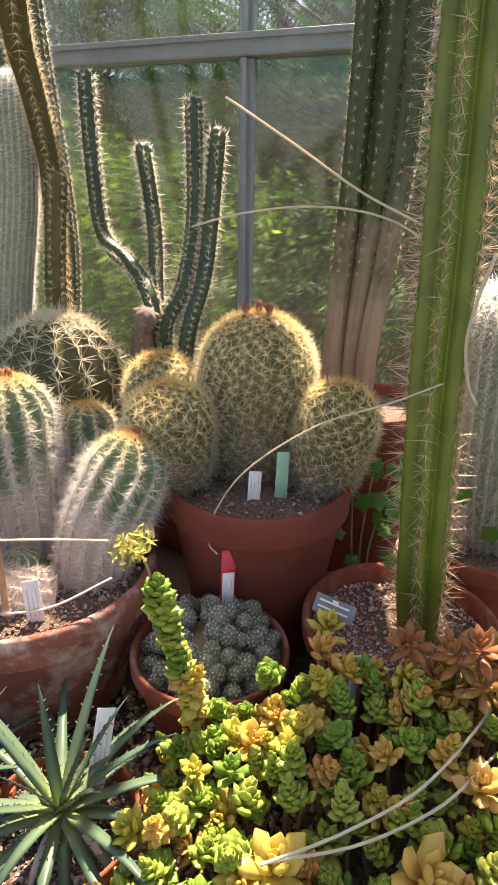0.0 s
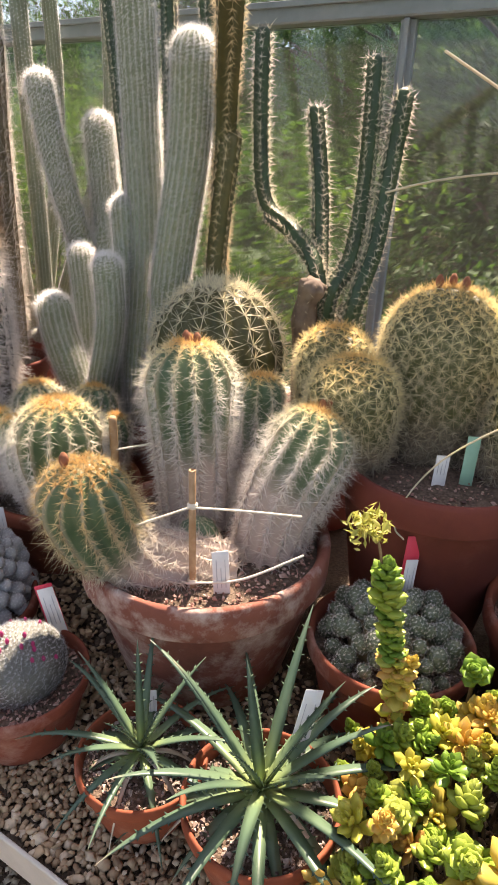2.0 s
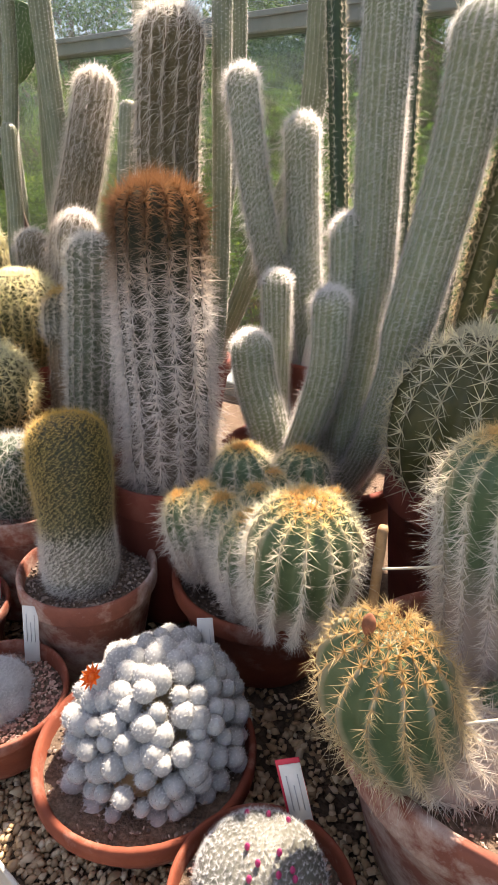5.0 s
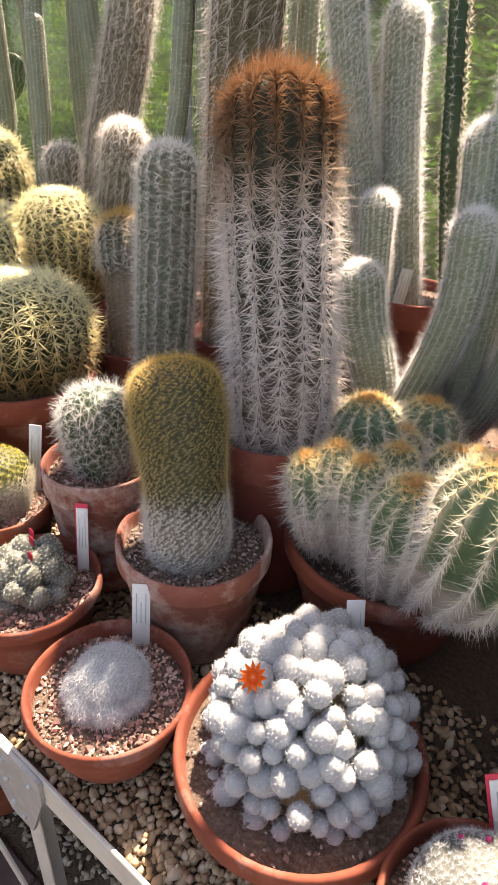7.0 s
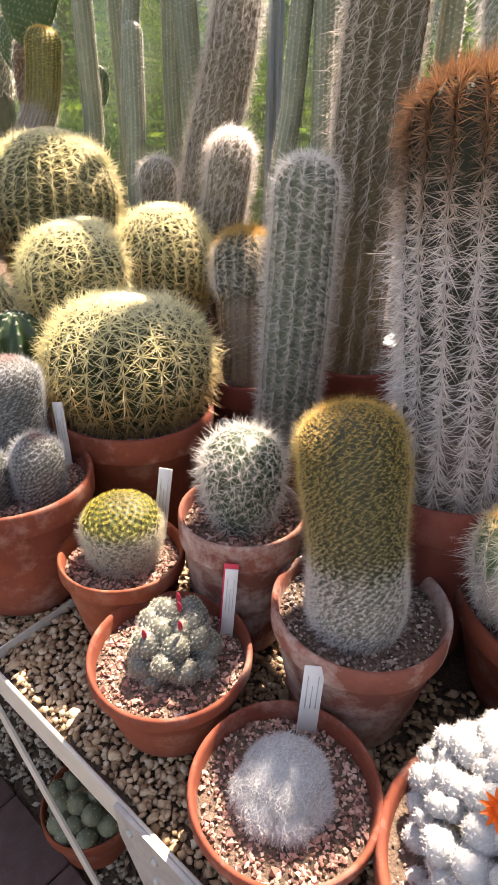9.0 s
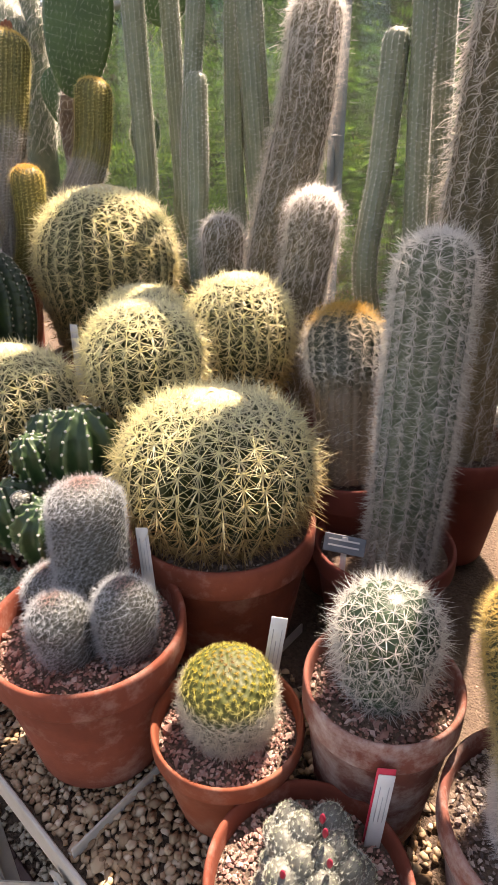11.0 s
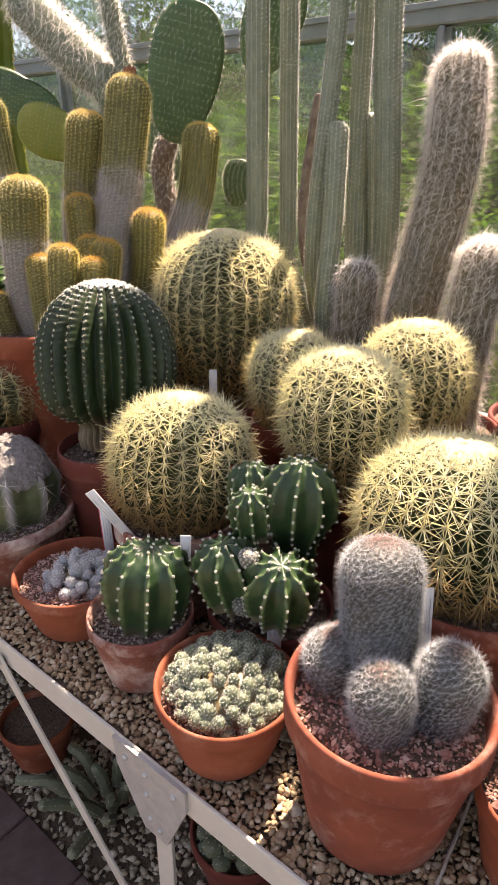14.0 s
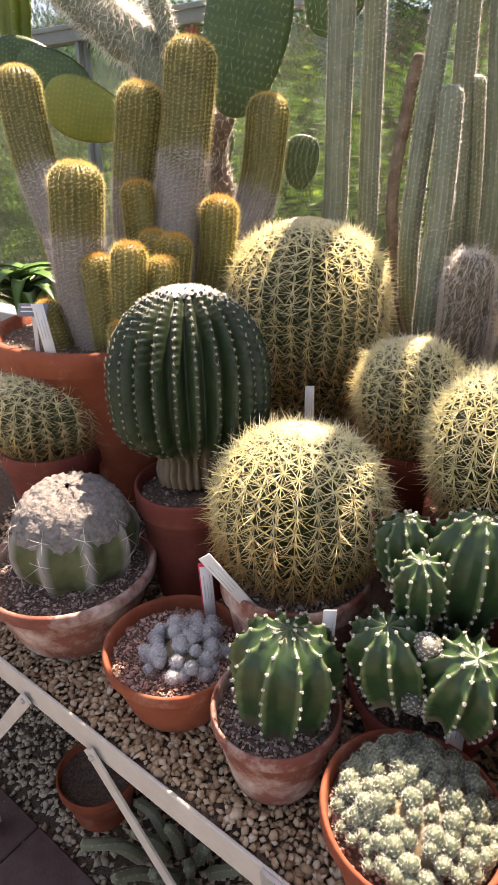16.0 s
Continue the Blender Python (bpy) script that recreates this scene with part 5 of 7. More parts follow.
cactus("woolly_head_cactus", "four blue-green ribbed heads with grey woolly stems", woolly_heads, G_BLUE, S_HEAD, HEADS, gap=0.0088, crown=HEADTOP)
cactus("woolly_head_pup", "small golden cactus pup at the foot of the heads", [globe((-0.553, 0.565, 0.91), 0.028, 0.07, 12, 0.1, EGG)], G_BLUE, S_STAR, [dict(count=9, length=0.008, thick=0.0003, spread=62)], gap=0.008)
crowd = [Stem([(-0.875, 0.655, 0.875), (-0.825, 0.60, 0.935), (-0.79, 0.558, 1.035), (-0.783, 0.551, 1.112)], [(0, 0.042), (0.4, 0.050), (0.7, 0.056), (1, 0.055)], 13, 0.28, cap=1.0, per=6, rings=44)]
for x, y, z, r in ((-0.879, 0.583, 1.04, 0.046), (-0.997, 0.716, 1.053, 0.052), (-0.946, 0.815, 1.028, 0.050), (-0.948, 0.611, 1.03, 0.032), (-0.928, 0.663, 1.03, 0.032), (-0.992, 0.622, 1.03, 0.030), (-1.018, 0.60, 1.015, 0.030), (-0.872, 0.70, 1.03, 0.034), (-0.95, 0.73, 1.02, 0.034), (-0.86, 0.77, 1.0, 0.036)):
    dx, dy = (x + 0.93) * 0.25, (y - 0.695) * 0.25
    crowd.append(globe((x - dx, y - dy, 0.872), r * 0.88, z - 0.872, 12 if r > 0.04 else 10, 0.28, EGG, lean=(dx, dy), per=6))
cactus("crowded_head_cactus", "crowd of ribbed green heads with orange woolly tops", crowd, G_BLUE, S_HEAD, HEADS, gap=0.0098, crown=HEADTOP)
cactus("torch_cactus", "thick spiny column with rust-orange crown of spines", [Stem([(-1.10, 0.676, 0.955), (-1.115, 0.69, 1.08), (-1.15, 0.715, 1.25), (-1.178, 0.74, 1.405)], [(0, 0.052), (0.15, 0.059), (0.7, 0.061), (1, 0.058)], 14, 0.20, cap=0.7, per=6, rings=60)],
       G_TORCH, S_TORCH, [dict(count=22, length=0.026, thick=0.00062, spread=68, spread_jit=18, lift=-0.25, even=False, grow=[(0, 1), (0.72, 1), (0.84, 0.8), (1, 0.75)]), dict(count=9, length=0.040, thick=0.00071, spread=52, spread_jit=22, droop=0.55, even=False, grow=[(0, 1), (0.7, 1), (0.85, 0.7), (1, 0.7)])], gap=0.0118,
       crown=(0.86, dict(count=11, length=0.032, thick=0.0007, spread=50, spread_jit=26, lift=0.2, even=False)))
cactus("olive_column_cactus", "olive-gold bristly column with a white lower half", [Stem([(-1.123, 0.505, 0.87), (-1.128, 0.51, 0.93), (-1.155, 0.53, 1.03), (-1.182, 0.545, 1.112)], [(0, 0.047), (0.12, 0.052), (0.4, 0.050), (0.7, 0.057), (1, 0.052)], 0, 0, cap=0.7, rings=40)],
       G_BRISTLE, S_OLIVE, [dict(count=10, length=0.0062, thick=0.00030, spread=64, spread_jit=16, even=False), dict(count=4, length=0.0125, thick=0.00026, spread=34, spread_jit=22, even=False), dict(count=12, length=0.0085, thick=0.00034, spread=58, spread_jit=22, even=False, grow=[(0, 1), (0.30, 1), (0.40, 0.05)])], gap=0.0053)
cactus("hairy_giant_cactus", "tall thick column cactus with long grey hair", [Stem([(-1.45, 1.035, 0.93), (-1.455, 1.05, 1.2), (-1.45, 1.055, 1.5), (-1.425, 1.05, 1.70)], [(0, 0.056), (1, 0.054)], 15, 0.26, per=6, rings=50)],
       G_OLD, S_OLDHAIR, [dict(count=12, length=0.021, thick=0.00055, spread=62, spread_jit=22, curve=0.35, droop=0.2), dict(count=3, length=0.034, thick=0.0004, spread=50, spread_jit=22, curve=0.6, droop=0.3)], gap=0.013, crown=(0.95, dict(count=14, length=0.035, thick=0.0003, spread=40, spread_jit=25, curve=0.6)))
cactus("spiny_column_cactus", "grey column cactus covered in interlaced white spines", [Stem([(-1.40, 0.755, 0.88), (-1.405, 0.775, 1.0), (-1.418, 0.805, 1.17), (-1.426, 0.823, 1.312)], [(0, 0.038), (0.5, 0.043), (1, 0.041)], 16, 0.22, rings=50)],
       G_GREY, S_WHITE, [dict(count=16, length=0.0165, thick=0.00044, spread=60, spread_jit=24, even=False, droop=0.1), dict(count=6, length=0.023, thick=0.00044, spread=42, spread_jit=26, even=False, droop=0.25)], gap=0.0098)
cactus("ginger_crown_cactus", "short bristly column cactus with ginger crown on a banded trunk", [Stem([(-1.53, 0.825, 0.94), (-1.545, 0.84, 1.03), (-1.585, 0.885, 1.185)], [(0, 0.038), (0.10, 0.041), (0.16, 0.038), (0.27, 0.042), (0.33, 0.039), (0.45, 0.042), (0.54, 0.041), (0.63, 0.049), (0.8, 0.051), (1, 0.047)], 18, 0.16, cap=0.9, rings=50)],
       G_GINGER, S_GINGER, [dict(count=18, length=0.013, thick=0.00036, spread=66, spread_jit=24, even=False), dict(count=13, length=0.026, thick=0.0004, spread=60, spread_jit=18, even=False, grow=[(0, 0.05), (0.53, 0.1), (0.61, 1), (1, 1)])], gap=0.0105, crown=(0.93, dict(count=10, length=0.012, thick=0.0006, spread=34, spread_jit=20)))
cactus("white_ball_cactus", "round cactus with dense white starry spines", [globe((-1.304, 0.53, 0.915), 0.049, 0.125, 0, 0, EGG)], G_DARK, S_WHITE, [dict(count=11, length=0.019, thick=0.00044, spread=64, spread_jit=14), dict(count=3, length=0.022, thick=0.0005, spread=34, even=False)], gap=0.0122)
HAIR = [dict(count=16, length=0.021, thick=0.0004, spread=64, spread_jit=24, curve=0.7, even=False)]
cactus("old_hair_cactus", "leaning column cactus with shaggy white hair", [Stem([(-1.765, 1.07, 0.93), (-1.760, 1.02, 1.08), (-1.757, 1.04, 1.226), (-1.752, 1.058, 1.322)], [(0, 0.038), (1, 0.041)], 16, 0.1)], G_OLD, S_OLDHAIR, HAIR, gap=0.011, crown=(0.9, dict(count=14, length=0.022, thick=0.0003, spread=30, spread_jit=25, curve=0.5)))
cactus("old_man_cactus", "tall leaning column wrapped in tangled brown-grey hair", [Stem([(-1.94, 1.14, 0.93), (-1.90, 1.13, 1.2), (-1.885, 1.20, 1.45), (-1.925, 1.295, 1.645)], [(0, 0.046), (0.5, 0.049), (1, 0.047)], 18, 0.1, rings=50)], G_OLD, S_OLDHAIR, HAIR, gap=0.011, crown=(0.94, dict(count=14, length=0.02, thick=0.0003, spread=30, spread_jit=25, curve=0.5)))
cactus("hair_ball_cactus", "short column cactus tip with tangled brown hair", [Stem([(-2.03, 1.12, 0.93), (-2.022, 1.11, 1.127), (-2.026, 1.11, 1.26)], [(0, 0.03), (0.5, 0.040), (1, 0.042)], 16, 0.1)], G_OLD, S_OLDHAIR, HAIR, gap=0.011)

NEAR_CROWN = [(0, 0.95), (0.5, 1), (0.91, 1), (0.95, 0.7), (0.975, 0.35), (1, 0.15)]
GOLDEN = [dict(count=12, length=0.034, thick=0.00092, spread=67, spread_jit=11, lift=-0.24, grow=NEAR_CROWN), dict(count=3, length=0.039, thick=0.0011, spread=40, spread_jit=18, droop=0.3, grow=NEAR_CROWN)]
GOLDTOP = (0.92, dict(count=16, length=0.010, thick=0.0006, spread=50, spread_jit=26))


TALL_BARREL = [(0, 0.60), (0.1, 0.70), (0.28, 0.86), (0.46, 0.97), (0.59, 1.0), (0.71, 0.96), (0.81, 0.86), (0.89, 0.69), (0.95, 0.48), (0.985, 0.25), (1, 0.0)]


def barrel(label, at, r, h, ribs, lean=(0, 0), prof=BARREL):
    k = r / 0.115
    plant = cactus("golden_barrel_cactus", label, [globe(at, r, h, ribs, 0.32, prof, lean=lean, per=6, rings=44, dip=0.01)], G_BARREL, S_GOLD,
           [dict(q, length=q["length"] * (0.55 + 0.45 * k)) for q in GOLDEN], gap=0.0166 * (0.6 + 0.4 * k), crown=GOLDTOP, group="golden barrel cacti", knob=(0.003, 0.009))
    felt, faces = lathe([(0.40 * r * math.cos(q) + 0.0003, 0.024 * k * math.sin(q)) for q in np.linspace(0, math.pi / 2 - 0.02, 10)], 36, (0, 0, 0), 0.06)
    for j in range(len(felt)):
        felt[j] += np.array([0, 0, 0.006]) * noise.noise(Vector(felt[j] * 110 + np.array(at) * 7)) + rng.normal(0, 0.0004, 3)
    way = Vector((lean[0], lean[1], h))
    part("crown_wool", moved((felt, faces), Matrix.Translation(Vector(at) + way * (1 - 0.017 * k / h)) @ way.to_track_quat("Z", "Y").to_matrix().to_4x4()), CREAM_FELT, plant, "cream felted crown")


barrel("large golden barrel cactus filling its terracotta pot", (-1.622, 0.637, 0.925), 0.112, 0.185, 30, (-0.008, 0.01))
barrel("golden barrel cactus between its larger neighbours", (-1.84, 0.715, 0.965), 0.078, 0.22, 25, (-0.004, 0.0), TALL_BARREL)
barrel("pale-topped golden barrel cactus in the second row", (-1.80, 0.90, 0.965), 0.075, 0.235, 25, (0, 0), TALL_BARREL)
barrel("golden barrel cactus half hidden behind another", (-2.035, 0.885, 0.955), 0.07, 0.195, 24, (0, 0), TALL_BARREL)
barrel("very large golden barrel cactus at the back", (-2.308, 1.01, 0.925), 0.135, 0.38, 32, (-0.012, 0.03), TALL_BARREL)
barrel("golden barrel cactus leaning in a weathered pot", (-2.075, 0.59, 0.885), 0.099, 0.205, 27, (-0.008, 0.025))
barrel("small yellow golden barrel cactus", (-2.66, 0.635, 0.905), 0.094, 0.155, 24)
ribbed_barrel = cactus("ribbed_barrel_cactus", "dark green barrel cactus with deep ribs and white crown", [globe((-2.305, 0.645, 0.93), 0.114, 0.305, 26, 0.26, [(0, 0.46), (0.07, 0.50), (0.13, 0.46), (0.17, 0.50), (0.20, 0.64), (0.25, 0.84), (0.34, 0.96), (0.5, 1.0), (0.64, 0.98), (0.77, 0.88), (0.87, 0.72), (0.94, 0.5), (0.985, 0.25), (1, 0)], lean=(-0.045, 0.055), per=8, rings=110, dip=0.012, sharp=-0.8)],
       G_RIB, S_RIBDOT, [dict(count=9, length=0.0048, thick=0.0006, spread=62)], gap=0.0122, low=0.18, crown=(0.92, dict(count=26, length=0.0055, thick=0.0007, spread=50, spread_jit=28)), knob=(0.0065, 0.0068))
cv, cf = lathe([(0.050 * math.cos(q) + 0.0004, 0.017 * math.sin(q)) for q in np.linspace(0, math.pi / 2 - 0.01, 12)], 48, (0, 0, 0), 0.05)
for k in range(len(cv)):
    cv[k] += np.array([0, 0, 0.006]) * noise.noise(Vector(cv[k] * 130)) + rng.normal(0, 0.0006, 3)
part("crown_wool", moved((cv, cf), Matrix.Translation((-2.348, 0.698, 1.222)) @ Vector((-0.045, 0.055, 0.305)).to_track_quat("Z", "Y").to_matrix().to_4x4()), WHITE_FELT, ribbed_barrel, "white felted crown")
cactus("yellow_crown_cactus", "small round cactus with bright yellow-green top", [globe((-1.434, 0.442, 0.835), 0.048, 0.098, 0, 0, EGG, rings=30)], G_YELLOWGREEN, S_YELLOW, [dict(count=14, length=0.0070, thick=0.00042, spread=68, spread_jit=14, grow=[(0, 2.4), (0.6, 2.2), (0.75, 1.2), (0.85, 0.8), (1, 0.7)]), dict(count=2, length=0.006, thick=0.00045, spread=25, grow=[(0, 2.4), (0.6, 2.0), (0.8, 0.7)])], gap=0.0078, knob=(0.0024, 0.0045))
KG = [dict(count=13, length=0.0105, thick=0.00034, spread=68, spread_jit=13), dict(count=4, length=0.012, thick=0.0003, spread=30, spread_jit=18, even=False)]
cactus("grey_bristle_cactus", "grey bristly column with round offsets at its foot", [
    Stem([(-1.632, 0.425, 0.90), (-1.643, 0.437, 0.99), (-1.652, 0.447, 1.066)], [(0, 0.039), (1, 0.042)], 0, 0, cap=0.7),
    globe((-1.600, 0.368, 0.885), 0.031, 0.098, 0, 0, EGG, lean=(-0.004, -0.012)), globe((-1.558, 0.410, 0.89), 0.032, 0.108, 0, 0, EGG, lean=(0.01, 0)), globe((-1.668, 0.400, 0.885), 0.034, 0.072, 0, 0, EGG, lean=(-0.012, 0)), globe((-1.63, 0.41, 0.89), 0.028, 0.095, 0, 0, EGG)],
    G_SHADE, S_GREYPINK, KG, gap=0.0068, knob=(0.0018, 0.0038))
cactus("lobed_cactus", "dark green cluster with pale-crested ribs and white tufts", [
    globe((-1.835, 0.565, 0.83), 0.05, 0.235, 9, 0.28, [(0, 0.5), (0.45, 0.56), (0.54, 0.76), (0.66, 1.0), (0.77, 1.0), (0.87, 0.86), (0.945, 0.58), (0.985, 0.3), (1, 0)], per=8, lean=(0.005, 0.01), rings=44), globe((-1.81, 0.49, 0.865), 0.046, 0.10, 10, 0.28, EGG, per=8, lean=(0.018, -0.022)),
    globe((-1.875, 0.482, 0.86), 0.044, 0.105, 9, 0.28, EGG, per=8, lean=(-0.012, -0.02)), globe((-1.872, 0.52, 0.95), 0.028, 0.08, 9, 0.25, EGG, per=8, lean=(0, -0.015)), globe((-1.90, 0.57, 0.94), 0.033, 0.095, 9, 0.25, EGG, per=8, lean=(-0.018, 0))],
    G_PALECREST, S_TUFT, [dict(count=14, length=0.0030, thick=0.0016, spread=60, spread_jit=28), dict(count=3, length=0.0042, thick=0.0003, spread=55)], gap=0.0165, knob=(0.0035, 0.007))
cactus("lobed_cactus_pup", "small round grey offset among the ribbed heads", [globe((-1.842, 0.465, 0.945), 0.014, 0.024, 0, 0, EGG), globe((-1.846, 0.455, 0.872), 0.014, 0.024, 0, 0, EGG)], G_DOME, S_WHITE, [dict(count=7, length=0.0035, thick=0.0004, spread=62)], gap=0.0052)
cactus("lobed_cactus", "single dark green cactus with nine white-dotted ribs", [globe((-1.986, 0.405, 0.82), 0.058, 0.125, 10, 0.24, EGG, per=8, lean=(0.003, 0.012))],
       G_PALECREST, S_TUFT, [dict(count=14, length=0.0030, thick=0.0016, spread=60, spread_jit=28), dict(count=3, length=0.0042, thick=0.0003, spread=55)], gap=0.0165, knob=(0.004, 0.0075))
cap_stem = globe((-2.405, 0.463, 0.83), 0.094, 0.13, 9, 0.20, [(0, 0.8), (0.2, 0.95), (0.45, 1.0), (0.65, 0.95), (0.8, 0.82), (0.92, 0.6), (0.98, 0.3), (1, 0)], per=10, sharp=0.7)
capped = cactus("capped_cactus", "squat chalky ribbed cactus with cracked grey cap", [cap_stem], G_CAP, S_WHITE, [dict(count=5, length=0.026, thick=0.0006, spread=70, spread_jit=14)], gap=0.035)
capn = [(0.088 * math.cos(q) ** 0.7 + 0.0005, 0.062 * math.sin(q)) for q in np.linspace(0, math.pi / 2 - 0.01, 26)]
cv, cf = lathe(capn, 84, (-2.405, 0.463, 0.916), 0.03)
for k in range(len(cv)):
    dd = noise.voronoi(Vector(cv[k] * 82))[0]
    cv[k][2] += 0.007 * min(1.0, (dd[1] - dd[0]) * 3.0) - 0.006 + 0.004 * noise.noise(Vector(cv[k] * 60))
cv = cv + rng.normal(0, 0.0005, cv.shape)
part("woolly_cap", (cv, cf), CAPWOOL, capped, "cracked grey woolly cap")

# golden columns in the very large pot
NOTO_GROW = [(0, 1.25), (0.56, 1.45), (0.62, 1.7), (0.65, 0.9), (1, 0.9)]
NOTO = [dict(count=10, length=0.0078, thick=0.00034, spread=60, spread_jit=20, even=False, grow=NOTO_GROW), dict(count=4, length=0.0135, thick=0.00026, spread=42, spread_jit=25, even=False, grow=NOTO_GROW)]
PUP = [dict(q, grow=None) for q in NOTO]
cactus("golden_column_cactus", "golden-brown ribbed columns with grey lower stems", [
    Stem([(-2.55, 0.88, 1.09), (-2.55, 0.92, 1.285), (-2.562, 0.97, 1.422), (-2.568, 1.02, 1.618)], [(0, 0.042), (1, 0.045)], 28, 0.16, cap=0.8, per=3, rings=44),
    Stem([(-2.60, 0.74, 1.09), (-2.632, 0.735, 1.2), (-2.621, 0.747, 1.416)], [(0, 0.040), (1, 0.044)], 26, 0.16, cap=0.8, per=3),
    Stem([(-2.65, 0.92, 1.09), (-2.693, 0.95, 1.299), (-2.65, 0.963, 1.55)], [(0, 0.038), (1, 0.043)], 26, 0.16, cap=0.8, per=3),
    Stem([(-2.72, 0.82, 1.09), (-2.80, 0.85, 1.25), (-2.90, 0.88, 1.42), (-2.946, 0.90, 1.589)], [(0, 0.036), (1, 0.042)], 24, 0.16, cap=0.8, per=3),
    Stem([(-2.53, 0.95, 1.09), (-2.519, 1.15, 1.32), (-2.511, 1.2, 1.533)], [(0, 0.038), (1, 0.042)], 24, 0.16, cap=0.8, per=3)],
    G_NOTO, S_NOTO, NOTO, gap=0.0074, crown=(0.97, dict(count=8, length=0.008, thick=0.0004, spread=45, spread_jit=25, even=False)))
cactus("golden_column_pups", "crowd of small golden columns with orange crowns", [
    Stem([(-2.50, 0.92, 1.09), (-2.473, 0.941, 1.216), (-2.456, 0.941, 1.352)], [(0, 0.03), (1, 0.034)], 20, 0.09, cap=0.8, per=3),
    Stem([(-2.49, 0.80, 1.09), (-2.471, 0.827, 1.296)], [(0, 0.028), (1, 0.030)], 18, 0.09, cap=0.8, per=3),
    Stem([(-2.50, 0.71, 1.09), (-2.487, 0.724, 1.293)], [(0, 0.026), (1, 0.029)], 18, 0.09, cap=0.8, per=3),
    Stem([(-2.47, 0.76, 1.09), (-2.448, 0.765, 1.267)], [(0, 0.024), (1, 0.026)], 18, 0.09, cap=0.8, per=3),
    Stem([(-2.56, 0.72, 1.09), (-2.572, 0.725, 1.267)], [(0, 0.024), (1, 0.026)], 18, 0.09, cap=0.8, per=3),
    Stem([(-2.58, 0.86, 1.09), (-2.60, 0.87, 1.38)], [(0, 0.028), (1, 0.03)], 18, 0.09, cap=0.8, per=3),
    Stem([(-2.52, 0.82, 1.09), (-2.53, 0.83, 1.30)], [(0, 0.024), (1, 0.026)], 18, 0.09, cap=0.8, per=3),
    Stem([(-2.66, 0.69, 1.09), (-2.68, 0.68, 1.18)], [(0, 0.026), (1, 0.028)], 18, 0.09, cap=0.8, per=3),
    Stem([(-2.48, 0.68, 1.09), (-2.475, 0.67, 1.17)], [(0, 0.018), (1, 0.02)], 16, 0.09, cap=0.8, per=3)],
    G_YOUNG, S_YOUNG, PUP, gap=0.0070, crown=(0.95, dict(count=8, length=0.007, thick=0.0004, spread=45, spread_jit=25, even=False)))

# tall slim columns along the back
SLIM = [dict(count=6, length=0.0062, thick=0.00036, spread=58, spread_jit=22, even=False)]
cactus("slim_column_cactus", "tall slim grey-green columns with fine white spines", [
    Stem([(-2.20, 1.32, 0.93), (-2.34, 1.2, 1.2), (-2.346, 1.2, 1.333), (-2.352, 1.2, 1.745), (-2.36, 1.2, 2.2)], [(0, 0.024), (1, 0.0245)], 14, 0.08),
    Stem([(-2.18, 1.36, 0.93), (-2.30, 1.28, 1.2), (-2.307, 1.28, 1.306), (-2.321, 1.28, 1.755), (-2.33, 1.28, 2.2)], [(0, 0.02), (1, 0.0205)], 14, 0.08),
    Stem([(-2.13, 1.30, 0.93), (-2.10, 1.12, 1.1), (-2.096, 1.12, 1.341), (-2.104, 1.133, 1.524)], [(0, 0.02), (1, 0.0205)], 14, 0.08),
    Stem([(-2.15, 1.32, 0.93), (-2.161, 1.16, 1.221), (-2.153, 1.2, 1.721), (-2.15, 1.22, 2.2)], [(0, 0.018), (1, 0.0185)], 14, 0.08),
    Stem([(-2.12, 1.36, 0.93), (-2.111, 1.26, 1.263), (-2.146, 1.3, 1.738), (-2.16, 1.32, 2.2)], [(0, 0.019), (1, 0.0195)], 14, 0.08),
    Stem([(-2.09, 1.32, 0.93), (-2.029, 1.25, 1.258), (-2.067, 1.246, 1.719), (-2.09, 1.246, 2.2)], [(0, 0.026), (1, 0.0265)], 16, 0.12),
    Stem([(-2.11, 1.38, 0.93), (-2.087, 1.3, 1.261), (-2.111, 1.29, 1.55)], [(0, 0.016), (1, 0.0168)], 14, 0.08)],
    G_PALE, S_FUR, SLIM, gap=0.0088)
cactus("dead_column_cactus", "thin dried grey-brown cactus stem", [Stem([(-2.19, 1.34, 0.93), (-2.225, 1.22, 1.283), (-2.213, 1.22, 1.502), (-2.198, 1.22, 1.585)], [(0, 0.012), (1, 0.011)], 8, 0.15, cap=0.6)], G_BROWN, S_OLDHAIR, [dict(count=3, length=0.004, thick=0.0003)], gap=0.016)
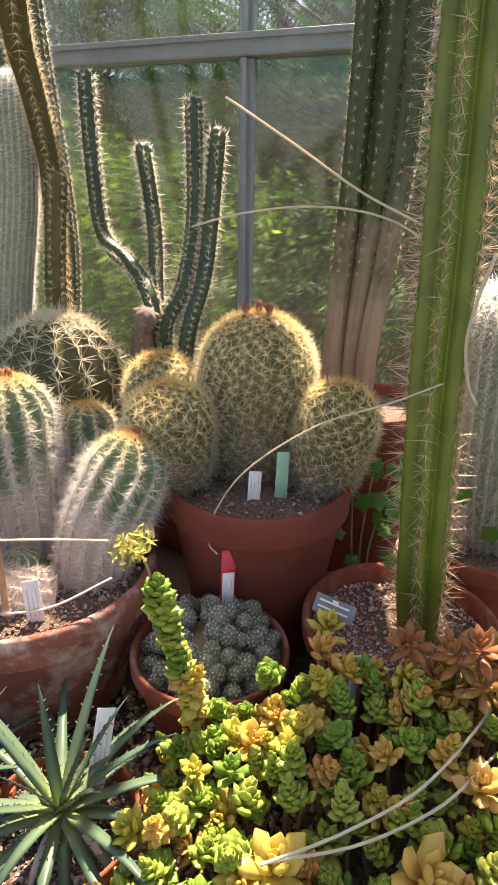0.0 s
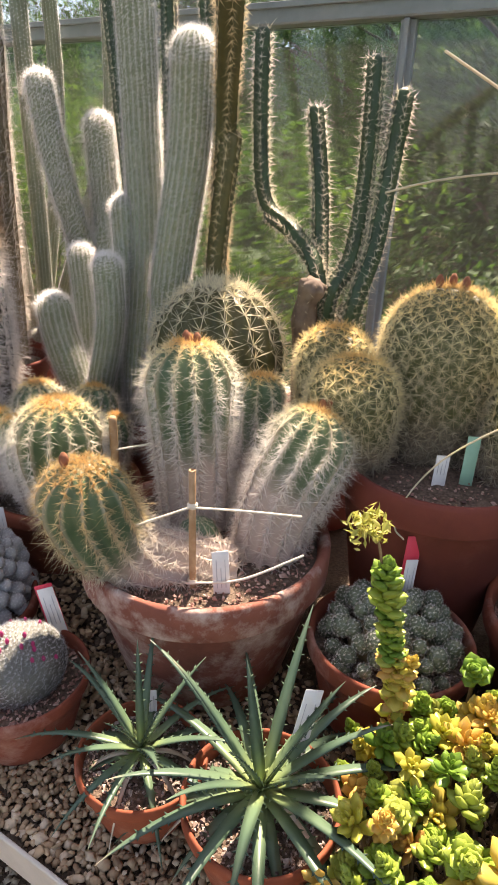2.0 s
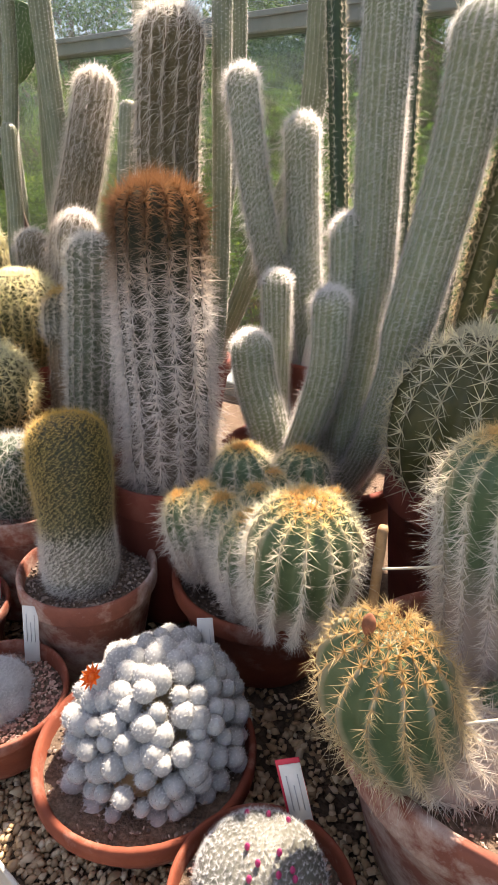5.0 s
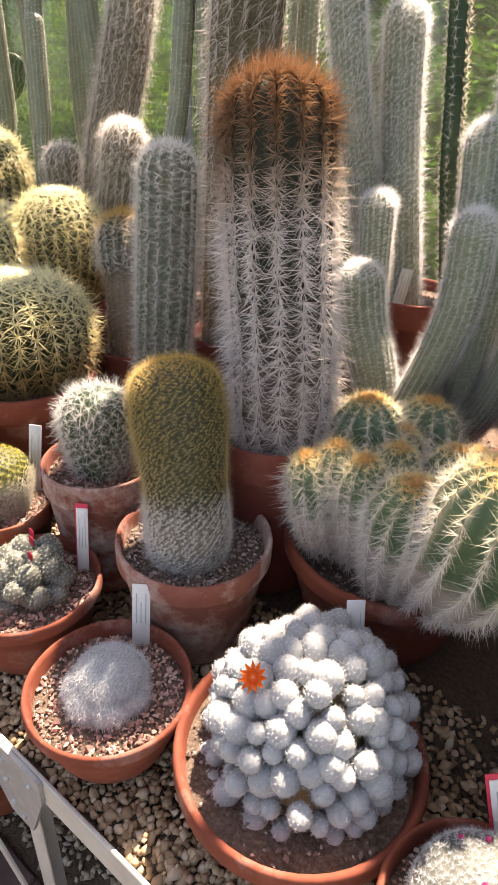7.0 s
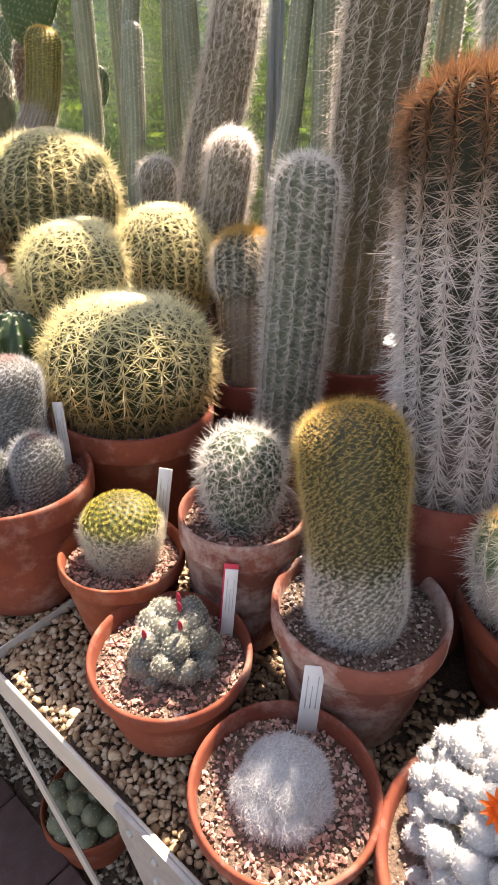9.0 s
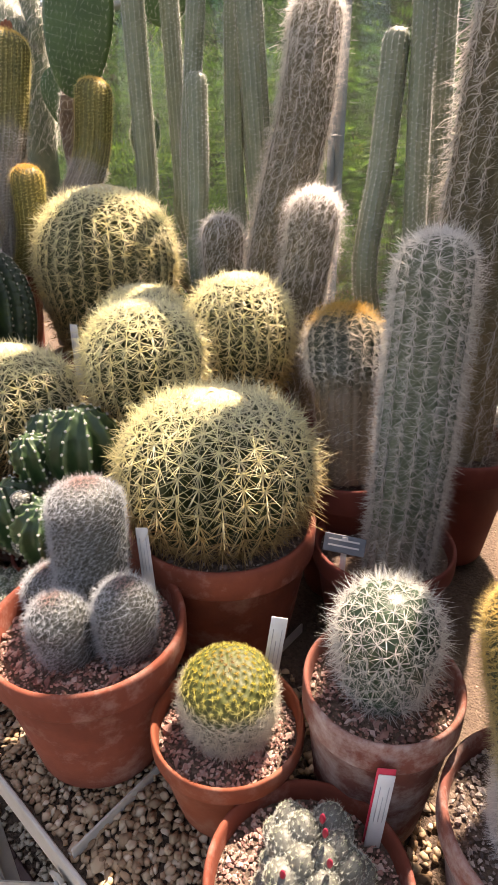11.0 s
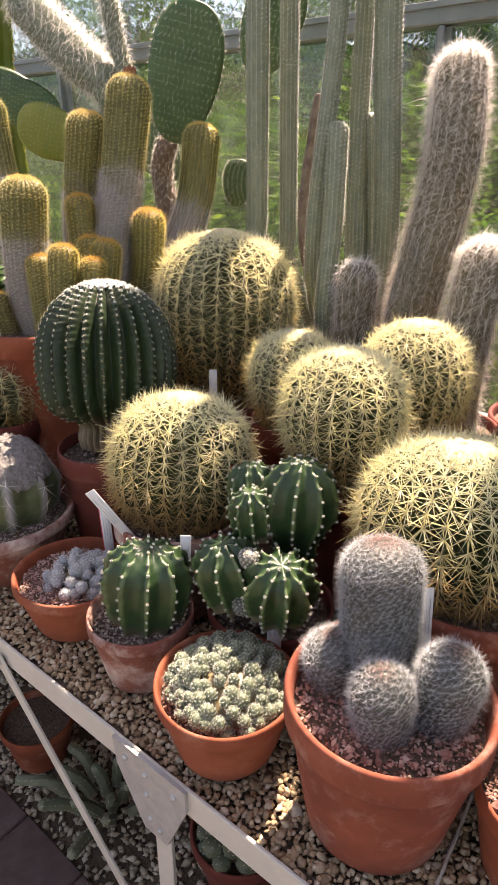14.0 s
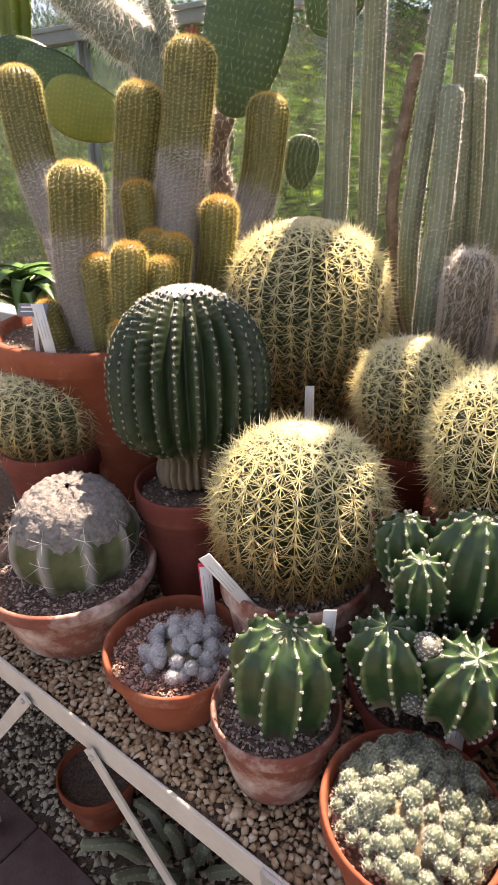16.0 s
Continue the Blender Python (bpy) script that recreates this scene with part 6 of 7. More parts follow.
cactus("slim_column_cactus", "slim pale green columns backlit through the glass", [
    Stem([(-1.66, 1.24, 0.93), (-1.672, 1.1, 1.164), (-1.685, 1.15, 1.37), (-1.696, 1.187, 1.567)], [(0, 0.02), (1, 0.0212)], 14, 0.08),
    Stem([(-1.62, 1.24, 0.93), (-1.603, 1.15, 1.161), (-1.659, 1.2, 1.605), (-1.70, 1.24, 2.2)], [(0, 0.018), (1, 0.0188)], 14, 0.08),
    Stem([(-1.60, 1.28, 0.93), (-1.633, 1.2, 1.15), (-1.648, 1.24, 1.38)], [(0, 0.017), (1, 0.018)], 14, 0.08),
    Stem([(-1.63, 1.31, 0.93), (-1.639, 1.3, 1.265), (-1.669, 1.3, 1.618), (-1.70, 1.3, 2.2)], [(0, 0.019), (1, 0.0195)], 14, 0.08),
    Stem([(-1.58, 1.26, 0.93), (-1.398, 1.15, 1.076), (-1.391, 1.15, 1.825), (-1.39, 1.15, 2.1)], [(0, 0.018), (1, 0.0185)], 14, 0.08),
    Stem([(-1.66, 1.32, 0.93), (-1.705, 1.35, 1.38), (-1.681, 1.35, 1.91), (-1.67, 1.35, 2.2)], [(0, 0.021), (1, 0.0215)], 14, 0.08),
    Stem([(-1.61, 1.34, 0.93), (-1.591, 1.45, 1.5), (-1.584, 1.45, 1.918), (-1.58, 1.45, 2.2)], [(0, 0.019), (1, 0.0195)], 14, 0.08),
    Stem([(-1.56, 1.33, 0.93), (-1.40, 1.35, 1.3), (-1.298, 1.35, 1.545), (-1.30, 1.35, 2.1)], [(0, 0.024), (1, 0.026)], 16, 0.12)],
    G_PALE, S_FUR, SLIM, gap=0.0088)


# ---- prickly pears ----
def pad(at, w, h, thick, rx, ry, rz, skin=G_PAD, spiny=True, parent=None, hair=0.009):
    """One flat egg-shaped joint standing on its foot."""
    n, m = 26, 12
    th = np.linspace(0, np.pi, n)
    V, A, N = [], [], []
    for t in th:
        z = (1 - np.cos(t)) / 2
        half = w / 2 * np.sin(t) ** 0.8 * (0.82 + 0.28 * z)
        for p in np.linspace(0, 2 * np.pi, m, endpoint=False):
            V.append((half * np.cos(p), thick / 2 * np.sin(t) ** 0.5 * np.sin(p), z * h))
    V = np.array(V)
    i, j = np.meshgrid(np.arange(n - 1), np.arange(m), indexing="ij")
    F = np.stack([i * m + j, i * m + (j + 1) % m, (i + 1) * m + (j + 1) % m, (i + 1) * m + j], -1).reshape(-1, 4)
    M = np.array(pose(*at, rx, ry, rz))
    W = V @ M[:3, :3].T + M[:3, 3]
    ob = part("pad", (W, [F]), skin, parent, attrs={"tone": V[:, 2] / h, "crest": V[:, 2] * 0})
    P = []
    k = 0
    for z in np.arange(0.05, 0.98, 0.052):
        half = w / 2 * np.sin(np.arccos(1 - 2 * z)) ** 0.8 * (0.82 + 0.28 * z)
        for x in np.arange(-half * 0.92 + (0.01 if k % 2 else 0), half * 0.95, 0.0125):
            for s in (-1, 1):
                P.append((x, s * thick / 2 * math.sqrt(max(0, 1 - (x / half) ** 2)) * np.sin(np.arccos(1 - 2 * z)) ** 0.5, z * h, s, x / half))
        for s in (-1, 1):
            P.append((s * half, 0, z * h, 0, s * 3))
        k += 1
    P = np.array(P)
    NN = np.stack([P[:, 4] * 0.6, P[:, 3] + 1e-3, (P[:, 2] / h - 0.5) * 0.5], 1)
    NN /= np.linalg.norm(NN, axis=1, keepdims=True)
    UU = np.cross(NN, np.cross(np.array([0.01, 0.02, 1.0]), NN))
    UU /= np.linalg.norm(UU, axis=1, keepdims=True)
    R = M[:3, :3]
    s = spines((P[:, :3] @ R.T + M[:3, 3], NN @ R.T, UU @ R.T, P[:, 2] / h), 4 if spiny else 3, hair, 0.00042, 52, 22, curve=0.3)
    geo, at2 = join_spines([s])
    part("spine_coat", geo, S_TUFT, ob, kind="stuff", smooth=False, attrs=at2)


def prickly_pears():
    t = thing("prickly_pear", (-2.68, 1.33, 0.98), "prickly pear with large flat green spiny pads", "cactus")
    s = Stem([(-2.70, 1.34, 0.97), (-2.67, 1.25, 1.282), (-2.70, 1.25, 1.423), (-2.65, 1.23, 1.51)], [(0, 0.04), (1, 0.026)], 0, 0, cap=0.5)
    geo, at = s.skin()
    part("trunk", geo, G_BROWN, t, "brown woody prickly pear trunk", attrs=at)
    g1, at1 = join_spines([spines(s.areoles(0.017), 7, 0.016, 0.0005, 50, 25, curve=0.3)])
    part("spine_coat", g1, S_TUFT, t, kind="stuff", smooth=False, attrs=at1)
    pad((-2.63, 1.22, 1.495), 0.19, 0.31, 0.026, 4, 14, 28, parent=t)
    pad((-2.53, 1.36, 1.34), 0.085, 0.12, 0.018, 0, 5, 30, parent=t)
    pad((-2.52, 1.43, 1.66), 0.16, 0.24, 0.022, 0, 20, 30, parent=t)
    pad((-2.72, 1.32, 1.40), 0.13, 0.20, 0.02, 0, -30, 25, parent=t)
    t2 = thing("prickly_pear", (-3.05, 1.33, 0.735), "hairy prickly pear with pale bristly stem and pads", "cactus")
    s = Stem([(-2.98, 1.33, 0.74), (-2.93, 1.3, 1.3), (-2.915, 1.3, 1.61), (-3.022, 1.3, 1.704), (-3.132, 1.3, 1.781), (-3.30, 1.3, 1.90)], [(0, 0.04), (0.6, 0.045), (0.75, 0.062), (1, 0.06)], 0, 0, cap=0.8)
    geo, at = s.skin()
    part("trunk", geo, G_GREY, t2, attrs=at)
    g2, at2 = join_spines([spines(s.areoles(0.02, 0.4), 10, 0.028, 0.0005, 55, 25, curve=0.4)])
    part("spine_coat", g2, S_TUFT, t2, kind="stuff", smooth=False, attrs=at2)
    pad((-2.97, 1.24, 1.49), 0.15, 0.22, 0.022, 15, -72, 15, G_PADY, parent=t2, hair=0.004)
    pad((-3.12, 1.27, 1.58), 0.14, 0.20, 0.022, 20, -75, 15, parent=t2, hair=0.004)
    pad((-3.28, 1.32, 1.63), 0.14, 0.20, 0.022, 20, -78, 15, parent=t2, hair=0.004)
    b = Stem([(-2.90, 1.3, 1.60), (-2.87, 1.3, 1.667), (-2.895, 1.3, 1.755), (-2.92, 1.3, 1.88)], [(0, 0.022), (1, 0.024)], 0, 0, cap=0.8)
    geo, at = b.skin()
    part("branch", geo, G_GREY, t2, attrs=at)
    g3, at3 = join_spines([spines(b.areoles(0.014), 8, 0.022, 0.0005, 55, 25, curve=0.4)])
    part("spine_coat", g3, S_TUFT, t2, kind="stuff", smooth=False, attrs=at3)


prickly_pears()
plant_pot(-3.445, 1.33, 0.95, 0.12, TERRA_DARK, label="dark red terracotta pot with soil", grit=GRIT_GREY, grit_n=0)
cactus("green_column_cactus", "fresh green knobbly column cactus behind the pads", [Stem([(-3.445, 1.33, 0.92), (-3.455, 1.32, 1.4), (-3.450, 1.31, 1.73), (-3.436, 1.31, 1.82), (-3.43, 1.31, 2.1)], [(0, 0.034), (1, 0.040)], 6, 0.34, sharp=-1.2, rings=90, per=8)],
       G_COLUMN, S_TAN, [dict(count=3, length=0.006, thick=0.0005, spread=55)], gap=0.026, low=0.4, knob=(0.006, 0.012))


# ---- clumps of many small heads ----
def clump(name, label, at, R, H, n, r, skin, fur, recipe, gap, low=-0.05, jitter=0.12, core=0.8, category="cactus"):
    """A mound of small round heads, each a part of its own, round an added filler core, with one coat of spines."""
    x, y, z = at
    top = thing(name, at, label, category)
    # brown core added inside the mound to close the holes between heads
    part("filler_core", lathe([(R * core, -0.01)] + [(R * core * math.cos(q), H * core * math.sin(q)) for q in np.linspace(0, math.pi / 2 - 0.01, 8)], 24, at, 0.03), G_OLD, top, "brown filler core behind the gaps between the heads")
    sets = []
    for k in range(n):
        c = 1 - (1 - low) * (k + 0.5) / n
        a = k * 2.399963 + rng.normal(0, 0.04)
        sn = math.sqrt(max(0.0, 1 - c * c))
        w = 1 + 0.10 * noise.noise(Vector((sn * math.cos(a) * 2.5 + x * 9, sn * math.sin(a) * 2.5, c * 2.5)))
        rr = r * rng.uniform(0.74, 1.3) * (0.86 if c < 0.25 else 1.0)
        p = np.array([x + R * w * sn * math.cos(a), y + R * w * sn * math.sin(a), z + H * w * c]) + rng.normal(0, jitter * r, 3)
        out = np.array([sn * math.cos(a) / R, sn * math.sin(a) / R, c / H + 0.25 / H])
        out /= np.linalg.norm(out)
        s = Stem([tuple(p - out * rr * 1.5), tuple(p - out * rr * 0.3), tuple(p + out * rr * 0.95)], [(0, 0.45 * rr), (0.18, 0.66 * rr), (0.4, 0.95 * rr), (0.55, rr), (0.7, 0.93 * rr), (0.83, 0.74 * rr), (0.93, 0.48 * rr), (0.98, 0.26 * rr), (1, 0.0)], 0, 0, cap=0, rings=10)
        s.around = 12
        geo, att = s.skin()
        part("head", geo, skin, top, attrs=att)
        ar = s.areoles(gap, 0.2)
        for kw in recipe:
            sets.append(spines(ar, **kw))
    geo, att = join_spines(sets)
    part("spine_coat", geo, fur, top, kind="stuff", smooth=False, attrs=att)
    return top


SNOW = [dict(count=6, length=0.0036, thick=0.00026, spread=58, spread_jit=20), dict(count=2, length=0.0042, thick=0.0002, spread=28, spread_jit=22)]
STARS = [dict(count=11, length=0.0040, thick=0.0003, spread=68, spread_jit=12), dict(count=2, length=0.0045, thick=0.0003, spread=25, spread_jit=18)]
clump("snowball_cactus", "mound of many small snow-white woolly balls", (-0.893, 0.425, 0.805), 0.103, 0.114, 165, 0.0128, G_WOOLBODY, S_BLUEWHITE, SNOW, 0.0048, low=-0.2, jitter=0.22)
clump("grey_clump_cactus", "mound of grey-green woolly little heads", (-0.277, 0.605, 0.855), 0.084, 0.062, 66, 0.0118, G_GREY, S_WHITE, STARS, 0.0056, low=0.02, jitter=0.3, core=0.66)
clump("green_clump_cactus", "low mound of small grey-green cactus heads", (-1.808, 0.375, 0.825), 0.076, 0.038, 112, 0.0083, G_GREY, S_MATTED, STARS, 0.0046, low=0.02, jitter=0.3)
clump("white_clump_cactus", "little group of small white woolly heads", (-2.15, 0.425, 0.812), 0.054, 0.028, 36, 0.0098, G_WOOLBODY, S_BLUEWHITE, STARS, 0.0050, low=0.05, jitter=0.4, core=0.6)
clump("red_budded_cactus", "clump of grey bristly heads with red buds", (-1.285, 0.380, 0.82), 0.047, 0.052, 24, 0.0142, G_DOME, S_MATTED, STARS, 0.0054, low=0.0, jitter=0.3, core=0.6)
cactus("red_budded_dome", "grey domed cactus dotted with pink buds", [globe((-0.690, 0.35, 0.80), 0.059, 0.080, 0, 0, GLOBE)], G_DOME, S_FLUFF, [dict(count=11, length=0.0062, thick=0.00023, spread=68, spread_jit=12), dict(count=3, length=0.006, thick=0.0003, spread=28)], gap=0.0060, knob=(0.0016, 0.0036))


def flower(at, out, r, petals, mat, label, name="flower", layers=2):
    f = thing(name, at, label, "flower")
    q = Vector(out).to_track_quat("Z", "Y").to_matrix().to_4x4()
    geos = []
    for L in range(layers):
        for k in range(petals):
            a = 2 * math.pi * (k + 0.5 * L) / petals
            rr = r * (1 - 0.25 * L)
            tilt = 0.25 + 0.5 * L
            V = np.array([(0.15 * rr, 0, 0), (0.55 * rr, 0.16 * rr, 0.15 * rr), (rr * math.cos(tilt), 0, rr * math.sin(tilt)), (0.55 * rr, -0.16 * rr, 0.15 * rr), (0.55 * rr, 0, 0.05 * rr)])
            geos.append(moved((V, [np.array([(0, 4, 1), (4, 2, 1), (0, 3, 4), (4, 3, 2)])]), Matrix.Translation(at) @ q @ Matrix.Rotation(a, 4, "Z")))
    for g in geos:
        part("petal", g, mat, f, smooth=False)
    part("centre", moved(lathe([(0.3 * r, 0), (0.25 * r, 0.15 * r), (0.001, 0.22 * r)], 10), Matrix.Translation(at) @ q), mat, f)
    return f


ORANGE = leaf_mat("orange_petal", [(0, (0.85, 0.12, 0.01)), (1, (0.9, 0.2, 0.02))], 0.5, 0.3)
PINKBUD = leaf_mat("magenta_bud", [(0, (0.42, 0.03, 0.12)), (1, (0.62, 0.06, 0.22))], 0.5, 0.2)
REDBUD = leaf_mat("red_bud", [(0, (0.35, 0.02, 0.05)), (1, (0.5, 0.04, 0.08))], 0.5, 0.2)
flower((-0.925, 0.362, 0.926), (-0.15, -0.6, 0.7), 0.016, 11, ORANGE, "bright orange strawflower on the white mound")


def bud(at, h, r, mat=REDBUD, label="small red bud on the cactus", out=(0, 0, 1)):
    b = thing("bud", at, label, "bud", "red buds")
    q = Vector(out).to_track_quat("Z", "Y").to_matrix().to_4x4()
    part("bud_body", moved(lathe([(r * 0.5, -h * 0.3), (r, h * 0.2), (r * 0.9, h * 0.6), (r * 0.4, h * 0.95), (0.0001, h)], 8), Matrix.Translation(at) @ q), mat, b)


for k in range(14):
    a, q = rng.uniform(0, 6.28), rng.uniform(0.2, 0.95)
    bud((-0.690 + 0.060 * q * math.cos(a), 0.35 + 0.060 * q * math.sin(a), 0.803 + 0.080 * math.sqrt(1 - 0.75 * q * q)), 0.007, 0.0026, PINKBUD, "small magenta bud on the grey dome")
for x, y, z in ((-1.283, 0.392, 0.893), (-1.276, 0.386, 0.888), (-1.29, 0.345, 0.87), (-1.262, 0.372, 0.88)):
    bud((x, y, z), 0.014, 0.0028, out=(0.1, -0.2, 1))
RUST = surface("rusty_bud", [(0.3, (0.16, 0.06, 0.03)), (0.7, (0.36, 0.14, 0.08))], 90, 0.9, 0.5, 300)
for x, y, z in ((-0.616, 0.640, 1.203), (-0.606, 0.646, 1.203), (-0.625, 0.648, 1.203), (-0.43, 0.684, 1.13), (-0.422, 0.69, 1.13), (-0.65, 0.424, 1.10), (-0.336, 0.868, 1.282), (-0.32, 0.885, 1.283), (-0.3, 0.875, 1.282), (-2.566, 1.018, 1.625), (-2.556, 1.02, 1.622), (-2.576, 1.015, 1.622)):
    bud((x, y, z), 0.015, 0.006, RUST, "dried brown flower remnant on the cactus top")

# fluffy white ball
cactus("fluffy_cactus", "round cactus hidden under fine white fluff", [globe((-1.096, 0.338, 0.795), 0.040, 0.056, 0, 0, GLOBE)] + [globe((-1.096 + 0.026 * math.cos(q), 0.334 + 0.026 * math.sin(q), 0.795), 0.022, 0.036, 0, 0, GLOBE) for q in (0.2, 1.5, 2.7, 3.9, 4.7, 5.6)], G_WOOLBODY, S_FLUFF,
       [dict(count=9, length=0.0085, thick=0.00019, spread=55, spread_jit=25, curve=0.45), dict(count=5, length=0.005, thick=0.0003, spread=65)], gap=0.0048)


# ---- labels, cane and string ----
LT = 0.62
plant_label((-0.272, 0.748, 1.028), (0.06, -0.1), LT * 0.8, 0.045, 0.019)
plant_label((-0.239, 0.776, 1.03), (0.05, -0.1), LT * 0.8, 0.068, 0.019, LABEL_GREEN, "pale green", 0)
plant_label((-0.279, 0.660, 0.862), (0.05, -0.05), LT, 0.125, 0.021, LABEL_RED, "bright red", 0)
plant_label((-0.276, 0.655, 0.87), (0.05, -0.05), LT, 0.085, 0.017)
plant_label((-0.078, 0.56, 0.86), (0.1, -0.08), LT, 0.09, 0.021)
plant_label((-0.470, 0.492, 0.912), (-0.05, -0.12), LT, 0.082, 0.021)
plant_label((-0.686, 0.426, 0.808), (-0.25, -0.2), LT, 0.088, 0.022, second=LABEL_RED)
plant_label((-0.884, 0.512, 0.805), (-0.08, -0.08), LT, 0.115, 0.02)
plant_label((-1.133, 0.607, 0.872), (0.03, -0.1), LT, 0.08, 0.016)
plant_label((-1.115, 0.405, 0.80), (0.04, -0.1), LT, 0.09, 0.021)
plant_label((-1.256, 0.442, 0.815), (0.06, -0.05), LT, 0.10, 0.015, second=LABEL_RED)
plant_label((-1.428, 0.500, 0.838), (0.12, -0.06), LT, 0.115, 0.018)
plant_label((-1.601, 0.485, 0.90), (-0.05, -0.08), LT, 0.10, 0.015)
plant_label((-1.797, 0.462, 0.818), (0.02, -0.12), LT, 0.075, 0.020)
plant_label((-2.166, 0.500, 0.808), (-0.05, -0.05), LT, 0.09, 0.017, second=LABEL_RED)
plant_label((-1.958, 0.458, 0.825), (0.05, -0.1), LT, 0.12, 0.016)
plant_label((-2.186, 0.82, 0.95), (0.0, -0.05), LT, 0.115, 0.016)
plant_label((-2.597, 0.618, 1.098), (-0.15, -0.1), LT, 0.10, 0.020)
plant_label((-2.07, 0.468, 0.895), (-0.55, 0.1), LT, 0.11, 0.016)
plant_label((-0.325, 0.385, 0.81), (0.2, -0.1), LT, 0.125, 0.020)
plant_label((-0.502, 0.378, 0.80), (0.0, -0.1), LT, 0.055, 0.015)
plant_label((-1.129, 1.108, 1.045), (0.15, -0.05), LT, 0.078, 0.022)
plant_label((-1.985, 0.60, 0.90), (0.1, 0.0), LT, 0.10, 0.02, LABEL_RED, "red", 0)


def plate_label(at, turn, label):
    """An engraved plate on a thin stake."""
    p = thing("plate_label", at, label, "plant label")
    m = pose(*at, -35, 0, turn)
    part("plate", moved(box(-0.028, -0.001, -0.012, 0.028, 0.001, 0.012, 0.0005), m), SLATE, p, smooth=False)
    for z in (0.005, -0.003):
        part("writing", moved(box(-0.022, -0.0016, z - 0.0012, 0.02, -0.0012, z + 0.0012), m), LABEL_WHITE, p, "line of pale engraved writing", smooth=False)
    part("stake", moved(box(-0.004, 0.0012, -0.075, 0.004, 0.0026, 0.01, 0.0004), pose(*at, -8, 0, turn)), LABEL_WHITE, p, smooth=False)


plate_label((-0.115, 0.622, 0.968), -15, "dark slate-coloured plate label on a white stake")
plate_label((-2.66, 0.64, 1.175), 30, "dark engraved plate label in the large pot")
plate_label((-1.452, 0.70, 0.925), 20, "pale engraved plate label beside the column cactus")


def round_bar(pts, r, segs=8):
    s = Stem(pts, [(0, r), (1, r)], 0, 0, cap=0, rings=4 + 5 * len(pts))
    s.around = segs
    (V, F), _ = s.skin()
    return V, F


def cane_and_string():
    c = thing("bamboo_cane", (-0.509, 0.496, 0.89), "short bamboo cane stuck in the pot", "cane")
    part("cane", merge(lathe([(0.0042, -0.03), (0.0044, 0.06), (0.0050, 0.063), (0.0044, 0.066), (0.0045, 0.13), (0.005, 0.133), (0.0044, 0.136), (0.0044, 0.212), (0.003, 0.213), (0.0026, 0.205)], 14, (-0.511, 0.485, 0.89))), CANE, c)
    for z in (0.945, 1.055):
        part("string_knot", lathe([(0.0046, -0.004), (0.0066, -0.002), (0.0066, 0.002), (0.0046, 0.004)], 12, (-0.511, 0.485, z)), STRING, c, "loops of pale string")
    for pts in ([(-0.511, 0.479, 1.055), (-0.46, 0.52, 1.045), (-0.40, 0.56, 1.035)], [(-0.511, 0.479, 1.055), (-0.58, 0.45, 1.02), (-0.64, 0.42, 0.99)],
                [(-0.511, 0.479, 0.945), (-0.45, 0.5, 0.96), (-0.385, 0.54, 0.995)], [(-0.511, 0.479, 0.945), (-0.56, 0.475, 0.938), (-0.60, 0.47, 0.935)]):
        part("string", round_bar(pts, 0.0015), STRING, c, "pale garden string")
    p = thing("wooden_peg", (-0.712, 0.587, 0.90), "pale wooden peg tied with string", "peg")
    part("peg", lathe([(0.006, -0.06), (0.006, 0.185), (0.005, 0.19), (0.0001, 0.19)], 10, (-0.712, 0.587, 0.90)), CANE, p)
    part("string", round_bar([(-0.706, 0.585, 1.04), (-0.66, 0.60, 1.055), (-0.63, 0.61, 1.07)], 0.0015), STRING, p, "pale garden string")


cane_and_string()


def straw(pts, r, label="dry bleached grass stalk arching over the pots"):
    s = thing("grass_stalk", pts[0], label, "dry grass", "dry grass stalks")
    part("stalk", round_bar(pts, r), STRAW, s)


straw([(-0.383, 0.90, 1.574), (-0.28, 0.90, 1.514), (-0.179, 0.90, 1.453), (-0.06, 0.85, 1.40), (-0.03, 0.80, 1.36)], 0.0018)
straw([(-0.44, 0.9, 1.399), (-0.364, 0.9, 1.419), (-0.267, 0.9, 1.432), (-0.177, 0.9, 1.428), (-0.101, 0.88, 1.404), (-0.03, 0.8, 1.35)], 0.0016)
straw([(-0.03, 0.74, 1.24), (-0.08, 0.66, 1.233), (-0.163, 0.66, 1.193), (-0.248, 0.66, 1.122), (-0.292, 0.66, 1.055), (-0.305, 0.66, 0.999), (-0.29, 0.655, 0.985)], 0.0012)
straw([(0.007, 0.77, 1.391), (-0.006, 0.76, 1.334), (-0.010, 0.76, 1.285), (0.0, 0.76, 1.235), (0.012, 0.757, 1.215)], 0.0022)
straw([(-0.103, 0.319, 0.925), (-0.038, 0.374, 0.93), (0.023, 0.446, 0.935), (0.084, 0.583, 0.93), (0.10, 0.66, 0.92)], 0.0016)
straw([(-0.101, 0.327, 0.918), (-0.027, 0.372, 0.92), (0.036, 0.434, 0.922), (0.074, 0.499, 0.92), (0.10, 0.57, 0.88)], 0.0016)


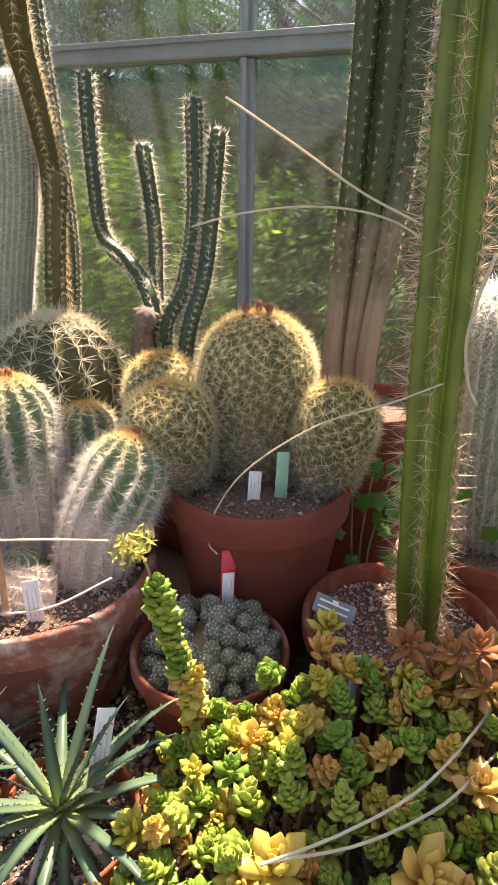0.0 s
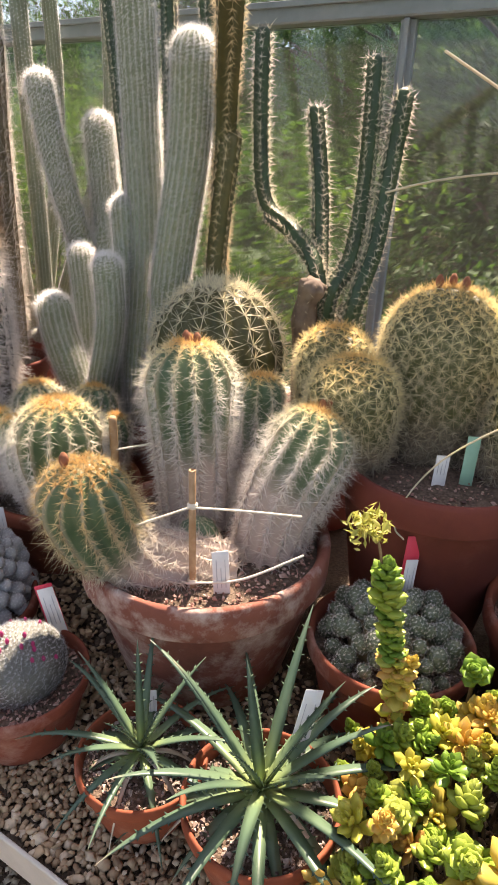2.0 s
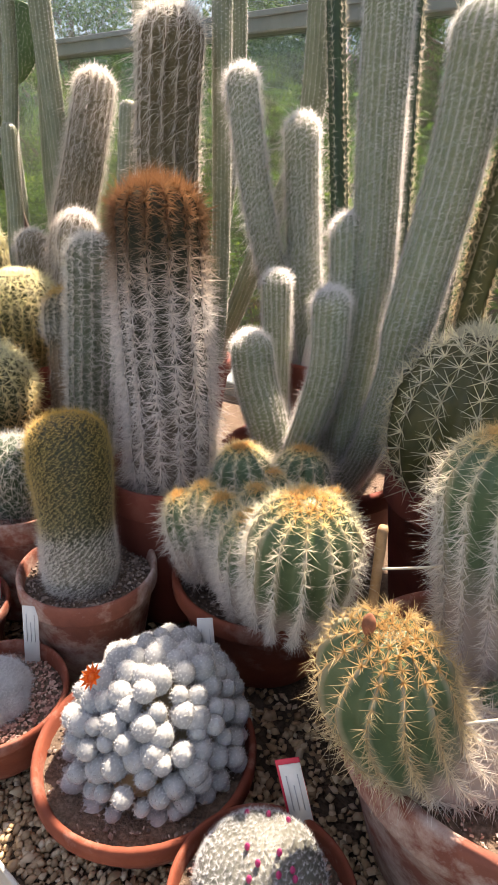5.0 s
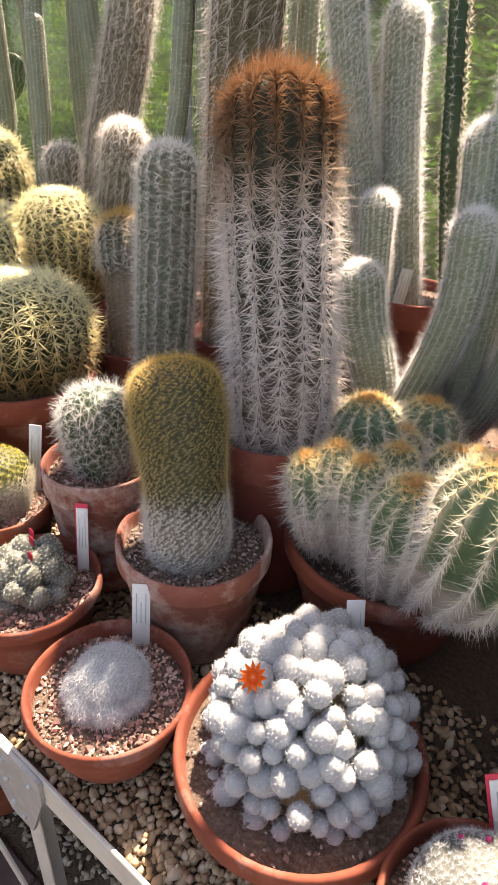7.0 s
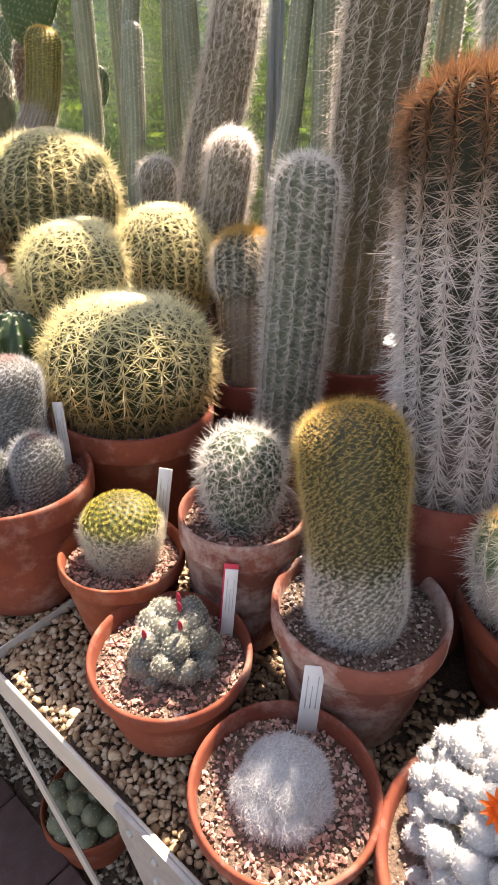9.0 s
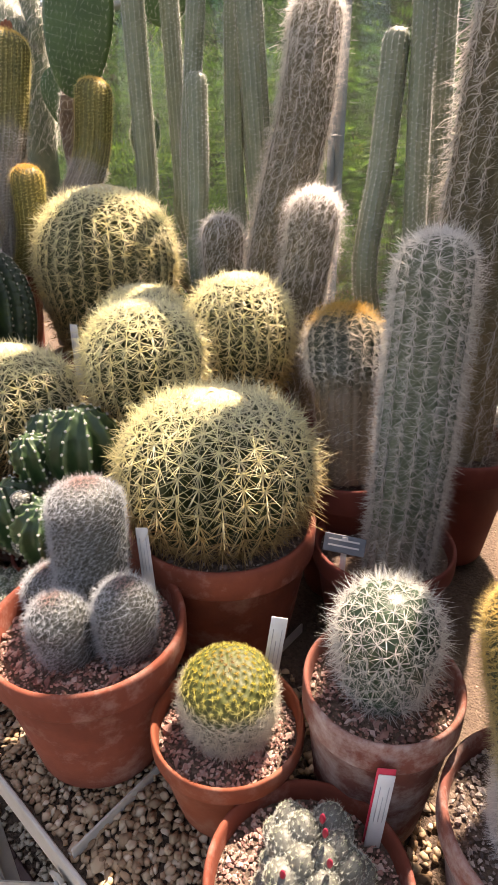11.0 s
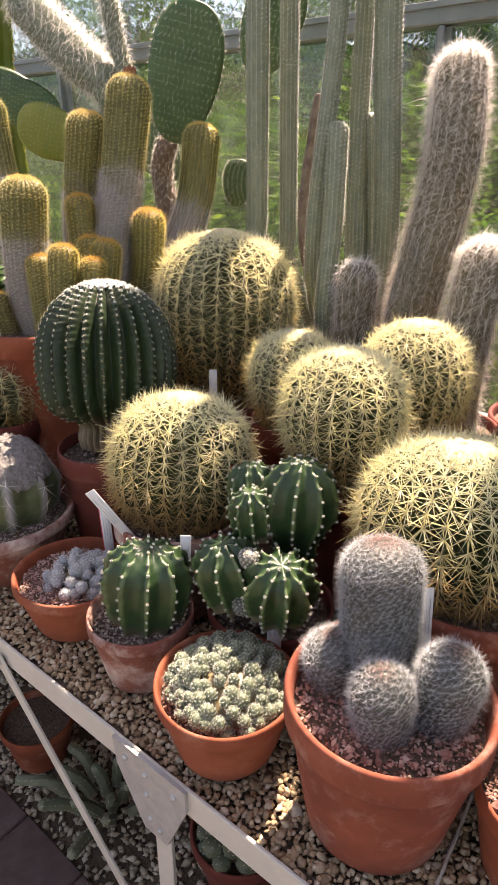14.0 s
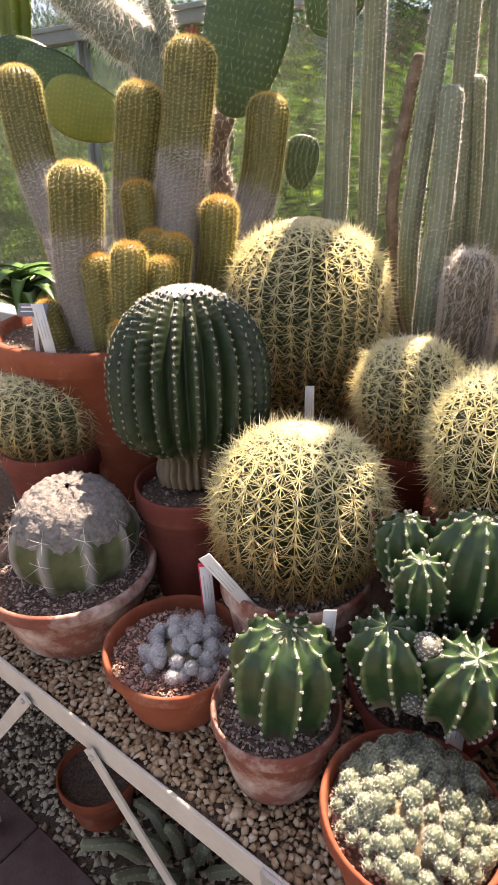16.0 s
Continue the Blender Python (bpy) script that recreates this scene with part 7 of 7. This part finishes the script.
# ---- stonecrop ----
SED_GREEN = leaf_mat("stonecrop_green", [(0, (0.18, 0.33, 0.05)), (0.5, (0.31, 0.45, 0.07)), (1, (0.50, 0.53, 0.12))], 0.34, 0.42, True)
SED_YELLOW = leaf_mat("stonecrop_yellow", [(0, (0.56, 0.54, 0.09)), (0.5, (0.70, 0.55, 0.13)), (1, (0.70, 0.40, 0.13))], 0.34, 0.42, True)
SED_PALE = leaf_mat("stonecrop_pale", [(0, (0.26, 0.36, 0.18)), (1, (0.36, 0.44, 0.24))], 0.5, 0.2, True)
SED_STEM = surface("stonecrop_stem", [(0.3, (0.16, 0.10, 0.05)), (0.7, (0.28, 0.19, 0.10))], 90, 0.8, 0.3, 300)
SED_TWIG = leaf_mat("stonecrop_flower", [(0, (0.36, 0.38, 0.08)), (1, (0.50, 0.46, 0.14))], 0.5, 0.4)


def fleshy_leaf(l, w, th):
    s = np.array([0, 0.34, 0.72, 1.0])
    prof = np.array([0.3, 0.86, 0.95, 0.08])
    a = np.linspace(0, 2 * np.pi, 6, endpoint=False)
    V = np.stack([np.repeat(s[:, None] * l, 6, 1), prof[:, None] * w / 2 * np.cos(a), prof[:, None] * th / 2 * np.sin(a) + (0.12 * l * s ** 2)[:, None]], -1).reshape(-1, 3)
    i, j = np.meshgrid(np.arange(3), np.arange(6), indexing="ij")
    return V, [np.stack([i * 6 + j, i * 6 + (j + 1) % 6, (i + 1) * 6 + (j + 1) % 6, (i + 1) * 6 + j], -1).reshape(-1, 4)]


def rosette_mesh(n, l, wide, tall, t0, t1):
    geos = []
    for k in range(n):
        q = k / (n - 1)
        tilt = math.radians(90 - (t0 + (t1 - t0) * q) + rng.uniform(-6, 6))
        ll = l * (0.45 + 0.55 * q ** 0.7) * rng.uniform(0.88, 1.1)
        m = Matrix.Translation((0, 0, tall * (1 - q))) @ Matrix.Rotation(k * 2.399963, 4, "Z") @ Matrix.Rotation(-tilt, 4, "Y") @ Matrix.Translation((l * 0.06, 0, 0))
        geos.append(moved(fleshy_leaf(ll, ll * wide, ll * wide * 0.5), m))
    return merge(*geos)


def stonecrop(name, label, spots, kinds, at):
    t = thing(name, at, label, "succulent")
    stems = []
    for (x, y, z, s), kind in zip(spots, kinds):
        tilt = Vector((rng.normal(0, 0.35), rng.normal(-0.25, 0.35), 1)).normalized()
        m = Matrix.Translation((x, y, z)) @ tilt.to_track_quat("Z", "Y").to_matrix().to_4x4() @ Matrix.Rotation(rng.uniform(0, 6.28), 4, "Z") @ Matrix.Scale(s, 4)
        shared("leaf_rosette", kind, m, t)
        f = (x + rng.uniform(-0.03, 0.03), y + rng.uniform(0, 0.04), 0.745)
        stems.append(round_bar([f, (x * 0.6 + f[0] * 0.4, y * 0.6 + f[1] * 0.4 + 0.01, (z + 0.745) / 2), (x, y, z + 0.004)], 0.0028, 5))
    part("stem", merge(*stems), SED_STEM, t, "tangled brown stems", kind="stuff")
    return t


def stonecrops():
    kinds = []
    for mat, n, l, wide, tall, t0, t1, w in ((SED_GREEN, 24, 0.019, 0.85, 0.020, 5, 80, 5), (SED_GREEN, 30, 0.017, 0.85, 0.036, 5, 80, 5), (SED_YELLOW, 14, 0.026, 0.55, 0.016, 15, 80, 3), (SED_YELLOW, 26, 0.019, 0.75, 0.045, 15, 95, 3), (SED_GREEN, 14, 0.022, 0.6, 0.02, 20, 85, 2)):
        me = np_mesh("leaf_rosette", *rosette_mesh(n, l, wide, tall, t0, t1))
        me.materials.append(mat)
        kinds += [me] * w
    spots, ks = [], []
    tries = 0
    while len(spots) < 290 and tries < 9000:
        tries += 1
        x, y = rng.uniform(-0.275, 0.24), rng.uniform(0.27, 0.64)
        if x < -0.12 and y > 0.545 or (x + 0.041) ** 2 + (y - 0.728) ** 2 < 0.146 ** 2 or (x + 0.338) ** 2 + (y - 0.346) ** 2 < 0.10 ** 2 or (x + 0.277) ** 2 + (y - 0.602) ** 2 < 0.118 ** 2:
            continue
        if any((x - a) ** 2 + (y - b) ** 2 < 0.0165 ** 2 for a, b, _, _ in spots):
            continue
        edge = min(1.0, (x + 0.30) / 0.07)
        z = 0.77 + edge * (0.075 + max(0, y - 0.33) * 0.36 + 0.018 * math.sin(x * 23) * math.cos(y * 19) + rng.uniform(-0.045, 0.015))
        spots.append((x, y, z, rng.uniform(0.75, 1.25)))
        ks.append(kinds[int(rng.integers(len(kinds)))] if y < 0.56 else kinds[10 + int(rng.integers(5))])
    stonecrop("stonecrop", "sprawling green and yellow stonecrop with fleshy rosettes", spots, ks, (-0.02, 0.45, 0.735))
    pale = np_mesh("leaf_rosette", *rosette_mesh(16, 0.026, 0.5, 0.01, 15, 80))
    pale.materials.append(SED_PALE)
    sp = [(-0.255 + 0.03 * (k % 3), 0.325 + 0.022 * (k // 3), 0.762 + 0.006 * (k % 2), 0.9) for k in range(6)]
    stonecrop("pale_stonecrop", "small pale grey-green succulent rosettes on gravel", sp, [pale] * 6, (-0.235, 0.335, 0.735))
    russet = np_mesh("leaf_rosette", *rosette_mesh(16, 0.026, 0.45, 0.022, 20, 95))
    russet.materials.append(leaf_mat("stonecrop_russet", [(0, (0.34, 0.13, 0.05)), (0.6, (0.46, 0.20, 0.07)), (1, (0.52, 0.32, 0.10))], 0.45, 0.3, True))
    rs = [(-0.017, 0.585, 0.968, 1.2), (0.04, 0.585, 0.965, 1.3), (-0.034, 0.57, 0.906, 1.2), (0.016, 0.575, 0.924, 1.3), (0.058, 0.58, 0.985, 1.2), (0.068, 0.575, 0.94, 1.3), (0.0, 0.56, 0.88, 1.2), (0.045, 0.555, 0.89, 1.2), (0.10, 0.585, 0.955, 1.2)]
    stonecrop("russet_stonecrop", "rusty orange stonecrop leaning against the pot rim", rs, [russet] * len(rs), (0.0, 0.58, 0.735))
    big = np_mesh("leaf_rosette", *rosette_mesh(13, 0.034, 0.62, 0.018, 12, 82))
    big.materials.append(SED_YELLOW)
    bs = [(-0.100, 0.352, 0.868, 1.15), (0.023, 0.375, 0.895, 1.2), (0.074, 0.478, 0.905, 0.9), (-0.125, 0.345, 0.85, 0.9), (0.055, 0.365, 0.885, 1.0)]
    stonecrop("yellow_stonecrop", "large-leaved yellow stonecrop rosettes at the bench edge", bs, [big] * len(bs), (-0.05, 0.3, 0.735))
    # upright leafy stem with a yellow flower head
    t = thing("upright_stonecrop", (-0.24, 0.475, 0.745), "upright leafy stonecrop stem with yellow flower head", "succulent")
    path = [(-0.235, 0.50, 0.745), (-0.235, 0.48, 0.87), (-0.25, 0.46, 0.97), (-0.268, 0.45, 1.06)]
    part("stem", round_bar(path, 0.003), SED_STEM, t)
    line, run = smooth_path(path, 16)
    for k in range(13):
        q = 0.42 + 0.58 * k / 12
        p = [float(np.interp(q * run[-1], run, line[:, c])) for c in range(3)]
        shared("leaf_rosette", kinds[0] if k > 8 else kinds[13 if k < 5 else 6], Matrix.Translation(p) @ pose(0, 0, 0, rng.uniform(-14, 14), rng.uniform(-14, 14), k * 40) @ Matrix.Scale(rng.uniform(0.95, 1.2), 4), t)
    part("flower_stalk", round_bar([(-0.268, 0.45, 1.06), (-0.276, 0.447, 1.10), (-0.286, 0.443, 1.125)], 0.0014), SED_STEM, t)
    C = np.stack([-0.286 + rng.normal(0, 0.013, 26), 0.443 + rng.normal(0, 0.011, 26), 1.125 + rng.normal(0, 0.006, 26)], 1)
    part("flower_head", leaves_at(C, 0.006, 6, 0.004), SED_TWIG, t, "yellow-green flower head", kind="stuff", smooth=False)


stonecrops()


# ---- spiky rosettes ----
DYCKIA = spine_mat("grey_green_leaf", [(0.0, (0.36, 0.42, 0.12)), (0.14, (0.25, 0.33, 0.13)), (0.32, (0.115, 0.185, 0.105)), (0.6, (0.075, 0.135, 0.088)), (0.9, (0.10, 0.155, 0.105)), (1.0, (0.38, 0.32, 0.23))], clear=0.12, rough=0.38, vary=0.3)
DYCKIA_DRY = surface("dry_leaf", [(0.3, (0.36, 0.30, 0.22)), (0.7, (0.55, 0.49, 0.40))], 40, 0.8, 0.3, 300)


def arching_leaf(l, w, rise, fall, turn, at, teeth=True):
    """A stiff pointed channelled leaf with toothed edges."""
    n = 12
    s = np.linspace(0, 1, n)
    X = l * s * (1 - 0.12 * s)
    Z = l * (rise * s - fall * s ** 2)
    W = w * (1 - s ** 1.6) * (0.75 + 0.35 * np.minimum(s * 4, 1)) / 2 + 0.0003
    up = 0.28 * W
    th = 0.0022 * (1 - s * 0.8)
    rows = []
    for k in range(n):
        rows += [(X[k], -W[k], Z[k] + up[k]), (X[k], 0, Z[k]), (X[k], W[k], Z[k] + up[k]), (X[k], 0, Z[k] - th[k] - up[k] * 0.4)]
    V = np.array(rows)
    F = []
    for k in range(n - 1):
        for j in range(4):
            F.append((4 * k + j, 4 * k + (j + 1) % 4, 4 * (k + 1) + (j + 1) % 4, 4 * (k + 1) + j))
    geos = [(V, [np.array(F)])]
    if teeth:
        tv, tf = [], []
        for k in range(1, n - 2):
            for sgn, j in ((-1, 0), (1, 2)):
                p = V[4 * k + j]
                b = len(tv)
                tv += [p + np.array((-0.0016, 0, 0)), p + np.array((0.0016, 0, 0)), p + np.array((0, 0, -0.001)), p + np.array((0.002, sgn * 0.0035, 0.0005))]
                tf += [(b, b + 1, b + 3), (b + 1, b + 2, b + 3), (b + 2, b, b + 3)]
        geos.append((np.array(tv), [np.array(tf)]))
    return moved(merge(*geos), Matrix.Translation(at) @ Matrix.Rotation(turn, 4, "Z"))


def spiky_rosette(at, size, n, label):
    t = thing("spiky_rosette_plant", at, label, "succulent", "spiky rosettes")
    for k in range(n):
        q = k / n
        a = k * 2.399963 + rng.uniform(-0.25, 0.25)
        l = size * (0.66 + 0.45 * math.sin(math.pi * min(1, q * 1.15))) * rng.uniform(0.85, 1.12)
        rise = 2.2 * (1 - q) ** 4 + 0.50 - 0.35 * q
        fall = 0.75 + 0.35 * q + (0.5 if q > 0.75 else 0)
        ln = l / math.sqrt(1 + rise * rise * 0.55)
        geo = arching_leaf(ln * 1.2, size * 0.076, rise, fall * (0.4 + rise * 0.12), a, (at[0], at[1], at[2] + 0.012 * (1 - q)))
        run = np.linalg.norm(geo[0] - np.array(at), axis=1)
        part("leaf", geo, DYCKIA, t, attrs={"tone": np.clip(run / run.max() * (1.0 if k % 4 == 0 else 0.93), 0, 1)})
    for k in range(6):
        part("dry_leaf", arching_leaf(size * 0.75, size * 0.05, 0.5, 1.05, k * 1.1 + 0.5, at, False), DYCKIA_DRY, t, "dry curled brown leaf")


spiky_rosette((-0.340, 0.350, 0.822), 0.178, 32, "grey-green spiky rosette plant with toothed leaves")
spiky_rosette((-0.484, 0.335, 0.812), 0.125, 22, "smaller grey-green spiky rosette plant in a pot")

# ---- ivy between the pots, leafy plant at the far end ----
IVY = leaf_mat("ivy_leaf", [(0, (0.04, 0.12, 0.02)), (1, (0.10, 0.24, 0.04))], 0.4, 0.3)


def lobed_leaf(at, r, out):
    q = Vector(out).to_track_quat("Z", "Y").to_matrix().to_4x4()
    V, F = [(0, 0, 0.0)], []
    for k in range(10):
        a = 2 * math.pi * k / 10
        V.append((r * (1.0 if k % 2 == 0 else 0.68) * math.cos(a), r * (1.0 if k % 2 == 0 else 0.68) * math.sin(a), -0.12 * r))
        F.append((0, k + 1, (k + 1) % 10 + 1))
    V = np.array(V)
    W = np.concatenate([V, V - np.array([0, 0, 0.0006])])
    return moved((W, [np.array(F + [(a + 11, c + 11, b + 11) for a, b, c in F])]), Matrix.Translation(at) @ q)


def ivy():
    t = thing("ivy", (-0.12, 0.88, 0.74), "green ivy growing between the pots", "ivy")
    for k in range(70):
        p = (-0.085 + rng.normal(0, 0.06), 0.885 + rng.normal(0, 0.02), 0.80 + 0.27 * rng.random())
        part("leaf", lobed_leaf(p, rng.uniform(0.012, 0.02), (rng.normal(0, 0.4), -1, 0.6 + rng.normal(0, 0.3))), IVY, t)
    part("vine", merge(*[round_bar([(-0.12, 0.90, 0.74), (-0.13 + dx, 0.89, 0.9), (-0.12 + dx * 2, 0.885, 1.05)], 0.0018) for dx in (-0.015, 0.0, 0.015)]), SED_STEM, t)
    plant_pot(-3.18, 1.0, 0.98, 0.12, TERRA_DARK, label="dark terracotta pot under the leafy plant", grit_n=0)
    t = thing("strap_leaved_plant", (-3.18, 1.0, 0.735), "leafy green plant with long strap leaves", "plant")
    part("stem", round_bar([(-3.18, 1.0, 0.70), (-3.18, 1.0, 1.0)], 0.012), SED_STEM, t)
    for k in range(26):
        part("leaf", arching_leaf(0.24 * rng.uniform(0.8, 1.2), 0.045, 1.3 - 0.04 * k, 0.9, k * 2.4, (-3.18, 1.0, 1.0 + 0.006 * k), False), IVY, t)


ivy()

# ---- under the bench ----
plant_pot(-2.56, 0.53, 0.13, 0.095, TERRA_ORANGE, foot=-0.004, label="terracotta pot on the floor under the bench", grit_n=0)
plant_pot(-1.60, 0.42, 0.13, 0.10, TERRA_ORANGE, foot=-0.004, label="terracotta pot on the floor beneath the bench", grit_n=0)
plant_pot(-1.95, 0.60, 0.15, 0.11, TERRA_DARK, foot=-0.004, label="dark terracotta pot in the shade below the bench", grit_n=0)
cactus("finger_cactus", "sprawling green finger-like stems on the floor gravel", [
    Stem([(-2.31 + dx, 0.53 + dy, 0.0), (-2.31 + dx * 1.6, 0.52 + dy * 1.5, 0.05), (-2.31 + dx * 2.4, 0.50 + dy * 2.2, 0.06 + dz)], [(0, 0.014), (1, 0.012)], 6, 0.2)
    for dx, dy, dz in [(math.cos(k * 2.4) * (0.02 + 0.006 * k), math.sin(k * 2.4) * (0.02 + 0.005 * k), 0.03 * (k % 3)) for k in range(13)]], G_PALE, S_STAR, [dict(count=4, length=0.004, thick=0.0004, spread=60)], gap=0.016)
clump("round_headed_clump", "cluster of small round cacti under the bench", (-1.955, 0.60, 0.135), 0.09, 0.06, 30, 0.022, G_GREY, S_WHITE, STARS, 0.013)
clump("round_headed_clump", "cluster of small round cacti in the floor pot", (-1.60, 0.42, 0.115), 0.075, 0.05, 24, 0.02, G_PALE, S_STAR, STARS, 0.013)
